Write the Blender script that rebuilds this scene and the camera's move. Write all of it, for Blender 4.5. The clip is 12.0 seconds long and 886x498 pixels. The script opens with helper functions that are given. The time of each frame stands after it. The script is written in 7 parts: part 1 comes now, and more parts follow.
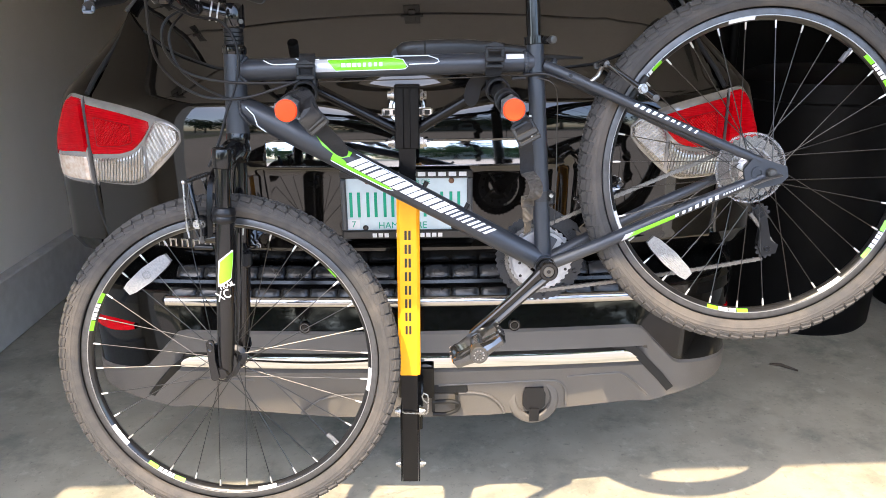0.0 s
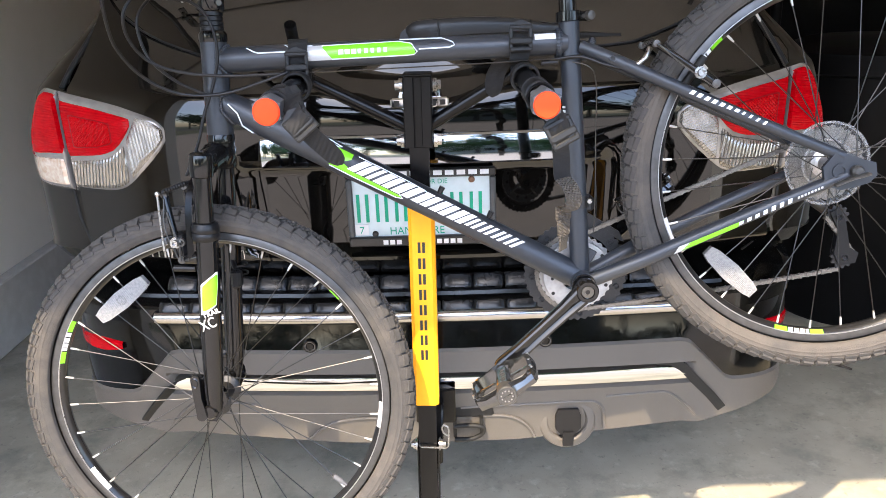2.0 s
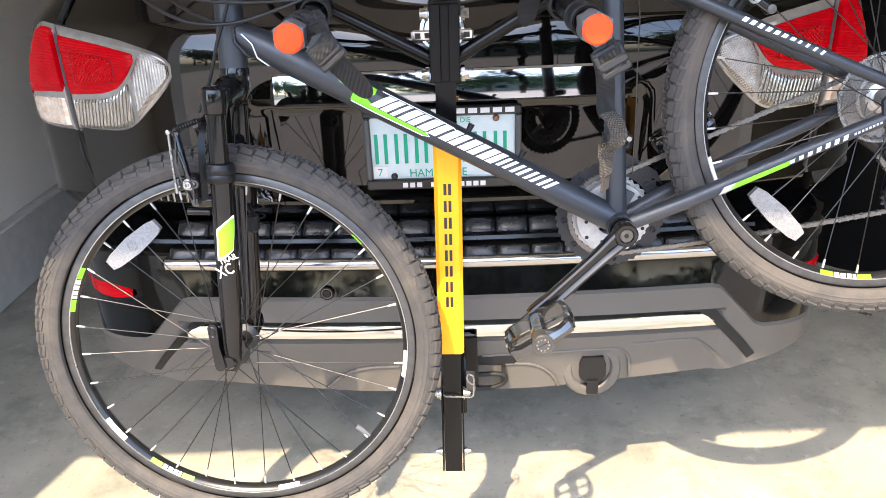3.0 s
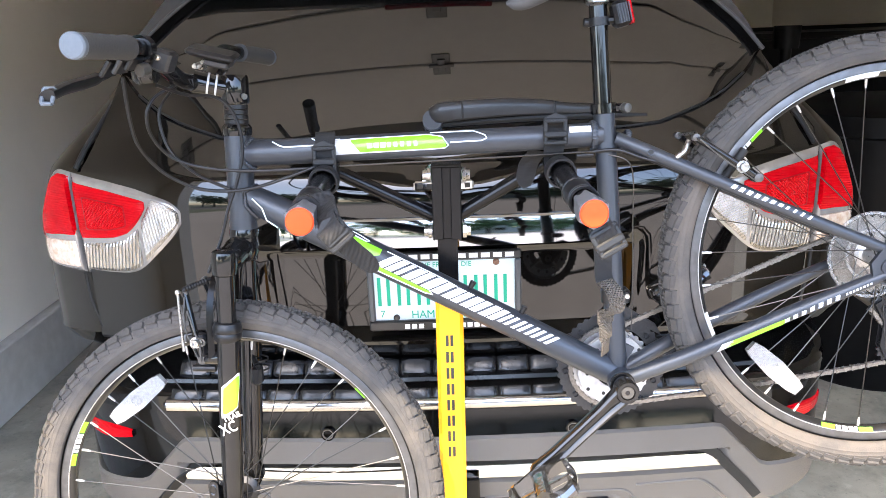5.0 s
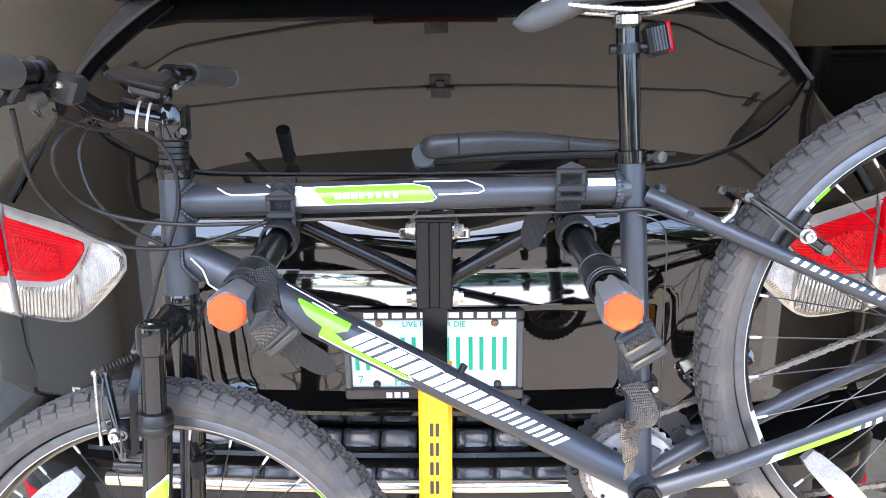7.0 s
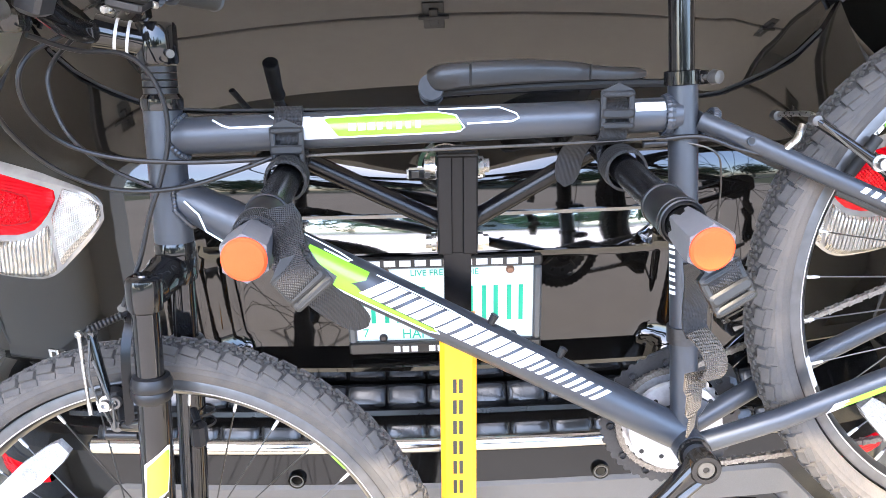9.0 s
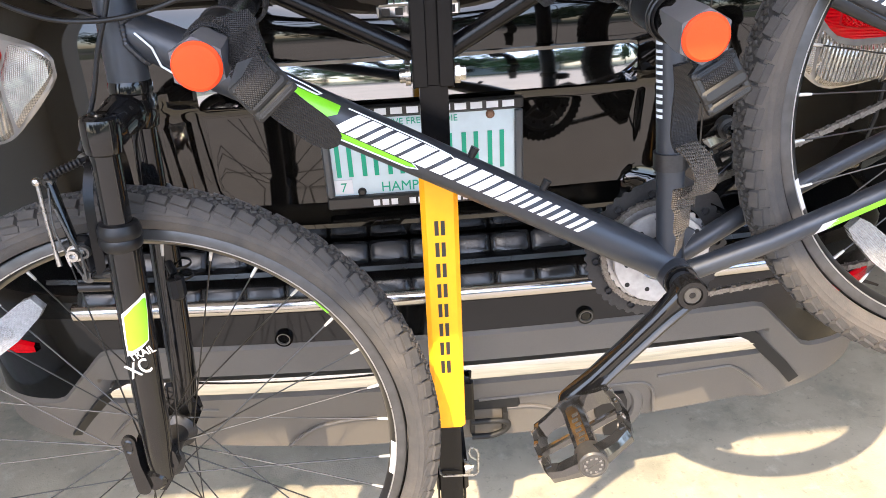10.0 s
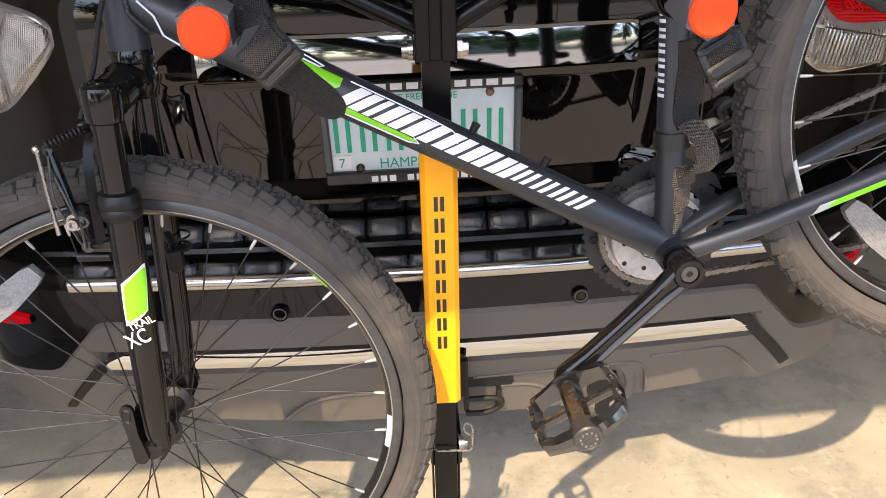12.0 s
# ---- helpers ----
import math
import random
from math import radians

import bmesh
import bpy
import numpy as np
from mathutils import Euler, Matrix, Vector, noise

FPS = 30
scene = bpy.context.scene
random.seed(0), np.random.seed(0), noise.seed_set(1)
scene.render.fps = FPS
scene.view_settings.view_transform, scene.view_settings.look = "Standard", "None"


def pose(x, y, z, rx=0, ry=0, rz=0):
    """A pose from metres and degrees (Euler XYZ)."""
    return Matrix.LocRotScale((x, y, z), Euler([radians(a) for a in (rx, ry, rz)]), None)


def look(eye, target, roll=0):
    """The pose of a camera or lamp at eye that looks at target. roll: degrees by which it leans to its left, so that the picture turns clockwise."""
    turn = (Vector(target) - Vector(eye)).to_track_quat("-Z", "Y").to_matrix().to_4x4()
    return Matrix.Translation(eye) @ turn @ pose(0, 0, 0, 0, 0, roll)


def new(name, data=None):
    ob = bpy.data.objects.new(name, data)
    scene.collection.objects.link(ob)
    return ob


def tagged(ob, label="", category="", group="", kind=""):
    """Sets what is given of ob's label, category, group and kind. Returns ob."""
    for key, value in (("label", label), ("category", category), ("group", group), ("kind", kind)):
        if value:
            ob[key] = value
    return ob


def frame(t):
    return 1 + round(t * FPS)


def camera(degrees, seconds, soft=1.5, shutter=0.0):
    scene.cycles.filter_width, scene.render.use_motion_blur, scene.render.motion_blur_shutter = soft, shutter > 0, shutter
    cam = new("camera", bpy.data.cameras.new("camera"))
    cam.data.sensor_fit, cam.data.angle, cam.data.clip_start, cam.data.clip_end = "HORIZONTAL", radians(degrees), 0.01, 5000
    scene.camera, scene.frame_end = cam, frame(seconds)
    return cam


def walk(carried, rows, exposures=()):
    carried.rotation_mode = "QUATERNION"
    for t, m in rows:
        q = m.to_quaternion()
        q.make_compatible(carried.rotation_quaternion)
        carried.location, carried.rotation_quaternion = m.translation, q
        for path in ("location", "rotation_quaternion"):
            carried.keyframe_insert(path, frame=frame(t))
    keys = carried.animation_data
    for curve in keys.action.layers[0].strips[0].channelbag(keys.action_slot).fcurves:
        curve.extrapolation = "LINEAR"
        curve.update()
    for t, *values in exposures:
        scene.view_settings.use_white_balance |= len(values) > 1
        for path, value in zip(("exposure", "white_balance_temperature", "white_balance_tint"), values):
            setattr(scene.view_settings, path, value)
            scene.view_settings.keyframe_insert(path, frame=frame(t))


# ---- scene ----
cam = camera(61.2, 12.0, soft=0.6)

PATH = [
    (0, (-0.024, 0.129, 1.453), (-0.014, 2.031, 0.833), -0.6),
    (0.5, (-0.049, 0.2, 1.436), (-0.054, 2.092, 0.787), -1.1),
    (1, (-0.071, 0.252, 1.439), (-0.088, 2.141, 0.783), -1.9),
    (1.5, (-0.011, 0.304, 1.45), (-0.041, 2.19, 0.787), -2.1),
    (2, (-0.016, 0.354, 1.449), (-0.068, 2.235, 0.773), -2.1),
    (2.5, (-0.06, 0.4, 1.44), (-0.115, 2.255, 0.695), -2.1),
    (2.7, (-0.063, 0.408, 1.419), (-0.12, 2.236, 0.612), -2.2),
    (4.3, (-0.06, 0.424, 1.465), (-0.112, 2.264, 0.683), -2.8),
    (4.5, (-0.057, 0.426, 1.482), (-0.112, 2.289, 0.757), -2.7),
    (5, (-0.067, 0.426, 1.518), (-0.111, 2.342, 0.948), -2.3),
    (5.5, (-0.079, 0.418, 1.526), (-0.123, 2.341, 0.981), -1.8),
    (6, (-0.109, 0.446, 1.52), (-0.148, 2.372, 0.982), -1.7),
    (6.5, (-0.081, 0.556, 1.519), (-0.119, 2.482, 0.982), -1.5),
    (7, (-0.046, 0.67, 1.535), (-0.101, 2.592, 0.985), -1.0),
    (7.2, (-0.067, 0.686, 1.538), (-0.11, 2.605, 0.976), -0.9),
    (8.8, (-0.12, 0.76, 1.513), (-0.1, 2.666, 0.906), -0.8),
    (9, (-0.115, 0.764, 1.493), (-0.091, 2.647, 0.818), -1.4),
    (9.5, (-0.112, 0.764, 1.445), (-0.069, 2.562, 0.569), -2.8),
    (10, (-0.113, 0.774, 1.427), (-0.058, 2.53, 0.471), -3.3),
    (10.5, (-0.113, 0.776, 1.408), (-0.048, 2.493, 0.385), -3.5),
    (11, (-0.108, 0.768, 1.39), (-0.046, 2.458, 0.322), -4.1),
    (11.5, (-0.111, 0.766, 1.4), (-0.046, 2.446, 0.317), -3.9),
    (12, (-0.122, 0.768, 1.422), (-0.049, 2.499, 0.424), -2.1),
]
EXPOSURES = [(0.0, 3.00, 6050, 10), (2.6, 3.07, 6050, 10), (4.4, 3.12, 5950, 10), (5.2, 3.85, 5950, 10), (7.2, 3.83, 5750, 10), (9.0, 4.12, 5750, 10), (9.5, 3.80, 5900, 10), (10.0, 3.02, 6200, 11), (11.0, 2.44, 6600, 13), (12.0, 2.40, 6600, 13)]
walk(cam, [(t, look(eye, target, roll)) for t, eye, target, roll in PATH], EXPOSURES)

# ---------- sky, sun ----------
SUN_TO = Vector((0.17, 0.628, -0.868)).normalized()      # the way the sunlight travels
sun_el = math.asin(-SUN_TO.z)
world = bpy.data.worlds.new("sky")
scene.world = world
world.use_nodes = True
_nt = world.node_tree
_sky = _nt.nodes.new("ShaderNodeTexSky")
_sky.sky_type = "NISHITA"
_sky.sun_disc = False
_sky.sun_elevation = sun_el
_sky.sun_rotation = math.atan2(-SUN_TO.x, -SUN_TO.y)
_sky.air_density, _sky.dust_density = 1.0, 2.0
_nt.nodes["Background"].inputs[1].default_value = 0.13
_nt.links.new(_sky.outputs[0], _nt.nodes["Background"].inputs[0])
sun = bpy.data.lights.new("sun", "SUN")
sun.energy, sun.angle, sun.color = 1.8, radians(0.55), (1.0, 0.78, 0.50)
sun_ob = new("sun", sun)
sun_ob.matrix_world = look((-3, -8, 12), Vector((-3, -8, 12)) + SUN_TO)


# ---------- materials ----------
def mat(name, base, rough=0.5, metal=0.0, vary=0.0, scale=20.0, bump=0.0, bump_scale=200.0, coat=0.0,
        dark=None, spec=0.5, rvary=0.0, stain=0.0, stain_scale=2.0, per=0.0, coat_rough=0.03):
    """A surface with two scales of variation: fine grain (vary, bump) and broad stains (stain)."""
    m = bpy.data.materials.new(name)
    m.use_nodes = True
    nt = m.node_tree
    b = nt.nodes["Principled BSDF"]
    b.inputs["Base Color"].default_value = (*base, 1)
    b.inputs["Roughness"].default_value = rough
    b.inputs["Metallic"].default_value = metal
    b.inputs["Specular IOR Level"].default_value = spec
    b.inputs["Coat Weight"].default_value = coat
    b.inputs["Coat Roughness"].default_value = coat_rough
    geo = nt.nodes.new("ShaderNodeNewGeometry")
    pos = geo.outputs["Position"]

    def noise_node(sc, detail=4.0):
        n = nt.nodes.new("ShaderNodeTexNoise")
        n.inputs["Scale"].default_value = sc
        n.inputs["Detail"].default_value = detail
        nt.links.new(pos, n.inputs["Vector"])
        return n.outputs["Fac"]

    def ramp(src, lo, hi, a, c):
        r = nt.nodes.new("ShaderNodeMapRange")
        for i, v in ((1, lo), (2, hi), (3, a), (4, c)):
            r.inputs[i].default_value = v
        nt.links.new(src, r.inputs[0])
        return r.outputs[0]

    def mix(fac, c1, c2):
        x = nt.nodes.new("ShaderNodeMix")
        x.data_type = "RGBA"
        nt.links.new(fac, x.inputs[0])
        for sock, c in ((x.inputs[6], c1), (x.inputs[7], c2)):
            if isinstance(c, tuple):
                sock.default_value = (*c, 1)
            else:
                nt.links.new(c, sock)
        return x.outputs[2]

    d = dark or tuple(c * 0.55 for c in base)
    col = None
    if vary:
        col = mix(ramp(noise_node(scale), 0.35, 0.65, 0.0, vary), base, d)
    if stain:
        col = mix(ramp(noise_node(stain_scale, 6.0), 0.45, 0.72, 0.0, stain), col or base, d)
    if col is not None:
        nt.links.new(col, b.inputs["Base Color"])
    if rvary:
        nt.links.new(ramp(noise_node(scale * 0.6), 0.3, 0.7, max(0.02, rough - rvary), min(1, rough + rvary)), b.inputs["Roughness"])
    if bump:
        bn = nt.nodes.new("ShaderNodeBump")
        bn.inputs["Strength"].default_value = bump
        bn.inputs["Distance"].default_value = 0.002
        nt.links.new(noise_node(bump_scale, 3.0), bn.inputs["Height"])
        nt.links.new(bn.outputs[0], b.inputs["Normal"])
    return m


def ribbed(m, axis_vec, per_metre, strength=0.6, dist=0.002):
    """Adds moulded ribs across the given direction to a material's relief."""
    nt = m.node_tree
    b = nt.nodes["Principled BSDF"]
    geo = nt.nodes.new("ShaderNodeNewGeometry")
    dot = nt.nodes.new("ShaderNodeVectorMath")
    dot.operation = "DOT_PRODUCT"
    dot.inputs[1].default_value = axis_vec
    nt.links.new(geo.outputs["Position"], dot.inputs[0])
    mul = nt.nodes.new("ShaderNodeMath")
    mul.operation = "MULTIPLY"
    mul.inputs[1].default_value = per_metre * 2 * math.pi
    nt.links.new(dot.outputs["Value"], mul.inputs[0])
    sn = nt.nodes.new("ShaderNodeMath")
    sn.operation = "SINE"
    nt.links.new(mul.outputs[0], sn.inputs[0])
    bn = nt.nodes.new("ShaderNodeBump")
    bn.inputs["Strength"].default_value = strength
    bn.inputs["Distance"].default_value = dist
    nt.links.new(sn.outputs[0], bn.inputs["Height"])
    nt.links.new(bn.outputs[0], b.inputs["Normal"])
    return m


def weave(m, axis_a, axis_b, per_metre, strength=0.9, dist=0.0015):
    """Adds a two-way woven relief to a material."""
    nt = m.node_tree
    b = nt.nodes["Principled BSDF"]
    geo = nt.nodes.new("ShaderNodeNewGeometry")
    waves = []
    for axis_vec in (axis_a, axis_b):
        dot = nt.nodes.new("ShaderNodeVectorMath")
        dot.operation = "DOT_PRODUCT"
        dot.inputs[1].default_value = tuple(c * per_metre * 2 * math.pi for c in axis_vec)
        nt.links.new(geo.outputs["Position"], dot.inputs[0])
        sn = nt.nodes.new("ShaderNodeMath")
        sn.operation = "SINE"
        nt.links.new(dot.outputs["Value"], sn.inputs[0])
        waves.append(sn.outputs[0])
    mul = nt.nodes.new("ShaderNodeMath")
    mul.operation = "MULTIPLY"
    nt.links.new(waves[0], mul.inputs[0])
    nt.links.new(waves[1], mul.inputs[1])
    bn = nt.nodes.new("ShaderNodeBump")
    bn.inputs["Strength"].default_value = strength
    bn.inputs["Distance"].default_value = dist
    nt.links.new(mul.outputs[0], bn.inputs["Height"])
    nt.links.new(bn.outputs[0], b.inputs["Normal"])
    return m


M = {}
M["paint_black"] = mat("black_car_paint", (0.0022, 0.0021, 0.0020), 0.035, 0.0, vary=0.25, scale=60, spec=0.50, dark=(0.005, 0.0045, 0.004))
M["gloss_black"] = mat("gloss_black_plastic", (0.003, 0.003, 0.003), 0.06, spec=0.3, vary=0.4, scale=90, dark=(0.006, 0.0055, 0.005), rvary=0.03)
M["step"] = mat("worn_black_step_plastic", (0.009, 0.0095, 0.0105), 0.22, spec=0.36, vary=0.3, scale=12, dark=(0.016, 0.0155, 0.015), rvary=0.06)
M["clad"] = mat("grey_bumper_cladding", (0.083, 0.075, 0.067), 0.5, vary=0.35, scale=500, bump=0.15, bump_scale=900, dark=(0.061, 0.055, 0.049), stain=0.3, stain_scale=6)
M["chrome"] = mat("chrome", (0.52, 0.53, 0.54), 0.07, 1.0, vary=0.08, scale=30, rvary=0.015, dark=(0.50, 0.49, 0.48))
M["strip_chrome"] = mat("weathered_chrome", (0.40, 0.40, 0.41), 0.19, 1.0, vary=0.25, scale=40, rvary=0.05, dark=(0.34, 0.33, 0.32))
M["privacy_glass"] = mat("dark_privacy_glass", (0.003, 0.003, 0.003), 0.02, coat=0.3, coat_rough=0.01, spec=0.6, vary=0.2, scale=40)
M["spoiler"] = mat("satin_dark_grey_spoiler", (0.030, 0.030, 0.032), 0.42, spec=0.4, vary=0.2, scale=80)
M["wiper_cover"] = mat("satin_black_wiper_plastic", (0.016, 0.016, 0.017), 0.36, spec=0.4, vary=0.2, scale=80, bump=0.04, bump_scale=900)
M["red_lens"] = ribbed(mat("red_lamp_lens", (0.41, 0.0, 0.004), 0.20, spec=0.09, vary=0.7, scale=55, dark=(0.30, 0.0, 0.003), coat=0.08), (0.12, 0.0, 1.0), 190, 0.35)
M["red_dark"] = mat("dark_red_lens", (0.24, 0.0, 0.003), 0.30, spec=0.15, vary=0.4, scale=60, dark=(0.16, 0.0, 0.002))
M["clear_lens"] = ribbed(mat("clear_lamp_lens", (0.48, 0.46, 0.43), 0.14, 0.75, coat=0.5, vary=0.6, scale=60, dark=(0.28, 0.26, 0.24)), (1.0, 0.0, -0.15), 120, 0.9, 0.003)
M["clear_lens_b"] = weave(mat("silver_reflector_bowl", (0.46, 0.44, 0.41), 0.14, 0.8, coat=0.5, vary=0.7, scale=45, dark=(0.20, 0.19, 0.18)), (0.85, 0.0, 0.5), (-0.45, 0.0, 0.9), 230, 0.4, 0.002)
M["red_grid"] = weave(mat("dotted_red_lens", (0.50, 0.0, 0.004), 0.22, spec=0.12, vary=0.5, scale=90, dark=(0.34, 0.0, 0.003)), (1.0, 0.0, 0.1), (0.0, 0.0, 1.0), 130, 0.8, 0.003)
M["amber_lens"] = mat("clear_indicator_lens", (0.74, 0.66, 0.58), 0.12, 0.5, coat=1.0, vary=0.6, scale=75, dark=(0.45, 0.26, 0.14), bump=0.8, bump_scale=150)
M["lamp_rim"] = mat("frosted_clear_rim", (0.26, 0.25, 0.24), 0.12, 0.4, coat=0.8, vary=0.5, scale=40, dark=(0.16, 0.15, 0.145))
M["rubber"] = mat("dark_rubber", (0.010, 0.010, 0.010), 0.6, spec=0.3, vary=0.3, scale=200)
M["tyre"] = mat("dusty_tyre_rubber", (0.041, 0.037, 0.034), 0.8, vary=0.6, scale=45, bump=0.35, bump_scale=500, dark=(0.024, 0.024, 0.0245), stain=0.7, stain_scale=5)
M["tread"] = mat("worn_tread_rubber", (0.047, 0.042, 0.038), 0.85, vary=0.6, scale=60, dark=(0.026, 0.026, 0.0265), bump=0.35, bump_scale=500)
M["frame"] = mat("matte_charcoal_frame_paint", (0.025, 0.029, 0.037), 0.40, 0.25, vary=0.2, scale=300, rvary=0.06, bump=0.03, bump_scale=2500, dark=(0.022, 0.026, 0.033))
M["bike_black"] = mat("gloss_black_bike_paint", (0.004, 0.004, 0.0045), 0.06, spec=0.4, vary=0.3, scale=120, dark=(0.010, 0.010, 0.010))
M["satin_black"] = mat("satin_black_plastic", (0.006, 0.006, 0.007), 0.4, vary=0.3, scale=300, bump=0.05, bump_scale=900, spec=0.3)
M["powder_black"] = mat("powder_coated_black_steel", (0.003, 0.003, 0.0035), 0.25, spec=0.22, vary=0.3, scale=300, bump=0.04, bump_scale=1500)
M["grip"] = mat("grey_rubber_grip", (0.028, 0.0275, 0.028), 0.75, vary=0.35, scale=300, bump=0.6, bump_scale=600, dark=(0.030, 0.030, 0.030))
M["grip_end"] = mat("pale_blue_grey_grip_end", (0.080, 0.095, 0.115), 0.6, vary=0.2, scale=200)
M["steel"] = mat("bright_steel", (0.42, 0.415, 0.41), 0.3, 1.0, vary=0.4, scale=300, rvary=0.08, dark=(0.2, 0.19, 0.18))
M["spoke_steel"] = mat("dull_spoke_steel", (0.055, 0.053, 0.051), 0.34, 1.0, vary=0.3, scale=150)
M["nipple"] = mat("pale_nickel", (0.44, 0.43, 0.41), 0.35, 0.6)
M["alloy"] = mat("brushed_alloy", (0.44, 0.44, 0.45), 0.34, 0.9, vary=0.4, scale=200, dark=(0.24, 0.235, 0.23), rvary=0.08)
M["rim_black"] = mat("black_anodised_rim", (0.014, 0.014, 0.015), 0.28, 0.4, vary=0.3, scale=200, coat=0.3)
M["rim_side"] = mat("worn_grey_rim_wall", (0.085, 0.085, 0.087), 0.38, 0.7, vary=0.5, scale=60, dark=(0.045, 0.044, 0.043), rvary=0.1)
M["chain"] = mat("oily_steel_chain", (0.23, 0.215, 0.195), 0.42, 0.9, vary=0.6, scale=400, dark=(0.08, 0.07, 0.06))
M["dark_steel"] = mat("dark_steel", (0.040, 0.040, 0.042), 0.42, 0.7, vary=0.4, scale=300)
M["derail"] = mat("grey_derailleur_alloy", (0.075, 0.072, 0.068), 0.42, 0.6, vary=0.5, scale=250, dark=(0.05, 0.047, 0.044))
# darker than the blocks: shade in the tread gaps, put into the colour
M["tread_base"] = mat("shaded_tread_ground", (0.022, 0.021, 0.020), 0.9, vary=0.4, scale=200)
M["pedal_metal"] = mat("dark_polished_alloy", (0.012, 0.012, 0.0125), 0.10, 0.0, vary=0.5, scale=120, dark=(0.006, 0.006, 0.006), rvary=0.06, spec=0.9, coat=0.6)
# the same chrome, darkened and blued to dim the handle's bright reflections
M["handle_chrome"] = mat("dimmed_chrome", (0.33, 0.345, 0.37), 0.05, 1.0, vary=0.08, scale=30, rvary=0.015, dark=(0.34, 0.34, 0.35))
M["green"] = mat("lime_green_vinyl", (0.155, 0.50, 0.005), 0.35, vary=0.08, scale=60, coat=0.2)
M["white_vinyl"] = mat("white_vinyl", (0.64, 0.64, 0.65), 0.4, vary=0.1, scale=80)
M["grey_vinyl"] = mat("silver_vinyl", (0.42, 0.43, 0.45), 0.4, 0.3, vary=0.1, scale=80)
M["outline"] = mat("pale_blue_white_pinstripe", (0.62, 0.68, 0.74), 0.4)
M["webbing"] = weave(mat("black_nylon_webbing", (0.012, 0.012, 0.013), 0.6, vary=0.5, scale=900, dark=(0.022, 0.022, 0.024), spec=0.3), (0.62, 0.0, -0.78), (0.66, 0.1, 0.74), 520, 0.6, 0.0012)
M["webbing_pale"] = weave(mat("dusty_webbing", (0.11, 0.094, 0.078), 0.65, vary=0.6, scale=900, dark=(0.035, 0.03, 0.027)), (0.7, 0.0, -0.7), (0.7, 0.1, 0.7), 330, 1.0, 0.002)
M["buckle"] = mat("moulded_black_buckle", (0.011, 0.0115, 0.0125), 0.45, vary=0.2, scale=250, bump=0.1, bump_scale=1200, spec=0.25)
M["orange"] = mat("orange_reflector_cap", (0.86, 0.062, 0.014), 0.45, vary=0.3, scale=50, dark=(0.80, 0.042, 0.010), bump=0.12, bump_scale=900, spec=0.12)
M["bright_alloy"] = mat("pale_machined_alloy", (0.44, 0.44, 0.45), 0.40, 0.6, vary=0.5, scale=90, dark=(0.24, 0.24, 0.24), rvary=0.08)
M["cap_grey"] = mat("grey_end_cap", (0.085, 0.086, 0.094), 0.5, vary=0.2, scale=200)
M["yellow"] = mat("yellow_vinyl_sleeve", (0.86, 0.355, 0.006), 0.36, vary=0.1, scale=60, spec=0.35)
M["ink_black"] = mat("black_print", (0.012, 0.012, 0.012), 0.45)
M["plate"] = mat("reflective_plate_sheet", (0.50, 0.59, 0.62), 0.35, vary=0.12, scale=60, coat=0.4)
M["plate_green"] = mat("green_plate_ink", (0.0, 0.30, 0.17), 0.4, vary=0.1, scale=200)
M["plate_frame"] = mat("black_plate_frame", (0.016, 0.016, 0.016), 0.35, vary=0.2, scale=200)
M["plate_side"] = mat("grey_plate_frame", (0.055, 0.06, 0.066), 0.35, vary=0.2, scale=200)
M["rust"] = mat("rusty_screw", (0.24, 0.13, 0.08), 0.6, 0.4, vary=0.6, scale=500)
M["reflector"] = ribbed(mat("white_reflector_plastic", (0.27, 0.275, 0.28), 0.25, 0.2, coat=0.4, vary=0.4, scale=300, dark=(0.11, 0.11, 0.115)), (1.0, 0.0, 1.0), 330, 0.7, 0.0008)
M["protector"] = mat("cloudy_clear_plastic", (0.30, 0.30, 0.30), 0.3, vary=0.3, scale=60, stain=0.4, stain_scale=20)
_a = M["protector"].node_tree.nodes["Principled BSDF"].inputs["Alpha"]
_a.default_value = 0.11
M["protector_rim"] = mat("clear_plastic_rim", (0.40, 0.40, 0.40), 0.25, vary=0.2, scale=60)
M["protector_rim"].node_tree.nodes["Principled BSDF"].inputs["Alpha"].default_value = 0.30
M["saddle"] = mat("grey_black_saddle", (0.052, 0.054, 0.060), 0.55, vary=0.3, scale=200, bump=0.2, bump_scale=900)
M["concrete"] = mat("old_garage_concrete", (0.335, 0.308, 0.246), 0.8, vary=0.45, scale=7, bump=0.35, bump_scale=220, dark=(0.20, 0.188, 0.155), stain=0.75, stain_scale=2.6, rvary=0.15)
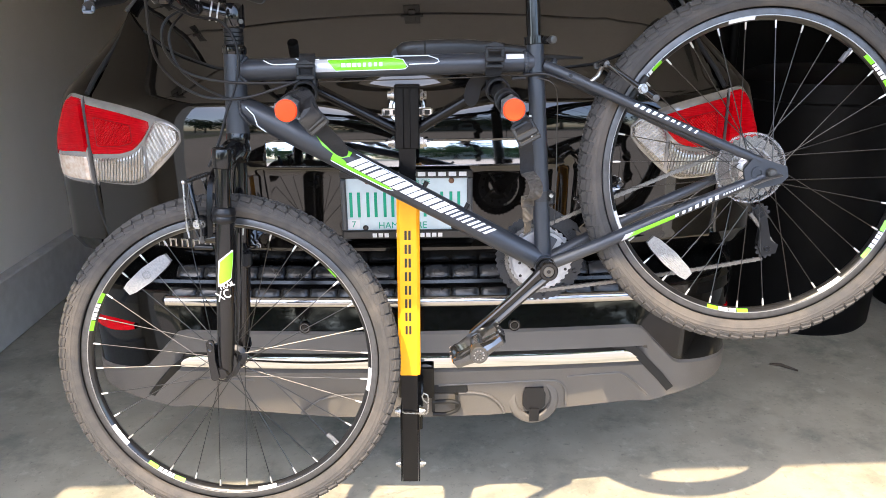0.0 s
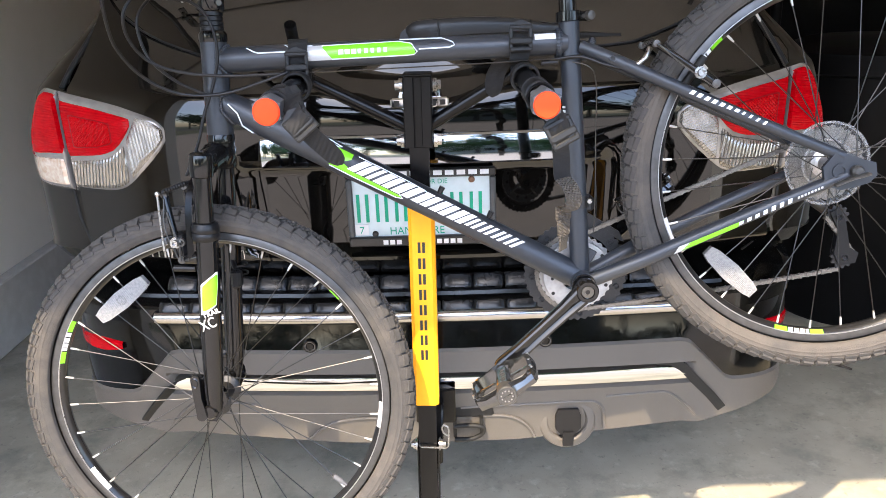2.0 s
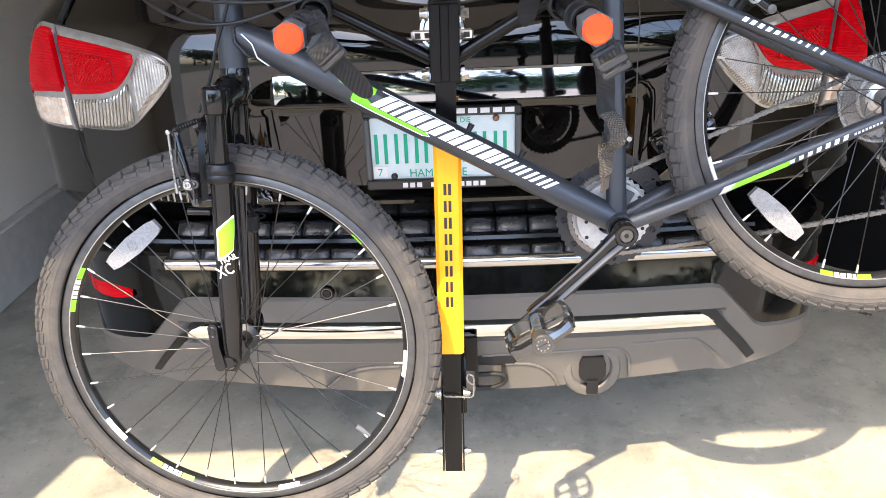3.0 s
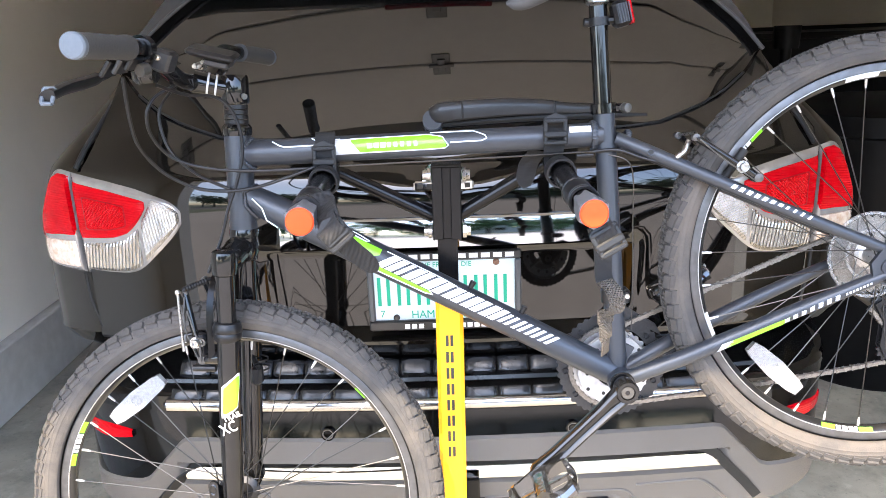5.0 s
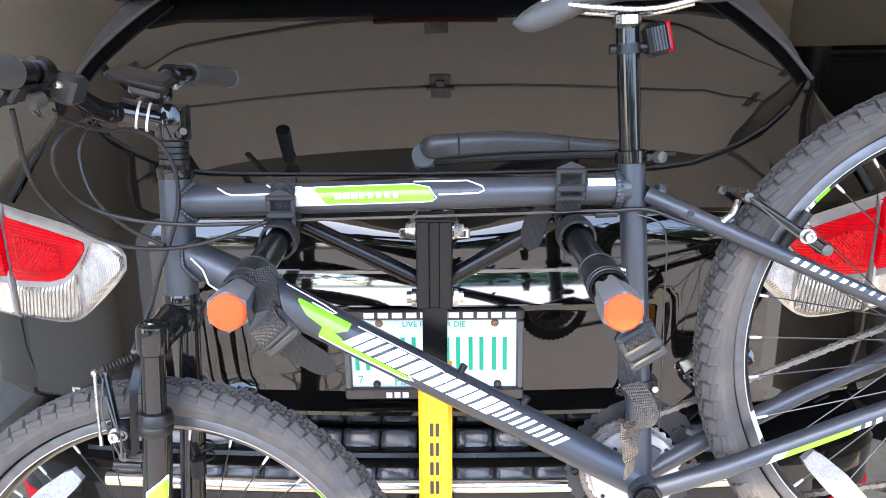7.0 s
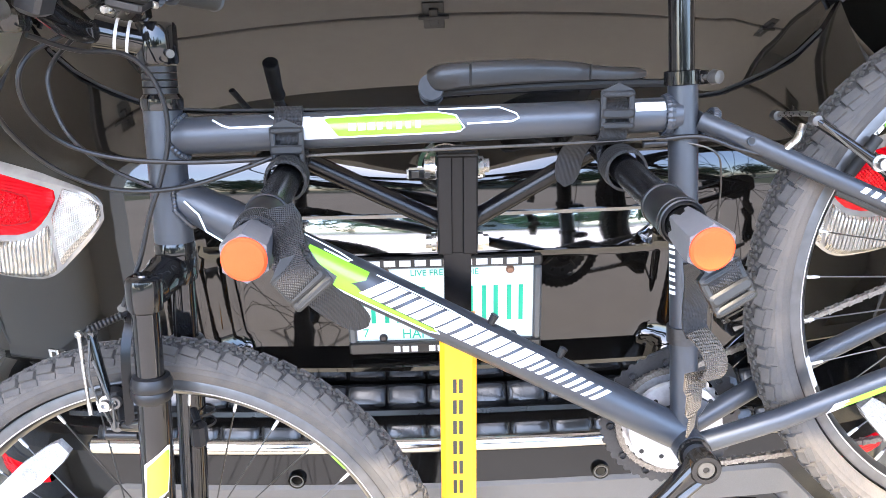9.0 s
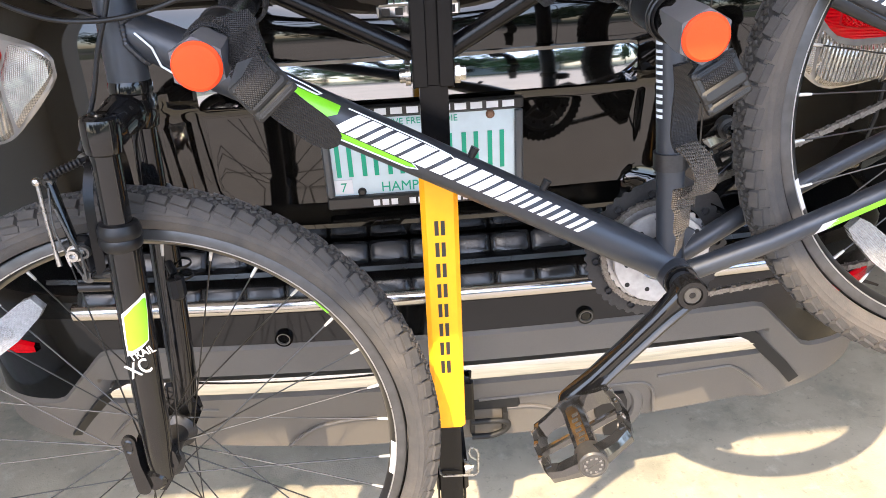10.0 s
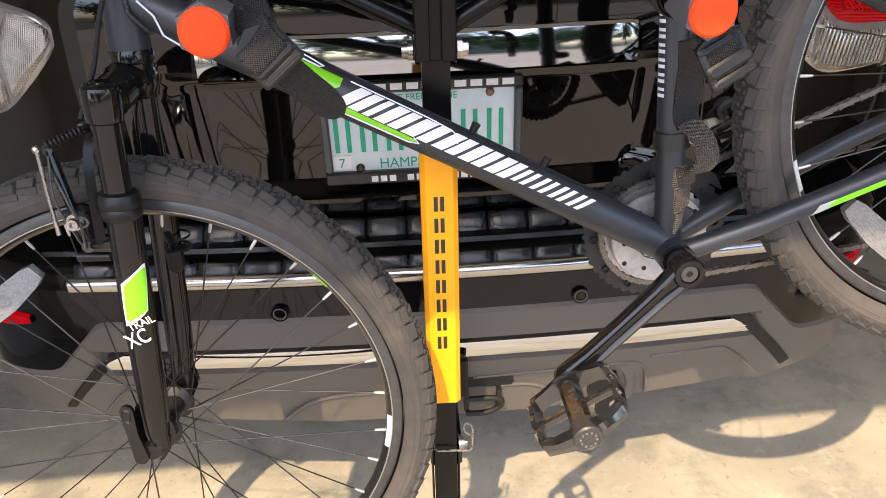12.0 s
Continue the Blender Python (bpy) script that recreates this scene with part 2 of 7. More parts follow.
def patches(m, scale, lo, hi, colour, fac, stretch=(1.0, 1.0, 1.0)):
    """Lays worn patches of a colour over a material's base."""
    nt = m.node_tree
    b = nt.nodes["Principled BSDF"]
    src = b.inputs["Base Color"].links[0].from_socket
    geo = nt.nodes.new("ShaderNodeNewGeometry")
    vm = nt.nodes.new("ShaderNodeVectorMath")
    vm.operation = "MULTIPLY"
    vm.inputs[1].default_value = stretch
    nt.links.new(geo.outputs["Position"], vm.inputs[0])
    n = nt.nodes.new("ShaderNodeTexNoise")
    n.inputs["Scale"].default_value = scale
    n.inputs["Detail"].default_value = 9.0
    n.inputs["Roughness"].default_value = 0.68
    nt.links.new(vm.outputs[0], n.inputs["Vector"])
    r = nt.nodes.new("ShaderNodeMapRange")
    for i, v in ((1, lo), (2, hi), (3, 0.0), (4, fac)):
        r.inputs[i].default_value = v
    nt.links.new(n.outputs["Fac"], r.inputs[0])
    x = nt.nodes.new("ShaderNodeMix")
    x.data_type = "RGBA"
    nt.links.new(r.outputs[0], x.inputs[0])
    nt.links.new(src, x.inputs[6])
    x.inputs[7].default_value = (*colour, 1)
    nt.links.new(x.outputs[2], b.inputs["Base Color"])
    return m


patches(M["concrete"], 4.0, 0.50, 0.66, (0.13, 0.135, 0.112), 0.7)
patches(M["concrete"], 14.0, 0.56, 0.68, (0.50, 0.465, 0.38), 0.35)
patches(M["concrete"], 45.0, 0.58, 0.68, (0.10, 0.095, 0.08), 0.5)
patches(M["tyre"], 5.0, 0.46, 0.62, (0.105, 0.086, 0.068), 0.5)
M["wall"] = mat("grey_beige_painted_wall", (0.90, 0.86, 0.78), 0.75, vary=0.12, scale=14, bump=0.15, bump_scale=90, dark=(0.80, 0.76, 0.68), stain=0.1, stain_scale=3)
M["curb"] = mat("rough_concrete_curb", (0.56, 0.545, 0.52), 0.9, vary=0.4, scale=18, bump=0.5, bump_scale=150, dark=(0.40, 0.385, 0.36), stain=0.35, stain_scale=4)
M["ceil"] = mat("painted_plasterboard", (0.84, 0.82, 0.78), 0.9, vary=0.15, scale=6, bump=0.1, bump_scale=100)
M["door_panel"] = mat("cream_garage_door_skin", (0.84, 0.81, 0.76), 0.55, vary=0.12, scale=20, bump=0.1, bump_scale=200)
M["galv"] = mat("galvanised_steel", (0.30, 0.30, 0.30), 0.45, 0.9, vary=0.5, scale=60)
M["driveway"] = mat("sunlit_brown_driveway", (0.30, 0.268, 0.235), 0.9, vary=0.35, scale=5, bump=0.4, bump_scale=120, stain=0.4, stain_scale=0.8)
M["lawn"] = mat("lawn", (0.062, 0.076, 0.032), 0.9, vary=0.6, scale=6, dark=(0.035, 0.046, 0.018))
M["bark"] = mat("bark", (0.06, 0.046, 0.034), 0.9, vary=0.5, scale=20)
M["leaf"] = mat("summer_leaves", (0.06, 0.11, 0.03), 0.6, vary=0.6, scale=3, dark=(0.03, 0.06, 0.015))
M["bin"] = mat("black_refuse_bin_plastic", (0.005, 0.005, 0.0055), 0.5, vary=0.3, scale=30, spec=0.10)
M["card"] = mat("brown_cardboard", (0.30, 0.21, 0.12), 0.8, vary=0.3, scale=40)
M["amber_wood"] = mat("pine_shelf", (0.32, 0.22, 0.13), 0.6, vary=0.4, scale=30)
M["house"] = mat("pale_clapboard", (0.55, 0.54, 0.50), 0.7, vary=0.15, scale=4)
M["roof"] = mat("grey_shingle", (0.12, 0.115, 0.11), 0.9, vary=0.4, scale=8)


# ---------- mesh helpers ----------
class Geo:
    """Vertices and faces of one mesh, gathered piece by piece."""

    def __init__(self):
        self.v, self.f, self.m, self.mi = [], [], [], 0

    def add(self, verts, faces):
        o = len(self.v)
        self.v += [tuple(p) for p in verts]
        self.f += [tuple(i + o for i in f) for f in faces]
        self.m += [self.mi] * len(faces)
        return self

    def grid(self, rows, closed=False):
        """A sheet from rows of points; closed joins the last column to the first."""
        n, k = len(rows), len(rows[0])
        fs = []
        for i in range(n - 1):
            for j in range(k if closed else k - 1):
                j2 = (j + 1) % k
                fs.append((i * k + j, i * k + j2, (i + 1) * k + j2, (i + 1) * k + j))
        return self.add([p for r in rows for p in r], fs)

    def tube(self, pts, r, seg=16, caps=True, flat=1.0):
        """A swept round tube; r is one radius or one for each point."""
        pts = [Vector(p) for p in pts]
        rs = r if isinstance(r, (list, tuple)) else [r] * len(pts)
        rows, ref = [], None
        for i, p in enumerate(pts):
            t = (pts[min(i + 1, len(pts) - 1)] - pts[max(i - 1, 0)]).normalized()
            if ref is None:
                ref = Vector((0, 0, 1)) if abs(t.z) < 0.9 else Vector((1, 0, 0))
            a = t.cross(ref).normalized()
            b = a.cross(t).normalized()
            ref = b
            rows.append([p + (a * math.cos(2 * math.pi * k / seg) + b * flat * math.sin(2 * math.pi * k / seg)) * rs[i] for k in range(seg)])
        o = len(self.v)
        self.grid(rows, True)
        if caps:
            self.f.append(tuple(o + k for k in range(seg)))
            self.f.append(tuple(o + (len(pts) - 1) * seg + k for k in reversed(range(seg))))
            self.m += [self.mi] * 2
        return self

    def lathe(self, prof, mtx, seg=24, closed=False):
        """Turns a profile of (radius, height) round the matrix's z axis."""
        rows = [[mtx @ Vector((r * math.cos(2 * math.pi * k / seg), r * math.sin(2 * math.pi * k / seg), h)) for k in range(seg)] for r, h in prof]
        if closed:
            rows.append(rows[0])
        return self.grid(rows, True)

    def box(self, c, s, mtx=None, bev=0.0):
        """A box with chamfered edges: centre, full sizes."""
        hx, hy, hz = (d / 2 for d in s)
        b = min(bev, hx * 0.9, hy * 0.9, hz * 0.9)
        c = Vector(c)
        mtx = mtx or Matrix.Identity(4)
        if b <= 0:
            vs = [mtx @ (c + Vector((x * hx, y * hy, z * hz))) for x in (-1, 1) for y in (-1, 1) for z in (-1, 1)]
            return self.add(vs, [(0, 1, 3, 2), (4, 6, 7, 5), (0, 4, 5, 1), (2, 3, 7, 6), (0, 2, 6, 4), (1, 5, 7, 3)])
        rows = []
        for z, d in ((-hz, b), (-hz + b, 0), (hz - b, 0), (hz, b)):
            rows.append([mtx @ (c + Vector((x, y, z))) for x, y in (
                (-hx + d + b, -hy + d), (hx - d - b, -hy + d), (hx - d, -hy + d + b), (hx - d, hy - d - b),
                (hx - d - b, hy - d), (-hx + d + b, hy - d), (-hx + d, hy - d - b), (-hx + d, -hy + d + b))])
        o = len(self.v)
        self.grid(rows, True)
        self.f += [tuple(o + k for k in reversed(range(8))), tuple(o + 24 + k for k in range(8))]
        self.m += [self.mi] * 2
        return self

    def prism(self, poly, h0, h1, mtx):
        """A flat outline in the matrix's xy plane, raised from h0 to h1."""
        n = len(poly)
        vs = [mtx @ Vector((x, y, h0)) for x, y in poly] + [mtx @ Vector((x, y, h1)) for x, y in poly]
        fs = [tuple(reversed(range(n))), tuple(range(n, 2 * n))] + [(i, (i + 1) % n, n + (i + 1) % n, n + i) for i in range(n)]
        return self.add(vs, fs)

    def ribbon(self, pts, side, width, thick):
        """A strap along points; side: the direction of its width, one or one for each point."""
        pts = [Vector(p) for p in pts]
        rows = []
        for i, p in enumerate(pts):
            t = (pts[min(i + 1, len(pts) - 1)] - pts[max(i - 1, 0)]).normalized()
            s = Vector(side[i] if isinstance(side, list) else side)
            s = (s - t * s.dot(t)).normalized() * width / 2
            n = t.cross(s).normalized() * thick / 2
            rows.append([p - s - n, p + s - n, p + s + n, p - s + n])
        o = len(self.v)
        self.grid(rows, True)
        k = o + 4 * (len(pts) - 1)
        self.f += [(o + 3, o + 2, o + 1, o), (k, k + 1, k + 2, k + 3)]
        self.m += [self.mi] * 2
        return self


def mesh_of(name, g, mats, smooth=35.0):
    me = bpy.data.meshes.new(name)
    me.from_pydata(g.v, [], g.f)
    for m in (mats if isinstance(mats, (list, tuple)) else [mats]):
        me.materials.append(M[m] if isinstance(m, str) else m)
    me.polygons.foreach_set("material_index", g.m)
    bm = bmesh.new()
    bm.from_mesh(me)
    bmesh.ops.recalc_face_normals(bm, faces=bm.faces)
    for e in bm.edges:
        e.smooth = len(e.link_faces) == 2 and e.calc_face_angle(3.2) < radians(smooth)
    for f in bm.faces:
        f.smooth = smooth > 0
    bm.to_mesh(me)
    bm.free()
    return me


def thing(name, base, label, category, group="", kind=""):
    """A thing made of parts: an Empty at its base."""
    ob = new(name)
    ob.empty_display_size = 0.05
    ob.location = base
    return tagged(ob, label, category, group, kind)


def hang(ob, parent):
    ob.parent = parent
    if parent.type == "EMPTY":
        ob.matrix_parent_inverse = Matrix.Translation(-parent.location)
    return ob


def part(name, g, mats, parent, label="", smooth=35.0):
    return tagged(hang(new(name, mesh_of(name, g, mats, smooth)), parent), label)


def solo(name, g, mats, label, category, group="", kind="", smooth=35.0):
    return tagged(new(name, mesh_of(name, g, mats, smooth)), label, category, group, kind)


def smoothstep(a, b, x):
    t = min(1.0, max(0.0, (x - a) / (b - a)))
    return t * t * (3 - 2 * t)


def lerp_list(pts, x):
    """Piecewise straight line through (x, value) pairs."""
    if x <= pts[0][0]:
        return pts[0][1]
    for (x0, v0), (x1, v1) in zip(pts, pts[1:]):
        if x <= x1:
            return v0 + (v1 - v0) * (x - x0) / (x1 - x0)
    return pts[-1][1]


def spline(pts, n=8):
    """A smooth curve through the points."""
    p = [Vector(q) for q in pts]
    p = [p[0] * 2 - p[1]] + p + [p[-1] * 2 - p[-2]]
    out = []
    for i in range(1, len(p) - 2):
        for k in range(n):
            t = k / n
            out.append(0.5 * ((2 * p[i]) + (p[i + 1] - p[i - 1]) * t + (2 * p[i - 1] - 5 * p[i] + 4 * p[i + 1] - p[i + 2]) * t * t
                              + (3 * p[i] - p[i - 1] - 3 * p[i + 1] + p[i + 2]) * t ** 3))
    out.append(p[-2])
    return out


def axis_to(direction, origin=(0, 0, 0), up=(0, 0, 1)):
    """A matrix whose z axis points along a direction and whose y axis leans towards up."""
    z = Vector(direction).normalized()
    y = Vector(up) - z * Vector(up).dot(z)
    if y.length < 1e-4:
        y = Vector((0, 1, 0)) - z * z.y
    y.normalize()
    x = y.cross(z)
    m = Matrix((x, y, z)).transposed().to_4x4()
    m.translation = origin
    return m


def text_part(name, words, size, mtx, material, parent, label="", align="LEFT", extrude=0.0004, squeeze=1.0):
    cu = bpy.data.curves.new(name, "FONT")
    cu.body, cu.size, cu.extrude, cu.align_x = words, size, extrude, align
    cu.resolution_u = 3
    cu.materials.append(M[material])
    ob = new(name, cu)
    hang(ob, parent)
    ob.matrix_basis = mtx @ Matrix.Diagonal((squeeze, 1, 1, 1))
    return tagged(ob, label)


# ---------- the garage and the ground outside ----------
TURN_G = Matrix.Translation((0, 2.2, 0)) @ Matrix.Rotation(radians(1.6), 4, "Z") @ Matrix.Translation((0, -2.2, 0))
WALL_X, RIGHT_X, FRONT_Y, BACK_Y, CEIL_Z, HEAD_Z = -1.95, 3.3, 0.84, 8.2, 2.75, 2.13


def slab(name, lo, hi, material, label, category, bev=0.0, kind="structure", turn=True):
    g = Geo()
    c = [(a + b) / 2 for a, b in zip(lo, hi)]
    g.box(c, [b - a for a, b in zip(lo, hi)], TURN_G if turn else None, bev)
    return solo(name, g, material, label, category, kind=kind)


g = Geo()
g.add([(-300, -300, -0.03), (300, -300, -0.03), (300, 300, -0.03), (-300, 300, -0.03)], [(0, 1, 2, 3)])
solo("ground", g, "lawn", "mown green lawn outside the garage", "ground", kind="structure")
slab("driveway", (-9.0, -18, -0.03), (9.0, 0.55, -0.006), "driveway", "brown-grey paved driveway in full sun", "driveway")
slab("road", (-60, -26, -0.03), (60, -18, -0.012), M["roof"], "grey asphalt street beyond the driveway", "road")
slab("floor", (-2.3, 0.55, -0.05), (3.6, 8.3, 0.0), "concrete", "stained bare concrete garage floor", "floor")
slab("wall_west", (WALL_X - 0.28, 0.45, 0.30), (WALL_X - 0.055, 8.4, CEIL_Z), "wall", "grey-beige painted garage wall", "wall")
slab("curb", (WALL_X - 0.30, 0.55, 0.0), (WALL_X, 8.4, 0.297), "curb", "low concrete foundation curb under the wall", "curb", 0.006)
slab("wall_east", (RIGHT_X, 0.45, 0.0), (RIGHT_X + 0.2, 8.4, CEIL_Z), "wall", "grey-beige painted garage wall", "wall")
slab("wall_north", (WALL_X - 0.3, BACK_Y, 0.0), (RIGHT_X + 0.2, BACK_Y + 0.2, CEIL_Z), "wall", "grey-beige painted garage back wall", "wall")
slab("ceiling", (WALL_X - 0.3, 0.45, CEIL_Z), (RIGHT_X + 0.2, 8.4, CEIL_Z + 0.15), "ceil", "unpainted plasterboard garage ceiling", "ceiling")
slab("wall_south", (WALL_X - 0.3, FRONT_Y - 0.16, HEAD_Z), (RIGHT_X + 0.2, FRONT_Y, CEIL_Z - 0.003), "wall", "painted wall above the garage door opening", "wall")
slab("jamb_west", (WALL_X - 0.3, FRONT_Y - 0.16, 0.0), (-1.68, FRONT_Y, HEAD_Z - 0.003), "wall", "painted jamb of the garage door opening", "trim")
slab("jamb_east", (1.74, FRONT_Y - 0.16, 0.0), (RIGHT_X + 0.2, FRONT_Y, HEAD_Z - 0.003), "wall", "painted jamb of the garage door opening", "trim")
slab("roof_slab", (-2.6, 0.5, CEIL_Z + 0.16), (3.9, 8.7, CEIL_Z + 0.32), "roof", "grey shingle garage roof", "roof")

# the sectional door, rolled open under the ceiling
door = thing("garage_door", (0.05, 1.0, 2.2), "cream sectional garage door rolled open overhead", "garage door")
SEAMS = (0.98, 1.505, 1.925, 2.345, 2.765, 3.185, 3.605)
for y0, y1 in zip(SEAMS, SEAMS[1:]):
    g = Geo()
    g.box((0.05, (y0 + y1) / 2, 2.235), (3.24, y1 - y0 - 0.016, 0.045), TURN_G, 0.006)
    part("panel", g, "door_panel", door)
for y0 in SEAMS[1:-1]:
    for x in (-1.42, -0.12, 1.49):
        g = Geo()
        for dy in (-0.052, 0.052):
            g.box((x, y0 + dy, 2.208), (0.078, 0.072, 0.010), TURN_G, 0.003)
            g.box((x, y0 + dy * 0.5, 2.198), (0.034, 0.05, 0.022), TURN_G, 0.003)
        g.box((x, y0, 2.192), (0.11, 0.022, 0.026), TURN_G, 0.004)
        part("hinge", g, "galv", door, "galvanised hinge plate")
for x in (-1.62, 1.72):
    g = Geo()
    g.box((x, 2.3, 2.235), (0.03, 2.9, 0.06), TURN_G, 0.004)
    part("track", g, "galv", door, "galvanised door track")

# far trees and a house across the street, out of view, added for paint and glass to mirror
def tree(x, y, h, r, seed):
    rnd = random.Random(seed)
    t = thing("tree", (x, y, 0), "tall leafy summer tree beyond the street", "tree", "street trees")
    g = Geo()
    g.tube([(x, y, -0.03), (x + 0.1, y, h * 0.3), (x - 0.1, y + 0.1, h * 0.75)], [0.28, 0.2, 0.06], 10)
    for k in range(6):
        a = k * 1.05 + rnd.random()
        g.tube([(x, y, h * (0.3 + 0.06 * k)), (x + math.cos(a) * r * 0.7, y + math.sin(a) * r * 0.7, h * (0.5 + 0.06 * k))], [0.1, 0.03], 6)
    part("trunk", g, "bark", t)
    g = Geo()
    for k in range(1300):
        u = Vector((rnd.gauss(0, 1), rnd.gauss(0, 1), rnd.gauss(0, 1))).normalized()
        d = rnd.random() ** 0.4 * (0.75 + 0.35 * math.sin(3 * u.x + 2 * u.z + seed))
        p = Vector((x, y, h * 0.54)) + Vector((u.x * r * d, u.y * r * d, u.z * h * 0.47 * d))
        a, b = Vector((rnd.gauss(0, 1), rnd.gauss(0, 1), rnd.gauss(0, 1))).normalized() * 0.42, Vector((rnd.gauss(0, 1), rnd.gauss(0, 1), rnd.gauss(0, 0.6))).normalized() * 0.3
        g.add([p - a, p + b, p + a, p - b], [(0, 1, 2, 3)])
    part("crown", g, "leaf", t, smooth=0)


# the nearer low row is added to cover the bright mirrored horizon
for i, (x, y, h, r) in enumerate(((-16, -34, 11, 4.2), (-7, -37, 13, 4.8), (3, -36, 12, 4.5), (13, -35, 10, 4.2), (22, -38, 13, 5), (-27, -36, 12, 5), (-11.5, -30, 7, 3.6), (-2, -31, 8, 3.8), (8, -30, 7.5, 3.8), (18, -31, 8, 3.8), (-21, -31, 8, 4.0), (28, -31, 9, 4.2))):
    tree(x, y, h, r, i + 3)
house = thing("house", (6, -44, 0), "pale clapboard house across the street", "house")
g = Geo()
g.box((6, -44, 2.6), (14, 8, 5.26), None, 0.02)
part("wall", g, "house", house)
g = Geo()
g.prism([(-7.5, 0), (7.5, 0), (0, 3.2)], -4.4, 4.4, Matrix.Translation((6, -44, 5.22)) @ Matrix.Rotation(radians(90), 4, "X"))
part("roof", g, "roof", house)
for x in (1.5, 4.5, 7.5, 10.5):
    g = Geo()
    g.box((x, -39.97, 2.2), (1.1, 0.08, 1.5), None, 0.02)
    part("window", g, "privacy_glass", house)

# ---------- the car ----------
XC = -0.10
car = thing("car", (XC, 4.2, 0.0), "glossy black family SUV parked tail outwards", "car")


def half_width(z):
    return lerp_list([(0.3, 0.945), (0.7, 0.965), (1.1, 0.965), (1.25, 0.935), (1.32, 0.87), (1.4, 0.80), (1.6, 0.70), (1.72, 0.61)], z)


def tail_y(a, z):
    """The depth of the tail's skin at a metres off the car's middle and z up."""
    w = half_width(z)
    k = 0.965 / w
    if z < 0.83:
        y = 1.99
    elif z < 1.31:
        y = 1.872 + lerp_list([(0.83, 0.055), (0.862, 0.02), (0.885, -0.004), (0.90, 0.0), (1.155, 0.0), (1.175, 0.0008), (1.195, 0.0026), (1.21, 0.0052), (1.225, 0.0092), (1.235, 0.0128), (1.243, 0.0165), (1.253, 0.022), (1.31, 0.053)], z)
    else:
        y = 1.925 + 0.7 * (z - 1.31)
    e = a * k
    return y + 0.115 * e * e + 0.30 * max(0.0, e - 0.45) ** 2 + 0.30 * max(0.0, (e / 0.965 - 0.9) / 0.1) ** 3


# body shell: the tail's corners, flanks and roof
zs = [0.55, 0.62, 0.7, 0.80, 0.829, 0.831, 0.85, 0.87, 0.885, 0.9, 0.95, 1.0, 1.05, 1.1, 1.15, 1.175, 1.195, 1.21, 1.225, 1.235, 1.243, 1.253, 1.28, 1.309, 1.33, 1.38, 1.44, 1.5, 1.56, 1.62, 1.68, 1.715]
us = [0.0, 0.1, 0.2, 0.3, 0.4, 0.5, 0.58, 0.66, 0.72, 0.78, 0.82, 0.86, 0.9, 0.93, 0.955, 0.975, 0.99, 1.0]


def shell_row(z):
    w = half_width(z)
    r = [(XC - w * 0.985, 6.3, z), (XC - w, 4.5, z), (XC - w, 2.9, z)]
    back = lambda a: 0.012 + (0.09 * (1 - smoothstep(0.70, 0.77, a)) if 0.8 < z < 1.32 else 0.04 * (1 - smoothstep(0.60, 0.68, a)) if z >= 1.32 else 0.0)
    r += [(XC - u * w, tail_y(u * w, z) + back(u * w), z) for u in reversed(us)]
    r += [(XC + u * w, tail_y(u * w, z) + back(u * w), z) for u in us[1:]]
    return r + [(XC + w, 2.9, z), (XC + w, 4.5, z), (XC + w * 0.985, 6.3, z)]


g = Geo()
rows = [shell_row(z) for z in zs]
rows.append([(XC + (p[0] - XC) * 0.8, p[1] + (0.12 if p[1] < 2.6 else 0), 1.745) for p in rows[-1]])
g.grid(rows)
top = rows[-1]
n = len(top)
for j in range(n // 2):
    g.add([top[j], top[j + 1], top[n - 2 - j], top[n - 1 - j]], [(0, 1, 2, 3)])
g.box((XC, 6.25, 0.9), (1.86, 0.1, 1.1))
part("body", g, "paint_black", car)

def window_foot(a):
    return lerp_list([(0.0, 1.306), (0.38, 1.306), (0.45, 1.312), (0.522, 1.332), (0.583, 1.354), (0.645, 1.392), (0.675, 1.42), (0.697, 1.446), (0.715, 1.43), (0.772, 1.39)], a)


# tailgate skin with the recess round the number plate
g = Geo()
rows = []
zz = [0.832, 0.845, 0.86, 0.872, 0.882, 0.89, 0.90, 0.91, 0.925] + [0.94 + 0.015 * i for i in range(15)] + [1.16, 1.17, 1.178, 1.186, 1.194, 1.202, 1.21, 1.217, 1.224, 1.23, 1.236, 1.243, 1.249, 1.254, 1.262, 1.28, 1.296, 1.306]
for z in zz:
    row = []
    for i in range(-60, 61):
        a = i / 60 * (0.772 - 0.074 * max(0.0, z - 1.253) / 0.053)
        x = XC + a
        zr = z
        if z > 1.253:
            z = 1.253 + (z - 1.253) * (window_foot(abs(a)) - 1.253) / 0.053
        y = tail_y(abs(a), min(z, 1.3095)) + max(0.0, z - 1.3095) * 0.66
        half = lerp_list([(0.89, 0.30), (0.93, 0.335), (1.09, 0.345)], z)
        inside = (1 - smoothstep(half, half + 0.075, abs(a))) * smoothstep(0.888, 0.912, z) * (1 - smoothstep(1.085, 1.10, z))
        y += 0.040 * inside
        vee = max(0.0, 1 - abs(a) / 0.22)
        y += 0.010 * vee * smoothstep(1.20, 1.245, z) * (1 - smoothstep(1.27, 1.30, z))
        row.append((x, y, z))
        z = zr
    rows.append(row)
rows.append([(p[0], 1.940 + 0.62 * (p[2] - 1.31) + 0.20 * (p[0] - XC) ** 2, p[2] + 0.001) for p in rows[-1]])
g.grid(rows)
edge = [(p[0], p[1] + 0.03, p[2]) for p in rows[0]]
g.grid([edge, rows[0]])
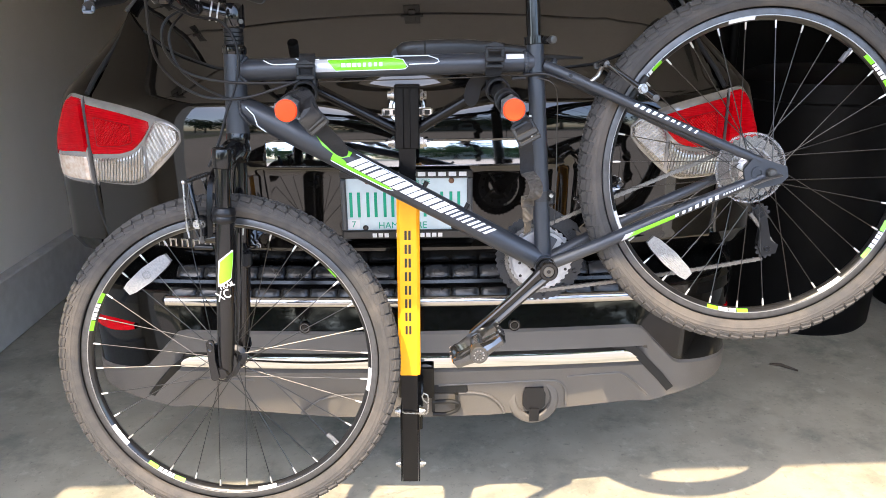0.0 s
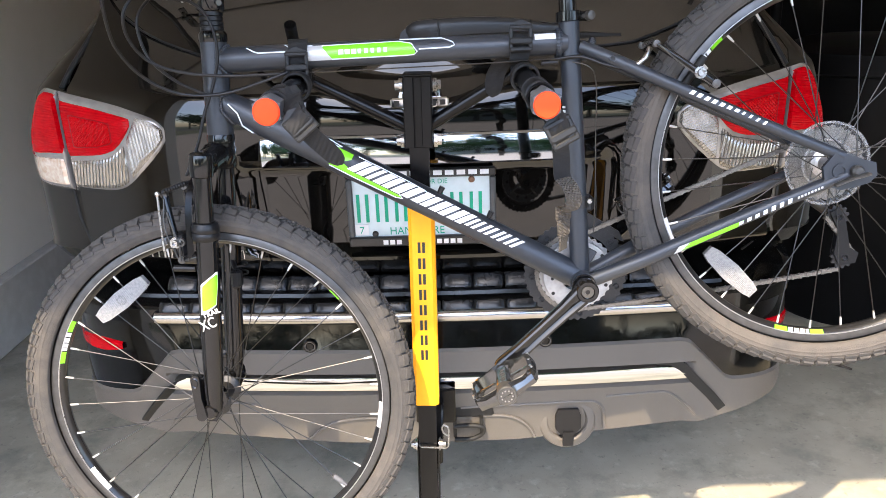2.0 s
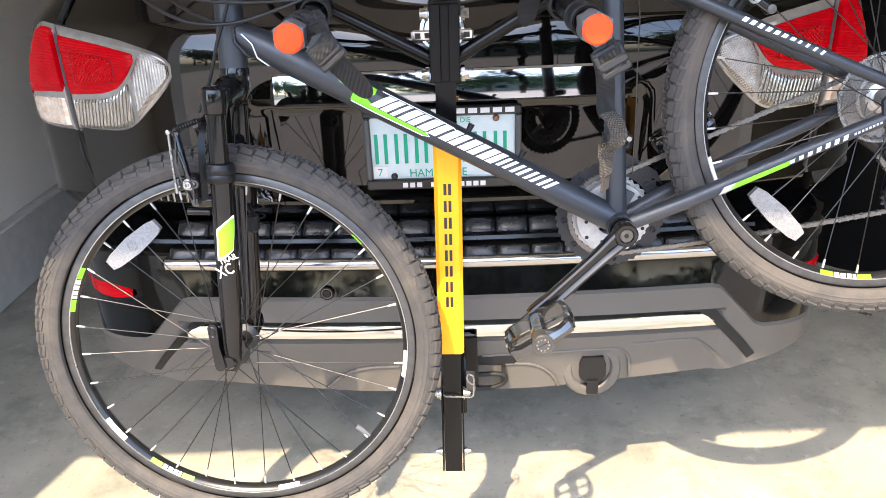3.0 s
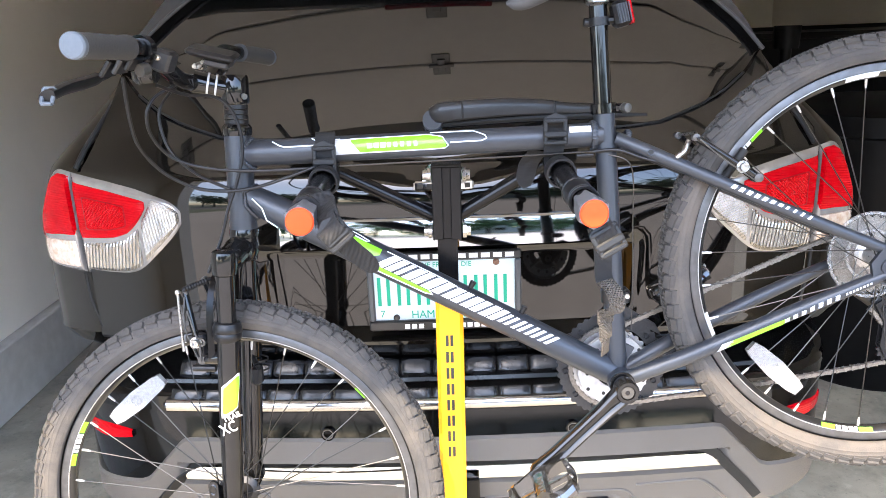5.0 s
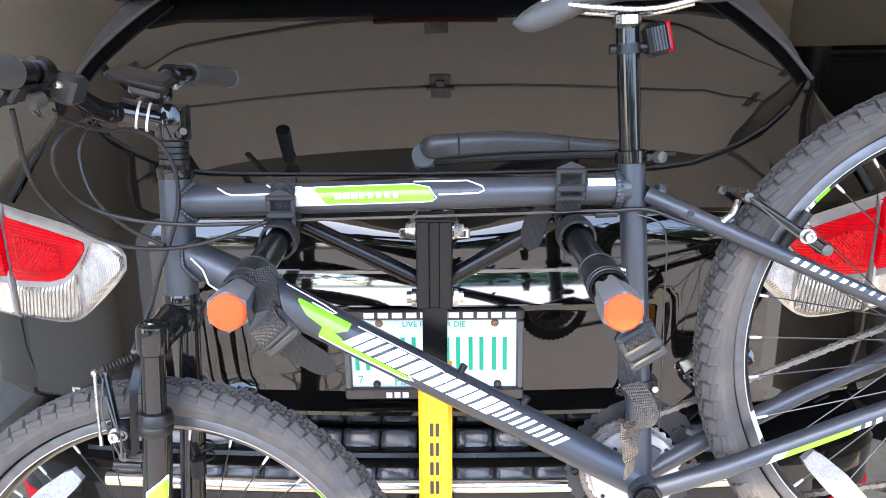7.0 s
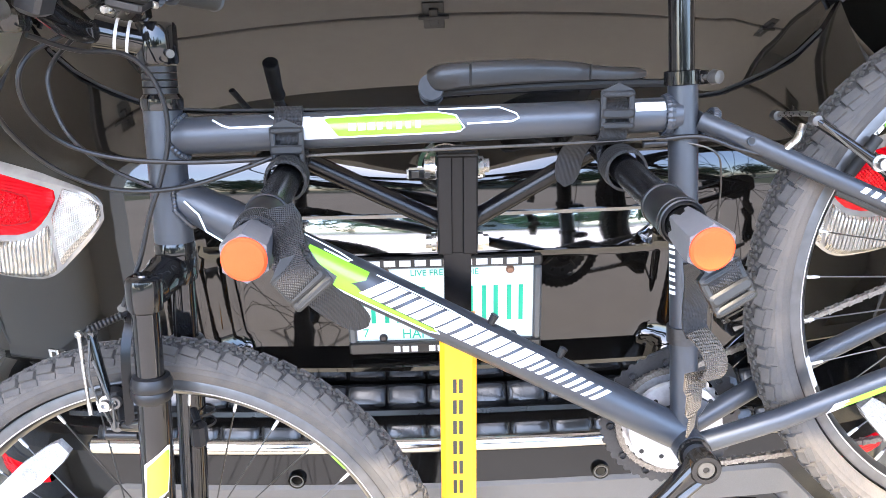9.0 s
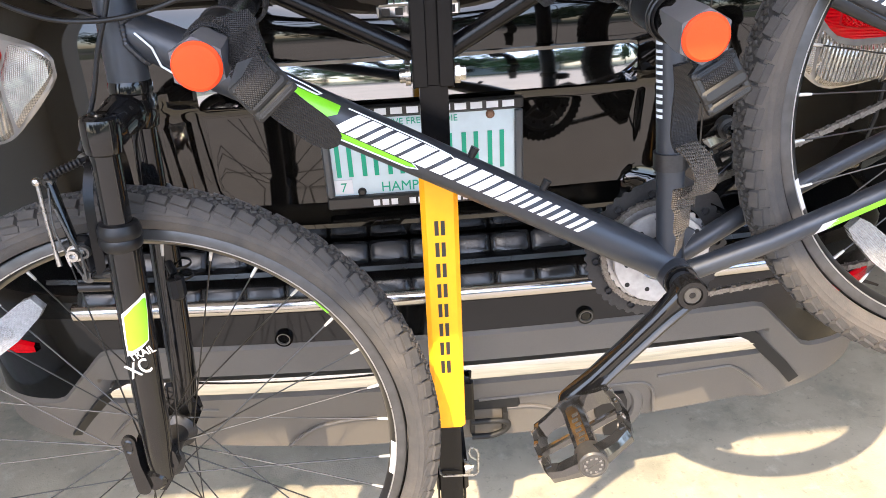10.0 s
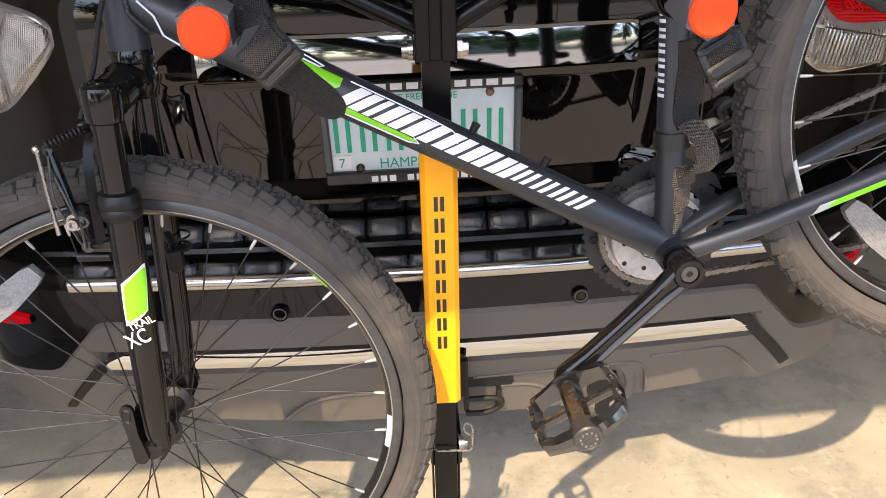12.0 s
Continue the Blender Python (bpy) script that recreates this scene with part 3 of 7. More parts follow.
for s in (0, -1):
    g.grid([[r[s] for r in rows], [(r[s][0], r[s][1] + 0.03, r[s][2]) for r in rows]])
tailgate = part("tailgate", g, "paint_black", car)

# rear window
g = Geo()
rows = []
for k in range(15):
    row = []
    for i in range(-40, 41):
        a = i / 40 * 0.696
        zb = window_foot(abs(a))
        zt = lerp_list([(0.0, 1.64), (0.47, 1.64), (0.52, 1.612), (0.58, 1.572), (0.64, 1.522), (0.68, 1.475), (0.697, 1.45)], abs(a))
        z = zb + (zt - zb) * k / 14
        row.append((XC + a, 1.935 + 0.62 * (z - 1.31) + 0.20 * a * a - 0.018 * min(1.0, (zt - zb) / 0.30) * math.sin(math.pi * k / 14), z))
    rows.append(row)
g.grid(rows)
part("rear_window", g, "privacy_glass", car, "dark tinted rear window")

# spoiler with its side fins and the high brake lamp
def roof_y(a, z):
    return 1.935 + 0.62 * (z - 1.31) + 0.20 * a * a


g = Geo()
rows = []
for i in range(-30, 31):
    a = i / 30 * 0.60
    y = 2.075 + 0.20 * a * a
    rows.append([(XC + a, y + 0.05, 1.618), (XC + a, y, 1.606), (XC + a, y - 0.012, 1.622), (XC + a, y + 0.03, 1.665), (XC + a, y + 0.22, 1.735), (XC + a, y + 0.25, 1.64)])
g.grid(rows, True)
spoiler = part("spoiler", g, "paint_black", car, "glossy black roof spoiler")
g = Geo()
g.box((XC + 0.005, 2.066, 1.614), (0.24, 0.012, 0.014), None, 0.003)
part("brake_lamp", g, "red_dark", spoiler, "dark red high brake lamp")
for s in (-1, 1):
    g = Geo()
    rows = []
    for k in range(13):
        t = k / 12
        a0 = lerp_list([(0.0, 0.47), (0.3, 0.53), (0.55, 0.59), (0.8, 0.65), (1.0, 0.698)], t)
        z0 = lerp_list([(0.0, 1.640), (0.3, 1.606), (0.55, 1.562), (0.8, 1.510), (1.0, 1.447)], t)
        w = 0.062 * (1 - t) ** 0.8 + 0.004
        y = roof_y(a0, z0) - 0.020
        rows.append([(XC + s * a0, y, z0), (XC + s * (a0 + w * 0.6), y + 0.014, z0 + w * 0.5), (XC + s * (a0 + w), y + 0.05, z0 + w * 0.55), (XC + s * (a0 + w), y + 0.12, z0 + w * 0.5), (XC + s * (a0 + 0.012), y + 0.09, z0 - 0.012)])
    g.grid(rows, True)
    part("spoiler_fin", g, "spoiler", spoiler, "satin grey fin beside the rear window")
    g = Geo()
    pts = [(r[0][0], r[0][1] - 0.002, r[0][2] - 0.002) for r in rows]
    g.tube(pts, 0.0045, 8)
    part("fin_trim", g, "spoiler", spoiler, "thin edge of the fin")

# seam line under the window
g = Geo()
g.tube([(XC + a * 0.05, roof_y(abs(a * 0.05), window_foot(abs(a * 0.05))) - 0.004, window_foot(abs(a * 0.05)) + 0.003) for a in range(-13, 14)], 0.0026, 8)
part("window_seal", g, "rubber", car, "black rubber window seal")

# rear wiper
g = Geo()
rows = []
for i in range(29):
    u = i / 28
    x = -0.118 + 0.345 * u
    h = lerp_list([(0.0, 0.010), (0.02, 0.016), (0.06, 0.0195), (0.45, 0.0175), (0.72, 0.0135), (0.74, 0.0115), (0.97, 0.0085), (1.0, 0.005)], u)
    zc = 1.352 + 0.0085 * math.sin(math.pi * min(1.0, u * 1.15)) - 0.004 * u
    y = 1.918 + 0.042 * u * u + 0.012 * (1 - smoothstep(0.0, 0.05, u))
    rows.append([(x, y + dy, zc + dz * h) for dy, dz in ((0.016, -1.0), (0.003, -1.0), (0.0, -0.8), (-0.001, 0.2), (0.002, 0.78), (0.006, 1.0), (0.018, 1.0))])
g.grid(rows, True)
g.add(rows[0], [(0, 1, 2, 3, 4, 5, 6)])
g.add(rows[-1], [(0, 1, 2, 3, 4, 5, 6)])
wiper = part("rear_wiper", g, "wiper_cover", car)
tagged(wiper, "black plastic rear wiper arm at rest")
g = Geo()
g.box((-0.052, 1.9195, 1.3575), (0.0035, 0.006, 0.034), None, 0.001)
g.box((0.132, 1.9275, 1.3565), (0.003, 0.006, 0.024), None, 0.001)
part("wiper_seam", g, "rubber", wiper, "dark seams of the wiper cover")
g = Geo()
g.tube(spline([(-0.125, 1.942, 1.328), (0.05, 1.945, 1.334), (0.2, 1.962, 1.333), (0.325, 1.985, 1.326)], 6), 0.007, 8)
part("wiper_blade", g, "rubber", wiper)
g = Geo()
g.lathe([(0.0, -0.012), (0.019, -0.012), (0.021, 0.0), (0.02, 0.03), (0.0, 0.03)], axis_to((0, -1, 0.3), (-0.112, 1.955, 1.332)), 20)
part("wiper_pivot", g, "satin_black", wiper)

# chrome handle bar over the plate
g = Geo()
rows = []
for i in range(-24, 25):
    a = i / 24 * 0.342
    d = max(0.0, abs(a) - 0.322) / 0.020
    y = tail_y(abs(a), 1.12) - 0.016 + 0.02 * d ** 2
    h = 0.031 * (1 - 0.28 * d ** 2)
    zc = 1.124 - 0.007 * d
    rows.append([(XC + a, y + 0.035, zc + h), (XC + a, y + 0.012, zc + h), (XC + a, y + 0.0072, zc + h - 0.004), (XC + a, y + 0.0052, zc + h * 0.6), (XC + a, y + 0.0031, zc + h * 0.2), (XC + a, y + 0.0015, zc - h * 0.2), (XC + a, y + 0.0005, zc - h * 0.55), (XC + a, y, zc - h + 0.004), (XC + a, y + 0.003, zc - h), (XC + a, y + 0.05, zc - h)])
g.grid(rows)
part("handle_bar", g, "handle_chrome", tailgate, "bright chrome tailgate handle bar")

# maker's badge, as a plain ring and bar
badge = part("badge", Geo().lathe([(0.0, 0.001), (0.033, 0.001), (0.036, 0.005), (0.042, 0.005), (0.045, -0.004)], axis_to((0, -1, 0.16), (XC + 0.006, 1.879, 1.226)), 32), "chrome", tailgate, "plain chrome ring badge")
g = Geo()
g.box((XC + 0.006, 1.870, 1.219), (0.118, 0.012, 0.020), None, 0.003)
part("badge_bar", g, "chrome", badge)
for k in range(6):
    flat = Geo()
    flat.box((XC - 0.040 + k * 0.0185, 1.8636, 1.219), (0.011, 0.0012, 0.010))
    part("badge_mark", flat, "ink_black", badge)
# the model name across the lower tailgate, as plain chrome blocks
for k in range(10):
    a = 0.678 - 0.0305 * k
    g = Geo()
    y = tail_y(a, 0.905) - 0.0012
    turn = Matrix.Translation((XC - a, y, 0.897)) @ Matrix.Rotation(-math.atan(0.45 * a), 4, "Z")
    for dx in (-0.0075, 0.0075):
        g.box((dx, 0, 0), (0.0055, 0.004, 0.022), turn, 0.001)
    g.box((0, 0, 0.0085), (0.012, 0.004, 0.005), turn, 0.001)
    part("name_block", g, "chrome", tailgate, "plain chrome name block")

# lower tailgate reverse shelf between tailgate and bumper
def bump_y(a):
    return 1.835 + 0.075 * a * a + 5.5 * max(0.0, a - 0.6) ** 3 + 260.0 * max(0.0, a - 0.76) ** 4


def bump_sheet(profile, amax=0.965, n=48):
    """Rows across the bumper from (offset, height) pairs; heights may be functions of a."""
    rows = []
    for off, z in profile:
        row = []
        for i in range(-n, n + 1):
            a = i / n * amax
            row.append((XC + a, bump_y(abs(a)) + off, z(abs(a)) if callable(z) else z))
        rows.append(row)
    return rows


def edge_line(a):
    """Where gloss black meets the grey cladding."""
    return lerp_list([(0.0, 0.682), (0.565, 0.684), (0.585, 0.679), (0.674, 0.583), (0.692, 0.575), (0.80, 0.562), (0.86, 0.549), (0.965, 0.53)], a)


def bottom_line(a):
    return lerp_list([(0.0, 0.424), (0.2, 0.426), (0.40, 0.441), (0.626, 0.457), (0.677, 0.472), (0.78, 0.488), (0.87, 0.494), (0.965, 0.502)], a)


bumper = part("bumper", Geo().grid(bump_sheet([(0.16, 0.812), (0.10, 0.800), (0.045, 0.792), (0.02, 0.789), (0.006, 0.780), (0.006, 0.748), (0.022, 0.742), (0.0205, 0.735), (0.012, 0.70), (0.006, lambda a: edge_line(a) - 0.004), (0.03, lambda a: edge_line(a) - 0.012)], )), "gloss_black", car, "gloss black upper rear bumper")
CLAD = [(0.0, 0.0, None), (-0.006, 0.22, 0.626), (0.016, 0.30, 0.618), (0.016, 0.48, 0.578), (-0.002, 0.55, 0.570), (0.004, 0.80, 0.505), (0.010, 0.97, None)]
rows = [[], []]
for i in range(-96, 97):
    a = i / 96 * 0.965
    rows[0].append((XC + a, bump_y(abs(a)) + 0.02, edge_line(abs(a))))
    rows[1].append((XC + a, bump_y(abs(a)) + 0.006, edge_line(abs(a)) - 0.002))
for off, fr, zc in CLAD:
    row = []
    for i in range(-96, 97):
        a = i / 96 * 0.965
        b = abs(a)
        hi, lo = edge_line(b) - 0.008, bottom_line(b) + 0.004
        ze = hi + (lo - hi) * fr
        z = ze if zc is None else ze + (min(zc, hi - 0.004) - ze) * (1 - smoothstep(0.585, 0.66, b))
        row.append((XC + a, bump_y(b) + off * (1 - smoothstep(0.575, 0.61, b)), z))
    rows.append(row)
for off in (0.03, 0.12):
    rows.append([(XC + i / 96 * 0.965, bump_y(abs(i / 96 * 0.965)) + off, bottom_line(abs(i / 96 * 0.965))) for i in range(-96, 97)])
g = Geo()
g.grid(rows)
part("cladding", g, "clad", bumper, "matte grey lower bumper cladding", 25)
g = Geo()
rows = bump_sheet([(0.0045, 0.777), (-0.0035, 0.7762), (-0.0085, 0.7728), (-0.0115, 0.767), (-0.012, 0.7615), (-0.0105, 0.7555), (-0.006, 0.750), (0.003, 0.747)], amax=0.616)
for row in rows:
    for i, p in enumerate(row):
        e = smoothstep(0.600, 0.616, abs(p[0] - XC))
        row[i] = (p[0], p[1] + 0.016 * e * e, p[2] + (0.7615 - p[2]) * 0.75 * e * e)
g.grid(rows)
part("chrome_strip", g, "strip_chrome", bumper, "slim chrome strip along the step")
g = Geo()
rows = []
for i in range(-48, 49):
    a = i / 48 * 0.585
    cut = max(0.0, abs(a) - 0.55) / 0.035
    y = bump_y(abs(a))
    rows.append([(XC + a, y + 0.016, 0.617 - 0.004 * cut), (XC + a, y - 0.001, 0.613 - 0.010 * cut), (XC + a, y - 0.004, 0.604 - 0.012 * cut), (XC + a, y + 0.0, 0.581), (XC + a, y + 0.016, 0.577)])
g.grid(rows)
part("chrome_garnish", g, "chrome", bumper, "wide chrome garnish in the lower bumper")
for s in (-1, 1):
    g = Geo()
    g.ribbon([(XC + s * a, bump_y(a) - 0.001 + d, z) for a, z, d in ((0.515, 0.630, 0.004), (0.545, 0.628, 0.001), (0.572, 0.612, 0.0), (0.60, 0.580, -0.001), (0.64, 0.537, -0.001), (0.672, 0.497, 0.0))], (0.75, 0, 0.66), 0.021, 0.006)
    part("slot", g, "rubber", bumper, "dark slot at the garnish end")
    # raised outline on the lower cladding
    g = Geo()
    g.tube(spline([(XC + s * 0.40, bump_y(0.40) + 0.001, 0.546), (XC + s * 0.50, bump_y(0.50), 0.5495), (XC + s * 0.54, bump_y(0.54), 0.548), (XC + s * 0.573, bump_y(0.573), 0.524), (XC + s * 0.614, bump_y(0.614) + 0.002, 0.481)], 6), 0.0034, 8)
    part("moulding", g, "clad", bumper)
    # parking sensor
    pos = (XC + s * 0.261, bump_y(0.26) + 0.006, 0.692)
    g = Geo()
    mt = axis_to((s * 0.03, -1, 0.0), pos)
    g.lathe([(0.0, 0.003), (0.0075, 0.003), (0.0080, 0.0), (0.0100, 0.0)], mt, 28)
    sensor = part("parking_sensor", g, "gloss_black", bumper, "round gloss black parking sensor")
    for r0, r1, m_ in ((0.0100, 0.0118, "clad"), (0.0118, 0.0148, "gloss_black")):
        g = Geo()
        g.lathe([(r0, -0.010), (r0, 0.0045), (r1, 0.0045), (r1 + 0.0005, -0.010)], mt, 28)
        part("sensor_ring", g, m_, sensor)
    # side reflector
    g = Geo()
    rows = []
    for k in range(9):
        a = 0.70 + 0.155 * k / 8
        h = 0.017 * math.sin(math.pi * (0.12 + 0.8 * k / 8)) + 0.004
        rows.append([(XC + s * a, bump_y(a) + 0.016, 0.684 + h - 0.012 * k / 8), (XC + s * a, bump_y(a) + 0.004, 0.684 + h * 0.6 - 0.012 * k / 8), (XC + s * a, bump_y(a) + 0.004, 0.684 - h * 0.6 - 0.012 * k / 8), (XC + s * a, bump_y(a) + 0.016, 0.684 - h - 0.012 * k / 8)])
    g.grid(rows)
    part("reflector", g, "red_lens", bumper, "long red bumper reflector")

# ribbed step pads on the bumper top and its front edge
for off, z, h, lean, wd in ((0.078, 0.8120, 0.040, 54, 0.0680), (0.0070, 0.7830, 0.028, 60, 0.0680)):
    for i in range(-8, 9):
        a = i * 0.070
        g = Geo()
        mt = Matrix.Translation((XC + a, bump_y(abs(a)) + off, z)) @ Matrix.Rotation(radians(lean), 4, "X") @ Matrix.Rotation(math.atan(0.15 * a), 4, "Z")
        rows = []
        for j in range(9):
            v = -1 + j / 4
            rows.append([mt @ Vector((u * wd / 2 * (1 - 0.05 * v ** 6), v * h / 2 * (1 - 0.10 * u ** 8), -0.001 + 0.0050 * (1 - u ** 8) * (1 - v ** 8) - 0.0011 * v * v)) for u in (-1, -0.96, -0.88, -0.7, -0.35, 0, 0.35, 0.7, 0.88, 0.96, 1)])
        g.grid(rows)
        part("step_pad", g, "step", bumper)
g = Geo()
g.grid(bump_sheet([(0.055, 0.795), (0.052, 0.801), (0.046, 0.801), (0.043, 0.793)], amax=0.66))
part("step_ridge", g, "step", bumper)
# recess beside the hitch and the trailer socket cover
for pts in ([(0.07, 0.531), (0.20, 0.534), (0.345, 0.536), (0.378, 0.531), (0.393, 0.514), (0.398, 0.487), (0.399, 0.462)], [(0.116, 0.508), (0.165, 0.507), (0.20, 0.496), (0.225, 0.474), (0.240, 0.446)], [(-0.116, 0.508), (-0.18, 0.505), (-0.235, 0.490), (-0.285, 0.452)]):
    g = Geo()
    g.tube(spline([(XC + a, bump_y(abs(a)) + 0.002, z) for a, z in pts], 6), 0.0036, 8)
    part("moulding", g, "clad", bumper)
g = Geo()
mt = axis_to((0.0, -1, 0.05), (0.214, bump_y(0.31) + 0.003, 0.483))
oval = mt @ Matrix.Diagonal((0.92, 0.98, 1, 1))
g.lathe([(0.078, -0.03), (0.074, -0.010), (0.068, -0.002), (0.058, 0.001), (0.051, 0.001), (0.047, -0.003), (0.045, -0.022)], oval, 40)
part("tow_surround", g, "clad", bumper)
g = Geo()
g.lathe([(0.0465, -0.016), (0.043, -0.020), (0.0, -0.021)], oval, 40)
part("tow_recess", g, "rubber", bumper)
g = Geo()
g.prism([(-0.022, 0.036), (0.024, 0.036), (0.03, 0.02), (0.030, -0.012), (0.016, -0.028), (-0.016, -0.028), (-0.028, -0.012), (-0.028, 0.02)], -0.012, 0.010, mt)
g.prism([(-0.011, -0.02), (0.013, -0.02), (0.013, -0.055), (-0.011, -0.055)], 0.0, 0.014, mt)
part("socket_cover", g, "satin_black", bumper, "black trailer socket cover")

# tail lamps
LAMP_TOP = [(0.530, 1.162), (0.532, 1.172), (0.537, 1.182), (0.546, 1.191), (0.56, 1.198), (0.60, 1.210), (0.65, 1.223), (0.70, 1.234), (0.77, 1.247), (0.83, 1.260), (0.855, 1.225), (0.895, 1.125), (0.912, 1.065)]
LAMP_BOT = [(0.530, 1.160), (0.532, 1.152), (0.537, 1.143), (0.549, 1.128), (0.57, 1.104), (0.60, 1.076), (0.635, 1.043), (0.66, 1.031), (0.68, 1.028), (0.77, 1.027), (0.85, 1.031), (0.90, 1.043), (0.912, 1.058)]


def lamp_patch(g, s, a0, a1, top, bot, out, n=18, rows_n=10, edge=0.006):
    """A lens patch that follows the tail's curve, edges turned in."""
    rows = []
    for i in range(n + 1):
        u = 0.5 - 0.5 * math.cos(math.pi * i / n)
        a = a0 + (a1 - a0) * u
        t, b = top(a), bot(a)
        col = []
        for k in range(rows_n + 1):
            f = 0.5 - 0.5 * math.cos(math.pi * k / rows_n)
            z = b + (t - b) * f
            bulge = (1 - (2 * f - 1) ** 16) * (1 - (2 * u - 1) ** 24)
            col.append((XC + s * a, tail_y(a, 1.15) + 0.004 - (out + edge) * bulge + 0.006, z))
        rows.append(col)
    g.grid(rows)


for s in (-1, 1):
    def eased(tab, a):
        return sum(lerp_list(tab, a + d * min(0.005, (a - 0.530) / 3)) for d in range(-3, 4)) / 7

    lt, lb = (lambda a: eased(LAMP_TOP, a)), (lambda a: eased(LAMP_BOT, a))
    g = Geo()
    lamp_patch(g, s, 0.530, 0.7884, lt, lb, 0.0125, 30, 14, 0.003)
    lamp_patch(g, s, 0.7897, 0.912, lt, lb, 0.0125, 24, 14, 0.003)
    lamp = part("tail_lamp", g, "lamp_rim", car, "red and clear tail lamp with frosted rim")

    def red_top(a):
        return lt(a) - 0.013 - 0.03 * max(0.0, 0.70 - a)

    def red_bot(a):
        return lerp_list([(0.602, 1.198), (0.615, 1.174), (0.640, 1.141), (0.665, 1.121), (0.70, 1.111), (0.785, 1.105)], a)

    g = Geo()
    lamp_patch(g, s, 0.606, 0.7872, red_top, red_bot, 0.0185, 16, 8, 0.003)
    part("red_lens", g, "red_lens", lamp, "ribbed red lens")
    g = Geo()
    for a0, a1, up, lo, out in ((0.650, 0.768, 0.016, 0.012, 0.0205), (0.656, 0.762, 0.021, 0.017, 0.0230)):
        g = Geo()
        lamp_patch(g, s, a0, a1, lambda a: red_top(a) - up, lambda a: red_bot(a) + lo, out, 14, 8, 0.0025)
        part("inner_red_lens", g, "red_dark" if up < 0.02 else "red_grid", lamp, "deeper red bowl within the lens")
    g = Geo()
    lamp_patch(g, s, 0.7912, 0.907, lambda a: lt(a) - 0.004, lambda a: min(lt(a) - 0.005, max(1.109, lb(a) + 0.006)), 0.0185, 12, 8, 0.003)
    part("red_lens", g, "red_lens", lamp, "ribbed red lens")
    g = Geo()
    lamp_patch(g, s, 0.795, 0.903, lambda a: min(1.106, lt(a) - 0.005), lambda a: lb(a) + 0.011, 0.0185, 10, 6, 0.003)
    part("indicator_lens", g, "amber_lens", lamp, "clear indicator lens with amber tint")
    g = Geo()
    lamp_patch(g, s, 0.628, 0.782, lambda a: red_bot(a) - 0.003, lambda a: lb(a) + 0.011, 0.0180, 14, 8, 0.003)
    part("reversing_lens", g, "clear_lens", lamp, "ribbed clear reversing lens")
    g = Geo()
    lamp_patch(g, s, 0.537, 0.630, lambda a: lt(a) - 0.006 if a < 0.602 else red_bot(a) - 0.002, lambda a: lb(a) + 0.011, 0.0180, 12, 8, 0.003)
    part("reflector_bowl", g, "clear_lens_b", lamp, "silver reflector bowl")
    # panel gap under the lamp
    g = Geo()
    g.tube([(XC + s * a, tail_y(a, z) + 0.002, z) for a, z in ((0.789, 1.03), (0.787, 0.97), (0.77, 0.91), (0.745, 0.86), (0.735, 0.835))], 0.0038, 8)
    part("panel_gap", g, "rubber", car, "dark gap beside the tailgate")
    g = Geo()
    g.tube([(XC + s * a, tail_y(a, z) + 0.0045, z) for a, z in ((0.79, 1.252), (0.775, 1.29), (0.748, 1.34), (0.718, 1.40), (0.702, 1.44))], 0.0062, 8)
    part("panel_gap", g, "rubber", car, "dark gap beside the tailgate")

# number plate in its frame
plate = part("number_plate", Geo().box((-0.101, 1.892, 0.995), (0.298, 0.004, 0.148), None, 0.0015), "plate", car, "pale reflective number plate with green print")
PY = 1.8895
for c, s_ in (((-0.101, 1.886, 1.070), (0.318, 0.012, 0.020)), ((-0.101, 1.886, 0.920), (0.318, 0.012, 0.022)), ((-0.253, 1.886, 0.995), (0.013, 0.012, 0.1295)), ((0.051, 1.886, 0.995), (0.013, 0.012, 0.1295))):
    g = Geo()
    g.box(c, s_, None, 0.003)
    part("plate_frame", g, "plate_frame" if s_[0] > 0.1 else "plate_side", plate, "black dealer frame strip" if s_[0] > 0.1 else "grey dealer frame side")
UPM = Matrix(((1, 0, 0, 0), (0, 0, -1, 0), (0, 1, 0, 0), (0, 0, 0, 1)))


def flat_bar(name, x0, x1, z0, z1, y, material, parent, skew=0.0, label=""):
    g = Geo()
    g.prism([(x0, z0), (x1, z0), (x1 + skew, z1), (x0 + skew, z1)], 0.0, 0.0012, Matrix.Translation((0, y, 0)) @ UPM)
    return part(name, g, material, parent, label)


# the registration and the frame's lines as plain bars
for i in range(7):
    if i == 3:
        continue
    x0 = -0.240 + i * 0.041 - (0.004 if i > 3 else 0)
    for dx in (0.0, 0.019):
        flat_bar("plate_bar", x0 + dx, x0 + dx + 0.0072, 0.963, 1.025, PY, "plate_green", plate)
for i in range(11):
    flat_bar("frame_bar", -0.22 + i * 0.0245, -0.22 + i * 0.0245 + 0.018, 1.0655, 1.0755, 1.8795, "white_vinyl", plate)
for i in range(12):
    if i not in (3, 7):
        flat_bar("frame_bar", -0.186 + i * 0.0145, -0.186 + i * 0.0145 + 0.0105, 0.9145, 0.9245, 1.8795, "white_vinyl", plate)
text_part("state_name", "HAMPSHIRE", 0.024, Matrix.Translation((-0.172, PY - 0.0003, 0.934)) @ UPM, "plate_green", plate, squeeze=0.95)
text_part("motto", "LIVE FREE OR DIE", 0.0145, Matrix.Translation((-0.155, PY - 0.0003, 1.045)) @ UPM, "plate_green", plate, squeeze=1.0)
flat_bar("month_sticker", -0.246, -0.217, 0.934, 0.958, PY, "white_vinyl", plate)
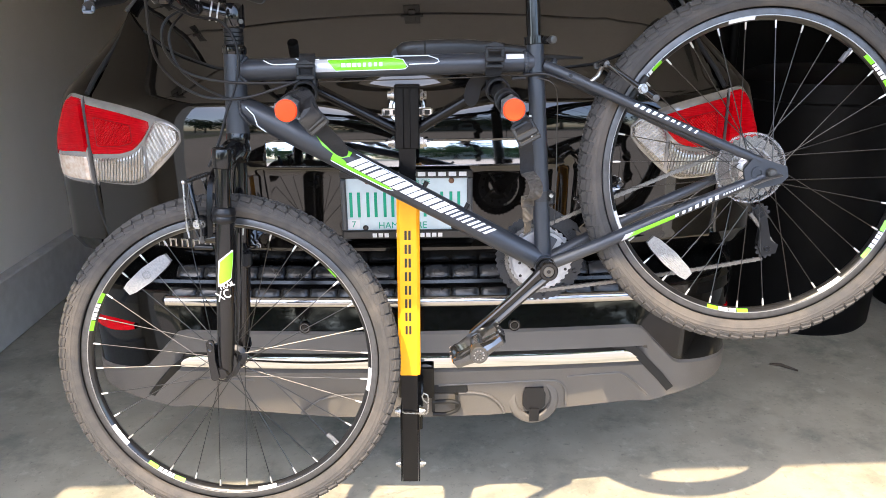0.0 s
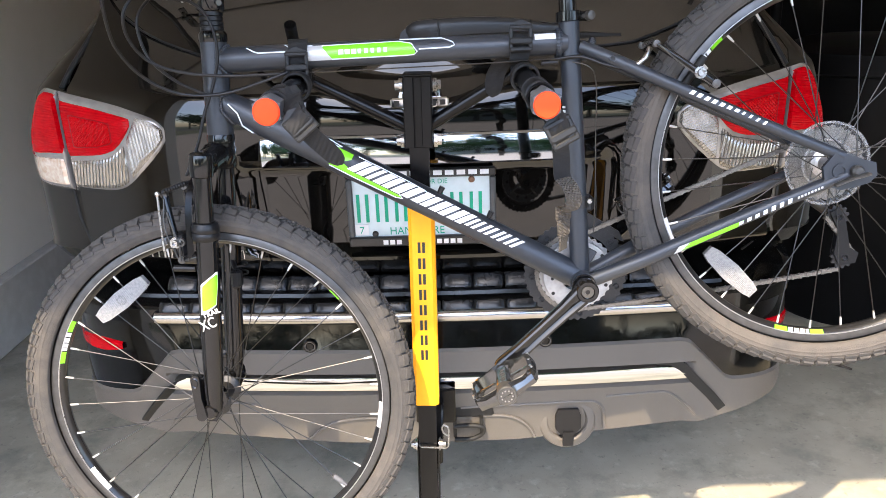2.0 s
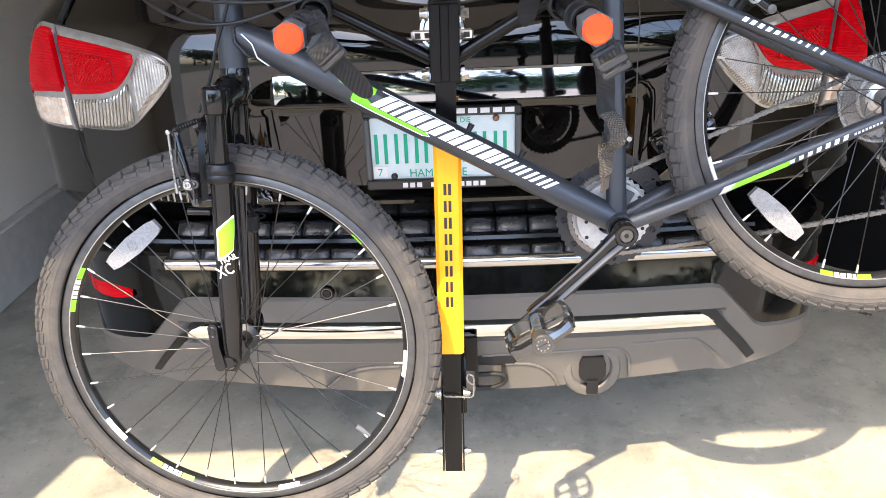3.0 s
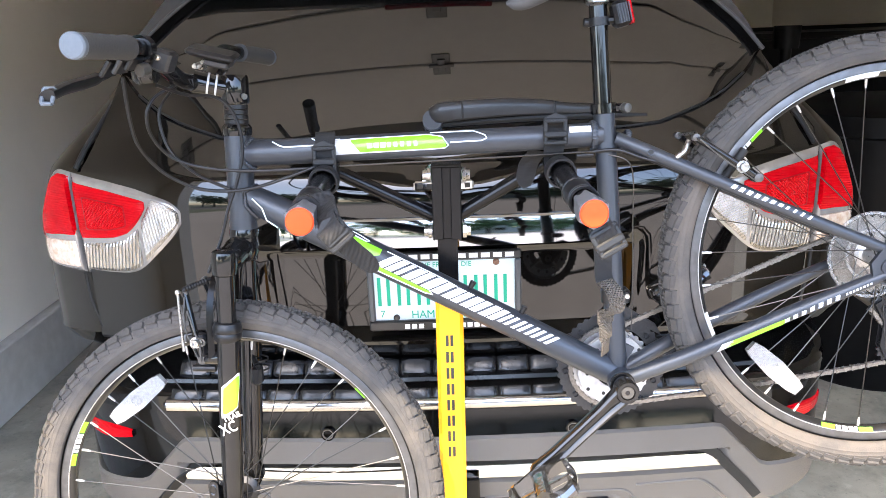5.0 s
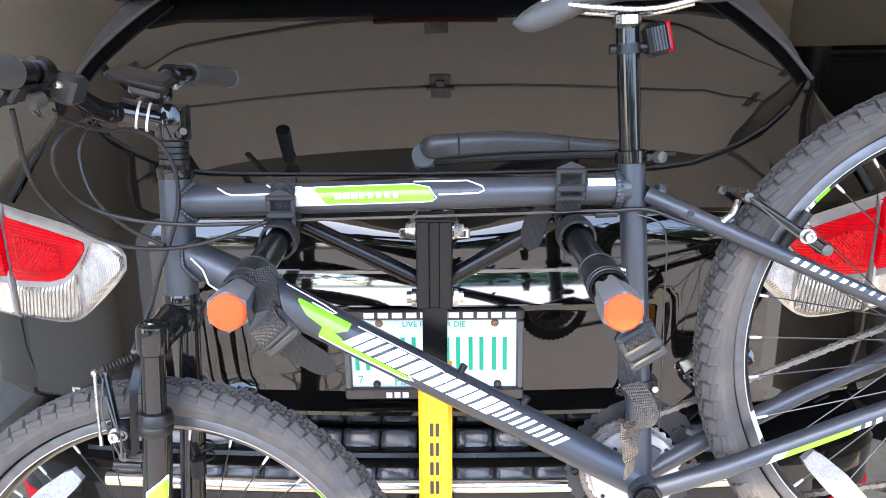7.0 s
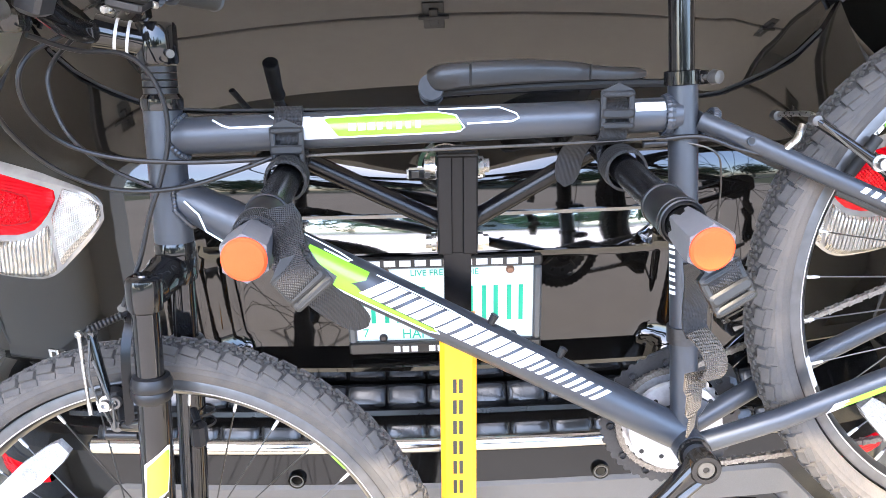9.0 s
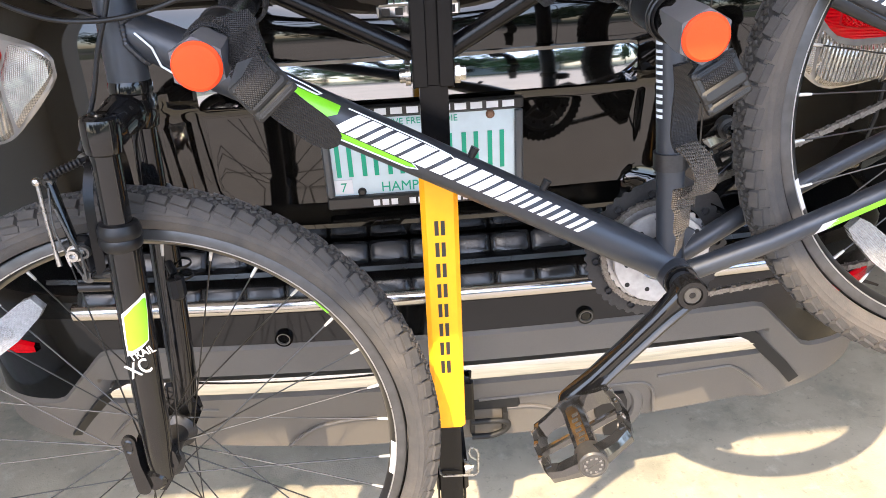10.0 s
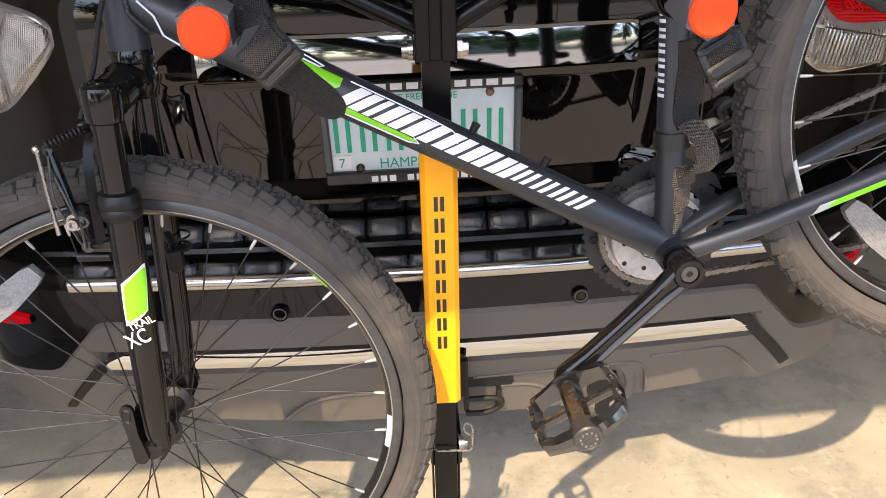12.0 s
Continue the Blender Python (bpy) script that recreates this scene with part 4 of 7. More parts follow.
text_part("month_number", "7", 0.022, Matrix.Translation((-0.237, PY - 0.0016, 0.938)) @ UPM, "plate_green", plate)
for x, z in ((-0.195, 1.052), (0.007, 1.052), (-0.203, 0.936), (0.012, 0.936)):
    g = Geo()
    g.lathe([(0.0, 0.004), (0.004, 0.004), (0.007, 0.001), (0.007, -0.002)], axis_to((0, -1, 0), (x, 1.889, z)), 14)
    part("plate_screw", g, "rust" if z > 1 else "plate_frame", plate)

# wheels of the car
for x in (XC - 0.84, XC + 0.84):
    for y in (2.95, 5.75):
        w = part("car_wheel", Geo().lathe([(0.0, -0.10), (0.2, -0.10), (0.235, -0.11), (0.33, -0.115), (0.365, -0.09), (0.375, 0.0), (0.365, 0.09), (0.33, 0.115), (0.235, 0.11), (0.2, 0.10), (0.0, 0.10)], axis_to((1, 0, 0), (x, y, 0.375)), 40), "tyre", car, "dark road tyre")
        g = Geo()
        g.lathe([(0.0, -0.118), (0.06, -0.122), (0.22, -0.118), (0.225, -0.10)], axis_to((1, 0, 0) if x < XC else (-1, 0, 0), (x, y, 0.375)), 30)
        part("rim", g, "alloy", w)

# hitch receiver under the bumper
g = Geo()
g.box((-0.085, 1.90, 0.553), (0.075, 0.16, 0.075), None, 0.006)
g.box((-0.085, 1.815, 0.553), (0.088, 0.016, 0.088), None, 0.004)
part("hitch_receiver", g, "powder_black", car, "square black hitch receiver")
g = Geo()
g.box((-0.012, 1.86, 0.520), (0.115, 0.05, 0.030), None, 0.005)
for x in (-0.044, 0.016):
    g.prism([(-0.026, 0.012), (0.026, 0.012), (0.026, -0.014), (0.014, -0.042), (-0.006, -0.048), (-0.018, -0.040), (-0.026, -0.014)], -0.004, 0.004, axis_to((1, 0, 0), (x, 1.845, 0.500), (0, 0, 1)))
g.tube(spline([(-0.046, 1.822, 0.492), (0.000, 1.820, 0.494), (0.020, 1.822, 0.486), (0.016, 1.824, 0.468), (-0.010, 1.824, 0.456), (-0.046, 1.824, 0.456)], 5), 0.0055, 12)
part("chain_loop", g, "rubber", car, "black safety chain loop")

# ---------- the hitch bike rack ----------
rack = thing("bike_rack", (-0.09, 1.62, 0.416), "black steel hitch bike rack with a yellow sleeve", "bike rack")
MASTB, MASTT = Vector((-0.096, 1.612, 0.416)), Vector((-0.0845, 1.650, 1.302))
mdir = (MASTT - MASTB).normalized()
MM = axis_to(mdir, MASTB, (0, -1, 0))           # x to the left of the tube's face, z up the mast


def mz(z):
    return (z - MASTB.z) / mdir.z


g = Geo()
L = mz(1.302)
w = 0.0168
g.prism([(-w, -w), (w, -w), (w, w), (-w, w)], 0.0, mz(1.19), MM)
mast = part("mast", g, "powder_black", rack, "square black steel mast")
g = Geo()
g.box((0, -0.002, mz(1.239)), (0.036, 0.04, 0.125), MM, 0.002)
head = part("head_bracket", g, "powder_black", rack, "folded black channel at the mast head")
for sx in (-1, 1):
    g = Geo()
    g.box((sx * 0.0225, 0.0, mz(1.239)), (0.003, 0.052, 0.125), MM, 0.001)
    part("side_flange", g, "powder_black", head)
    g = Geo()
    g.box((sx * 0.0148, 0.025, mz(1.239)), (0.0165, 0.003, 0.122), MM, 0.001)
    part("front_flange", g, "powder_black", head)
g = Geo()
g.box((0, 0.002, mz(1.300)), (0.05, 0.056, 0.006), MM, 0.002)
part("cap_plate", g, "powder_black", head)
for z, sx in ((1.282, -1), (1.282, 1), (1.187, -1), (1.187, 1)):
    g = Geo()
    c = MM @ Vector((sx * 0.026, 0.0, mz(z)))
    g.lathe([(0.0, 0.013), (0.0085, 0.013), (0.0085, 0.006), (0.012, 0.006), (0.012, 0.0)], axis_to(MM.to_3x3() @ Vector((sx, 0, 0)), c), 6 if sx < 0 else 14)
    part("bolt", g, "steel", rack, "zinc bolt head")
g = Geo()
e = 0.0235
zb, zt = mz(0.683), mz(1.085)
prof = [(-e, -0.02), (-e, e - 0.006), (-e + 0.006, e), (e - 0.006, e), (e, e - 0.006), (e, -0.02)]
g.prism(prof, zb, zt, MM)
sleeve = part("sleeve", g, "yellow", mast, "bright yellow vinyl sleeve")
# the maker's name down the sleeve, as plain bars
for i in range(8):
    g = Geo()
    zc = mz(0.999 - i * 0.0300)
    for dx in (-0.0040, 0.0040):
        g.box((0.001 + dx, e + 0.0003, zc), (0.0052, 0.0008, 0.0200), MM, 0.0)
    part("letter_bar", g, "ink_black", sleeve)
# shank into the receiver
g = Geo()
g.box((-0.092, 1.735, 0.553), (0.05, 0.215, 0.05), None, 0.004)
part("shank", g, "powder_black", rack)
for sx in (-1, 1):
    g = Geo()
    g.box((sx * 0.0200, -0.006, mz(0.500)), (0.0030, 0.046, mz(0.585) - mz(0.415)), MM, 0.001)
    part("side_plate", g, "powder_black", rack, "black channel side plate")
for z, rr in ((0.585, 0.0075), (0.452, 0.0065)):
    for sx in (-1, 1):
        g = Geo()
        c = MM @ Vector((-sx * 0.021, 0.0, mz(z)))
        g.lathe([(0.0, 0.013), (rr * 0.75, 0.013), (rr * 0.75, 0.0085), (rr * 1.3, 0.0085), (rr * 1.3, 0.003), (rr * 1.7, 0.003), (rr * 1.7, 0.0)], axis_to((sx, 0, 0), c), 12)
        part("bolt", g, "steel", rack, "zinc bolt and nut")
g = Geo()
g.tube([(-0.110, 1.625, 0.596), (-0.110, 1.600, 0.5945), (-0.106, 1.596, 0.594), (-0.058, 1.597, 0.590), (-0.054, 1.600, 0.592), (-0.052, 1.604, 0.625), (-0.054, 1.606, 0.632), (-0.062, 1.608, 0.635), (-0.066, 1.608, 0.628), (-0.063, 1.607, 0.618), (-0.055, 1.606, 0.612)], 0.0018, 8)
part("pin_clip", g, "steel", rack, "bent steel safety clip")
# V braces
HUBL, HUBR = (-0.108, 1.645, 1.213), (-0.068, 1.645, 1.213)
ARM_L = [(-0.272, 1.640, 1.300), (-0.267, 1.50, 1.300), (-0.257, 1.30, 1.3010)]
ARM_R = [(0.086, 1.640, 1.303), (0.089, 1.50, 1.3010), (0.0935, 1.30, 1.2985)]
for hub, arm in ((HUBL, ARM_L), (HUBR, ARM_R)):
    g = Geo()
    g.tube([hub, arm[0]], 0.0115, 18)
    part("brace", g, "powder_black", rack, "gloss black round brace")
    a = part("arm", Geo().tube(arm, 0.0155, 20), "powder_black", rack, "black round support arm")
    d = (Vector(arm[2]) - Vector(arm[1])).normalized()
    end = Vector(arm[2])
    g = Geo()
    mt = axis_to(d, end)
    g.lathe([(0.0165, -0.11), (0.019, -0.105), (0.0195, -0.055), (0.0165, -0.05)], mt, 24)
    part("cradle", g, "satin_black", a, "ribbed black rubber cradle")
    for h in (-0.104, -0.062, -0.055):
        g = Geo()
        g.lathe([(0.019, h - 0.002), (0.0203, h - 0.001), (0.0203, h + 0.002), (0.019, h + 0.003)], mt, 24)
        part("cradle_ring", g, "satin_black", a)
    # hexagonal end cap with an orange disc
    g = Geo()
    g.lathe([(0.0, -0.045), (0.0168, -0.045), (0.0195, -0.02), (0.0208, 0.004), (0.0200, 0.010), (0.0, 0.010)], mt @ Matrix.Rotation(radians(30), 4, "Z"), 6)
    part("end_cap", g, "cap_grey", a, "grey hexagonal end cap", 15)
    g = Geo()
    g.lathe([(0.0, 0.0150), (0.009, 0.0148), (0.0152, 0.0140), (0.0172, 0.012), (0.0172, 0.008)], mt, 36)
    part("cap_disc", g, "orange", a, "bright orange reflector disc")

# ---------- the bicycle ----------
BM = Matrix.Translation((0.1832, 1.5407, 0.9605)) @ Matrix.Rotation(-math.atan(0.11), 4, "X")
bike = thing("bicycle", (-0.43, 1.50, 0.456), "charcoal mountain bike with lime green accents hung on the rack", "bicycle")


def P(x, z, y=0.0):
    """A place on the bike: along it, up it, and off its middle plane (towards the car)."""
    return BM @ Vector((x, y, z))


FH, RH = (-0.6346, -0.1972), (0.4104, 0.1830)          # wheel hubs
HT, HB = (-0.5879, 0.4138), (-0.5908, 0.2641)          # head tube
TTL, TTR = (-0.5754, 0.3811), (-0.0252, 0.3907)        # top tube
DTL, DTR = (-0.5805, 0.3155), (-0.0040, 0.0060)        # down tube
STT = (-0.0226, 0.4298)                              # seat tube top
SST = (-0.0034, 0.3838)                                 # seat stay top


def bike_tube(name, pts, r, material="frame", label="", seg=20, parent=None):
    return part(name, Geo().tube([P(*p) for p in pts], r, seg), material, parent or bike, label)


main = bike_tube("down_tube", [DTL, (-0.5442, 0.2958), (-0.4977, 0.2717), (-0.3028, 0.1672), DTR], [0.0200, 0.0232, 0.0249, 0.0236, 0.0215], seg=28, label="charcoal down tube with white block print")
top_tube = bike_tube("top_tube", [TTL, TTR], [0.0205, 0.0185], seg=28, label="charcoal top tube with a lime panel")
seat_tube = bike_tube("seat_tube", [(0.0000, 0.0000), STT], 0.0162, seg=24)
bike_tube("head_tube", [HB, HT], [0.0215, 0.0205], seg=24)
for y in (-1, 1):
    bike_tube("seat_stay", [SST + (y * 0.008,), (0.0462, 0.3601, y * 0.034), (0.2332, 0.2739, y * 0.050), (0.3930, 0.2045, y * 0.062)], [0.0105, 0.0105, 0.0095, 0.0085])
    bike_tube("chain_stay", [(0.0119, 0.0043, y * 0.022), (0.0986, 0.0442, y * 0.042), (0.2448, 0.1108, y * 0.055), (0.3990, 0.1760, y * 0.064)], [0.0125, 0.0125, 0.0115, 0.0095])
    g = Geo()
    mt = BM @ Matrix.Translation((RH[0], y * 0.066, RH[1])) @ Matrix.Rotation(radians(90), 4, "X")
    g.prism([(-0.045, -0.022), (-0.05, 0.006), (-0.032, 0.030), (-0.012, 0.026), (0.012, 0.017), (0.030, 0.012), (0.034, -0.008), (0.022, -0.020), (0.006, -0.024), (-0.02, -0.030)], -0.0035, 0.0035, mt)
    part("dropout", g, "frame", bike, "flat forged dropout")
    g = Geo()
    g.lathe([(0.007, -0.006), (0.012, -0.006), (0.012, 0.006), (0.007, 0.006)], mt @ Matrix.Translation((-0.024, -0.0, 0)), 18, True)
    part("eyelet", g, "frame", bike)
# weld beads where the tubes meet
for c, d, r in (((-0.0391, 0.3897), (-1, 0), 0.0205), ((0.0085, 0.3789), (1, -0.45), 0.0165)):
    g = Geo()
    mt = axis_to(BM.to_3x3() @ Vector((d[0], 0, d[1])), P(*c))
    n = 30
    rows = []
    for k in range(n * 2):
        a = math.pi * k / n
        rr = 0.0026 + 0.0008 * (k % 2)
        rows.append([mt @ Vector(((r + rr * math.cos(b)) * math.cos(a), (r + rr * math.cos(b)) * math.sin(a), rr * 1.6 * math.sin(b))) for b in [i * math.pi / 3 for i in range(6)]])
    rows.append(rows[0])
    g.grid(rows, True)
    part("weld", g, "frame", bike)
for zc, slope, rd in ((0.3801, 0.01, 0.0205), (0.3186, -0.55, 0.0228)):      # beads round the head tube joints
    pts = []
    for k in range(73):
        a = 2 * math.pi * k / 72
        y = rd * math.sin(a)
        y = max(-0.0205, min(0.0205, y))
        x = math.sqrt(max(0.0, 0.0222 ** 2 - y * y)) + 0.001
        pts.append(P(-0.5888 + x, zc + slope * x + rd * math.cos(a) * 1.1, y))
    g = Geo()
    g.tube(pts, [0.0026 + 0.0009 * (k % 2) for k in range(73)], 8)
    part("weld", g, "frame", bike)
for y in (-1, 1):
    g = Geo()
    g.lathe([(0.0150, 0.006), (0.0185, 0.0055), (0.0198, 0.004), (0.0198, 0.0), (0.018, -0.002)], axis_to(BM.to_3x3() @ Vector((0, y, 0)), P(0.0000, 0.0000, y * 0.036)), 26)
    part("bottom_bracket_cup", g, "bike_black", bike, "black bottom bracket cup")
g = Geo()
g.tube([P(0.0000, 0.0000, -0.036), P(0.0000, 0.0000, 0.036)], 0.0205, 26)
part("bottom_bracket_shell", g, "frame", bike)
g = Geo()
g.box((-0.0082, 0, 0.0301), (0.016, 0.006, 0.05), BM @ Matrix.Rotation(radians(30), 4, "Y"), 0.001)
part("gusset", g, "frame", bike)


def on_tube(p0, p1, r0, r1, s, ang, lift=0.0007):
    """A place on a tube's skin: s along it, ang degrees up from the side that faces out."""
    a, b = Vector((p0[0], 0, p0[1])), Vector((p1[0], 0, p1[1]))
    t = (b - a).normalized()
    up = Vector((0, 1, 0)).cross(t)
    if up.z < 0:
        up = -up
    r = r0 + (r1 - r0) * s + lift
    return BM @ (a + (b - a) * s + (Vector((0, -1, 0)) * math.cos(radians(ang)) + up * math.sin(radians(ang))) * r)


def decal(tube, outline, name, material, parent, label="", lift=0.0007, n=5):
    """A printed patch bent round a tube: rows of (s, low angle, high angle)."""
    p0, p1, r0, r1 = tube
    fine = []
    for (s0, a0, b0), (s1, a1, b1) in zip(outline, outline[1:]):
        for k in range(n):
            f = k / n
            fine.append((s0 + (s1 - s0) * f, a0 + (a1 - a0) * f, b0 + (b1 - b0) * f))
    fine.append(outline[-1])
    g = Geo()
    g.grid([[on_tube(p0, p1, r0, r1, s, a + (b - a) * k / 8, lift) for k in range(9)] for s, a, b in fine])
    return part(name, g, material, parent, label)


def stripe(tube, pts, name, material, parent, w=0.0011):
    p0, p1, r0, r1 = tube
    g = Geo()
    g.tube([on_tube(p0, p1, r0, r1, s, a, 0.0003) for s, a in pts], w, 6)
    return part(name, g, material, parent)


TT = (TTL, TTR, 0.0205, 0.0185)
DT = (DTL, DTR, 0.0255, 0.0215)
decal(TT, [(0.255, -24, 45), (0.315, -24, 45), (0.335, -24, 25)], "silver_panel", "grey_vinyl", top_tube)
decal(TT, [(0.300, 30, 38), (0.325, -18, 40), (0.515, -18, 44), (0.552, -18, 30), (0.564, -14, -2)], "lime_panel", "green", top_tube, "lime green panel", lift=0.0012)
stripe(TT, [(0.298, 42), (0.300, 38), (0.325, -21), (0.533, -21), (0.560, -19), (0.570, -8), (0.554, 32), (0.516, 47), (0.298, 43)], "pinstripe", "outline", top_tube)
stripe(TT, [(0.08, 52), (0.10, 30), (0.115, 22), (0.25, 22)], "pinstripe", "outline", top_tube)
stripe(TT, [(0.52, 60), (0.64, 58), (0.672, 30), (0.677, 15), (0.662, 5), (0.575, 4)], "pinstripe", "outline", top_tube)
stripe(TT, [(0.19, 62), (0.20, 48), (0.27, 46)], "pinstripe", "outline", top_tube)
decal(TT, [(0.905, 18, 50), (0.965, 18, 50)], "serial_sticker", "white_vinyl", top_tube, "small white sticker")
for i in range(8):                      # model name as plain bars
    s0 = 0.345 + i * 0.0185
    decal(TT, [(s0, -2, 18), (s0 + (0.0145 if i < 3 else 0.010), -2, 18)], "name_bar", "white_vinyl" if i < 3 else "grey_vinyl", top_tube, lift=0.0017, n=2)
# down tube: lime wedge and the maker's name as slanted bars
decal(DT, [(0.235, 40, 50), (0.262, 14, 50), (0.322, -2, 51), (0.347, 26, 51)], "lime_wedge", "green", main, "lime green wedge")
decal(DT, [(0.300, -26, 4), (0.335, -27, 2), (0.360, -29, -13), (0.480, -27, -14), (0.497, -22, -16)], "lime_stripe", "green", main, "thin lime stripe")
stripe(DT, [(0.302, -30), (0.365, -33), (0.485, -31), (0.503, -22), (0.490, -12)], "pinstripe", "outline", main, 0.0009)
stripe(DT, [(0.36, 54), (0.50, 55), (0.545, 50), (0.565, 36), (0.560, 22)], "pinstripe", "outline", main, 0.0009)
stripe(DT, [(0.20, 78), (0.285, 70), (0.312, 62), (0.306, 54), (0.26, 56)], "pinstripe", "outline", main)
stripe(DT, [(0.02, 10), (0.05, -5), (0.07, -45), (0.10, -60)], "pinstripe", "outline", main)
scale_w = 1.65
widths = [0.030, 0.012, 0.030, 0.034, 0.030, 0.030, 0.028, 0.022, 0.022, 0.022, 0.022]
s0 = 0.352
for i, wd in enumerate(widths):
    wd *= scale_w
    lo, hi = (-11, 49) if i < 7 else (-8, 45)
    n = 6
    g = Geo()

    def cell(sa, sb, la, lb, sk=0.014):
        g.grid([[on_tube(*DT, sa + (sb - sa) * f + sk * (a / 25), a, 0.0009) for a in [la + (lb - la) * k / 5 for k in range(6)]] for f in (0, 0.5, 1)])

    if i == 1:
        cell(s0, s0 + wd - 0.008, lo, hi)
    elif i < 7:
        cell(s0, s0 + wd * 0.42, lo, hi)
        cell(s0 + wd * 0.50, s0 + wd * 0.86, lo, hi)
    else:
        cell(s0, s0 + wd * 0.26, lo + 3, hi - 3)
        cell(s0 + wd * 0.46, s0 + wd * 0.72, lo + 3, hi - 3)
    part("name_bar", g, "white_vinyl", main)
    s0 += wd
SS = ((0.0462, 0.3601), (0.3930, 0.2045), 0.0106, 0.0086)
CS = ((0.0119, 0.0043), (0.3990, 0.1760), 0.0128, 0.0098)


def stay_patch(tube, y_of, s0, s1, lo, hi, name, material, skew=0.0):
    """A printed patch on the near stay, which stands off the middle plane."""
    p0, p1, r0, r1 = tube
    g = Geo()
    rows = []
    for f in (0, 0.25, 0.5, 0.75, 1):
        row = []
        for k in range(6):
            a = lo + (hi - lo) * k / 5
            s = s0 + (s1 - s0) * f + skew * a / 30
            row.append(on_tube(p0, p1, r0, r1, s, a, 0.0009) + BM.to_3x3() @ Vector((0, -y_of(s), 0)))
        rows.append(row)
    g.grid(rows)
    part(name, g, material, bike)


ss_y = lambda s: lerp_list([(0, 0.034), (0.57, 0.050), (1.0, 0.062)], s)
cs_y = lambda s: lerp_list([(0, 0.022), (0.23, 0.042), (0.62, 0.055), (1, 0.064)], s)
# no real opening: a black disc gives the stay hole's dark inside
hole = axis_to(BM.to_3x3() @ Vector((0.02, -1, 0.08)), on_tube(*SS, -0.02, 0, 0.0) + BM.to_3x3() @ Vector((0, -0.033, 0)))
for r0, r1, mt in ((0.0, 0.0034, "rubber"), (0.0034, 0.0046, "frame")):
    g = Geo()
    g.lathe([(r0, 0.0004), (r1, 0.0007), (r1 + 0.0003, -0.001)], hole, 16)
    part("stay_hole", g, mt, bike)
for i in range(11):
    stay_patch(SS, ss_y, 0.32 + i * 0.032, 0.32 + i * 0.032 + (0.018 if i < 7 else 0.011), -19, 19, "name_bar", "outline", 0.006)
stay_patch(CS, cs_y, 0.385, 0.60, -28, 30, "lime_panel", "green", 0.03)
stay_patch(CS, cs_y, 0.345, 0.395, -30, 34, "silver_panel", "grey_vinyl", 0.02)
for i in range(7):
    stay_patch(CS, cs_y, 0.585 + i * 0.031, 0.585 + i * 0.031 + 0.016, -18, 18, "name_bar", "outline", 0.006)
for i in range(8):
    stay_patch(CS, cs_y, 0.808 + i * 0.0125, 0.808 + i * 0.0125 + 0.008, -9, 9, "name_bar", "grey_vinyl", 0.003)

# headset, stem and steerer
g = Geo()
hd = BM.to_3x3() @ Vector((HT[0] - HB[0], 0, HT[1] - HB[1])).normalized()
mt = axis_to(hd, P(*HT))
g.lathe([(0.0215, -0.004), (0.0225, 0.0), (0.0225, 0.008), (0.0195, 0.012), (0.0185, 0.013)], mt, 28)
part("upper_headset", g, "bike_black", bike, "black headset cup")
for k in range(4):
    g = Geo()
    g.lathe([(0.0145, 0.013 + k * 0.0075), (0.0182, 0.0135 + k * 0.0075), (0.0182, 0.0195 + k * 0.0075), (0.0145, 0.020 + k * 0.0075)], mt, 24)
    part("spacer", g, "satin_black", bike)
g = Geo()
g.lathe([(0.0, 0.044), (0.0195, 0.044), (0.0215, 0.047), (0.0215, 0.083), (0.0195, 0.087), (0.0, 0.088)], mt, 28)
clamp_c = Vector((-0.4600, 1.5784, 1.4517))
stem_top = mt @ Vector((0, 0, 0.066))
g.tube([stem_top, stem_top.lerp(clamp_c, 0.5), clamp_c], [0.0185, 0.0165, 0.0185], 20)
stem = part("stem", g, "bike_black", bike, "gloss black handlebar stem")
for dz in (0.056,):
    g = Geo()
    g.lathe([(0.0, 0.005), (0.0045, 0.005), (0.0045, 0.0)], axis_to((0.6, -1, 0), mt @ Vector((0, 0, dz)) + Vector((0.017, -0.014, 0))), 14)
    part("bolt", g, "derail", stem)
g = Geo()
g.lathe([(0.0215, 0.0), (0.0225, -0.004), (0.0225, -0.012), (0.0205, -0.014), (0.0205, -0.019), (0.0175, -0.022)], axis_to(hd, P(*HB)), 28)
part("lower_headset", g, "bike_black", bike, "black headset cup")

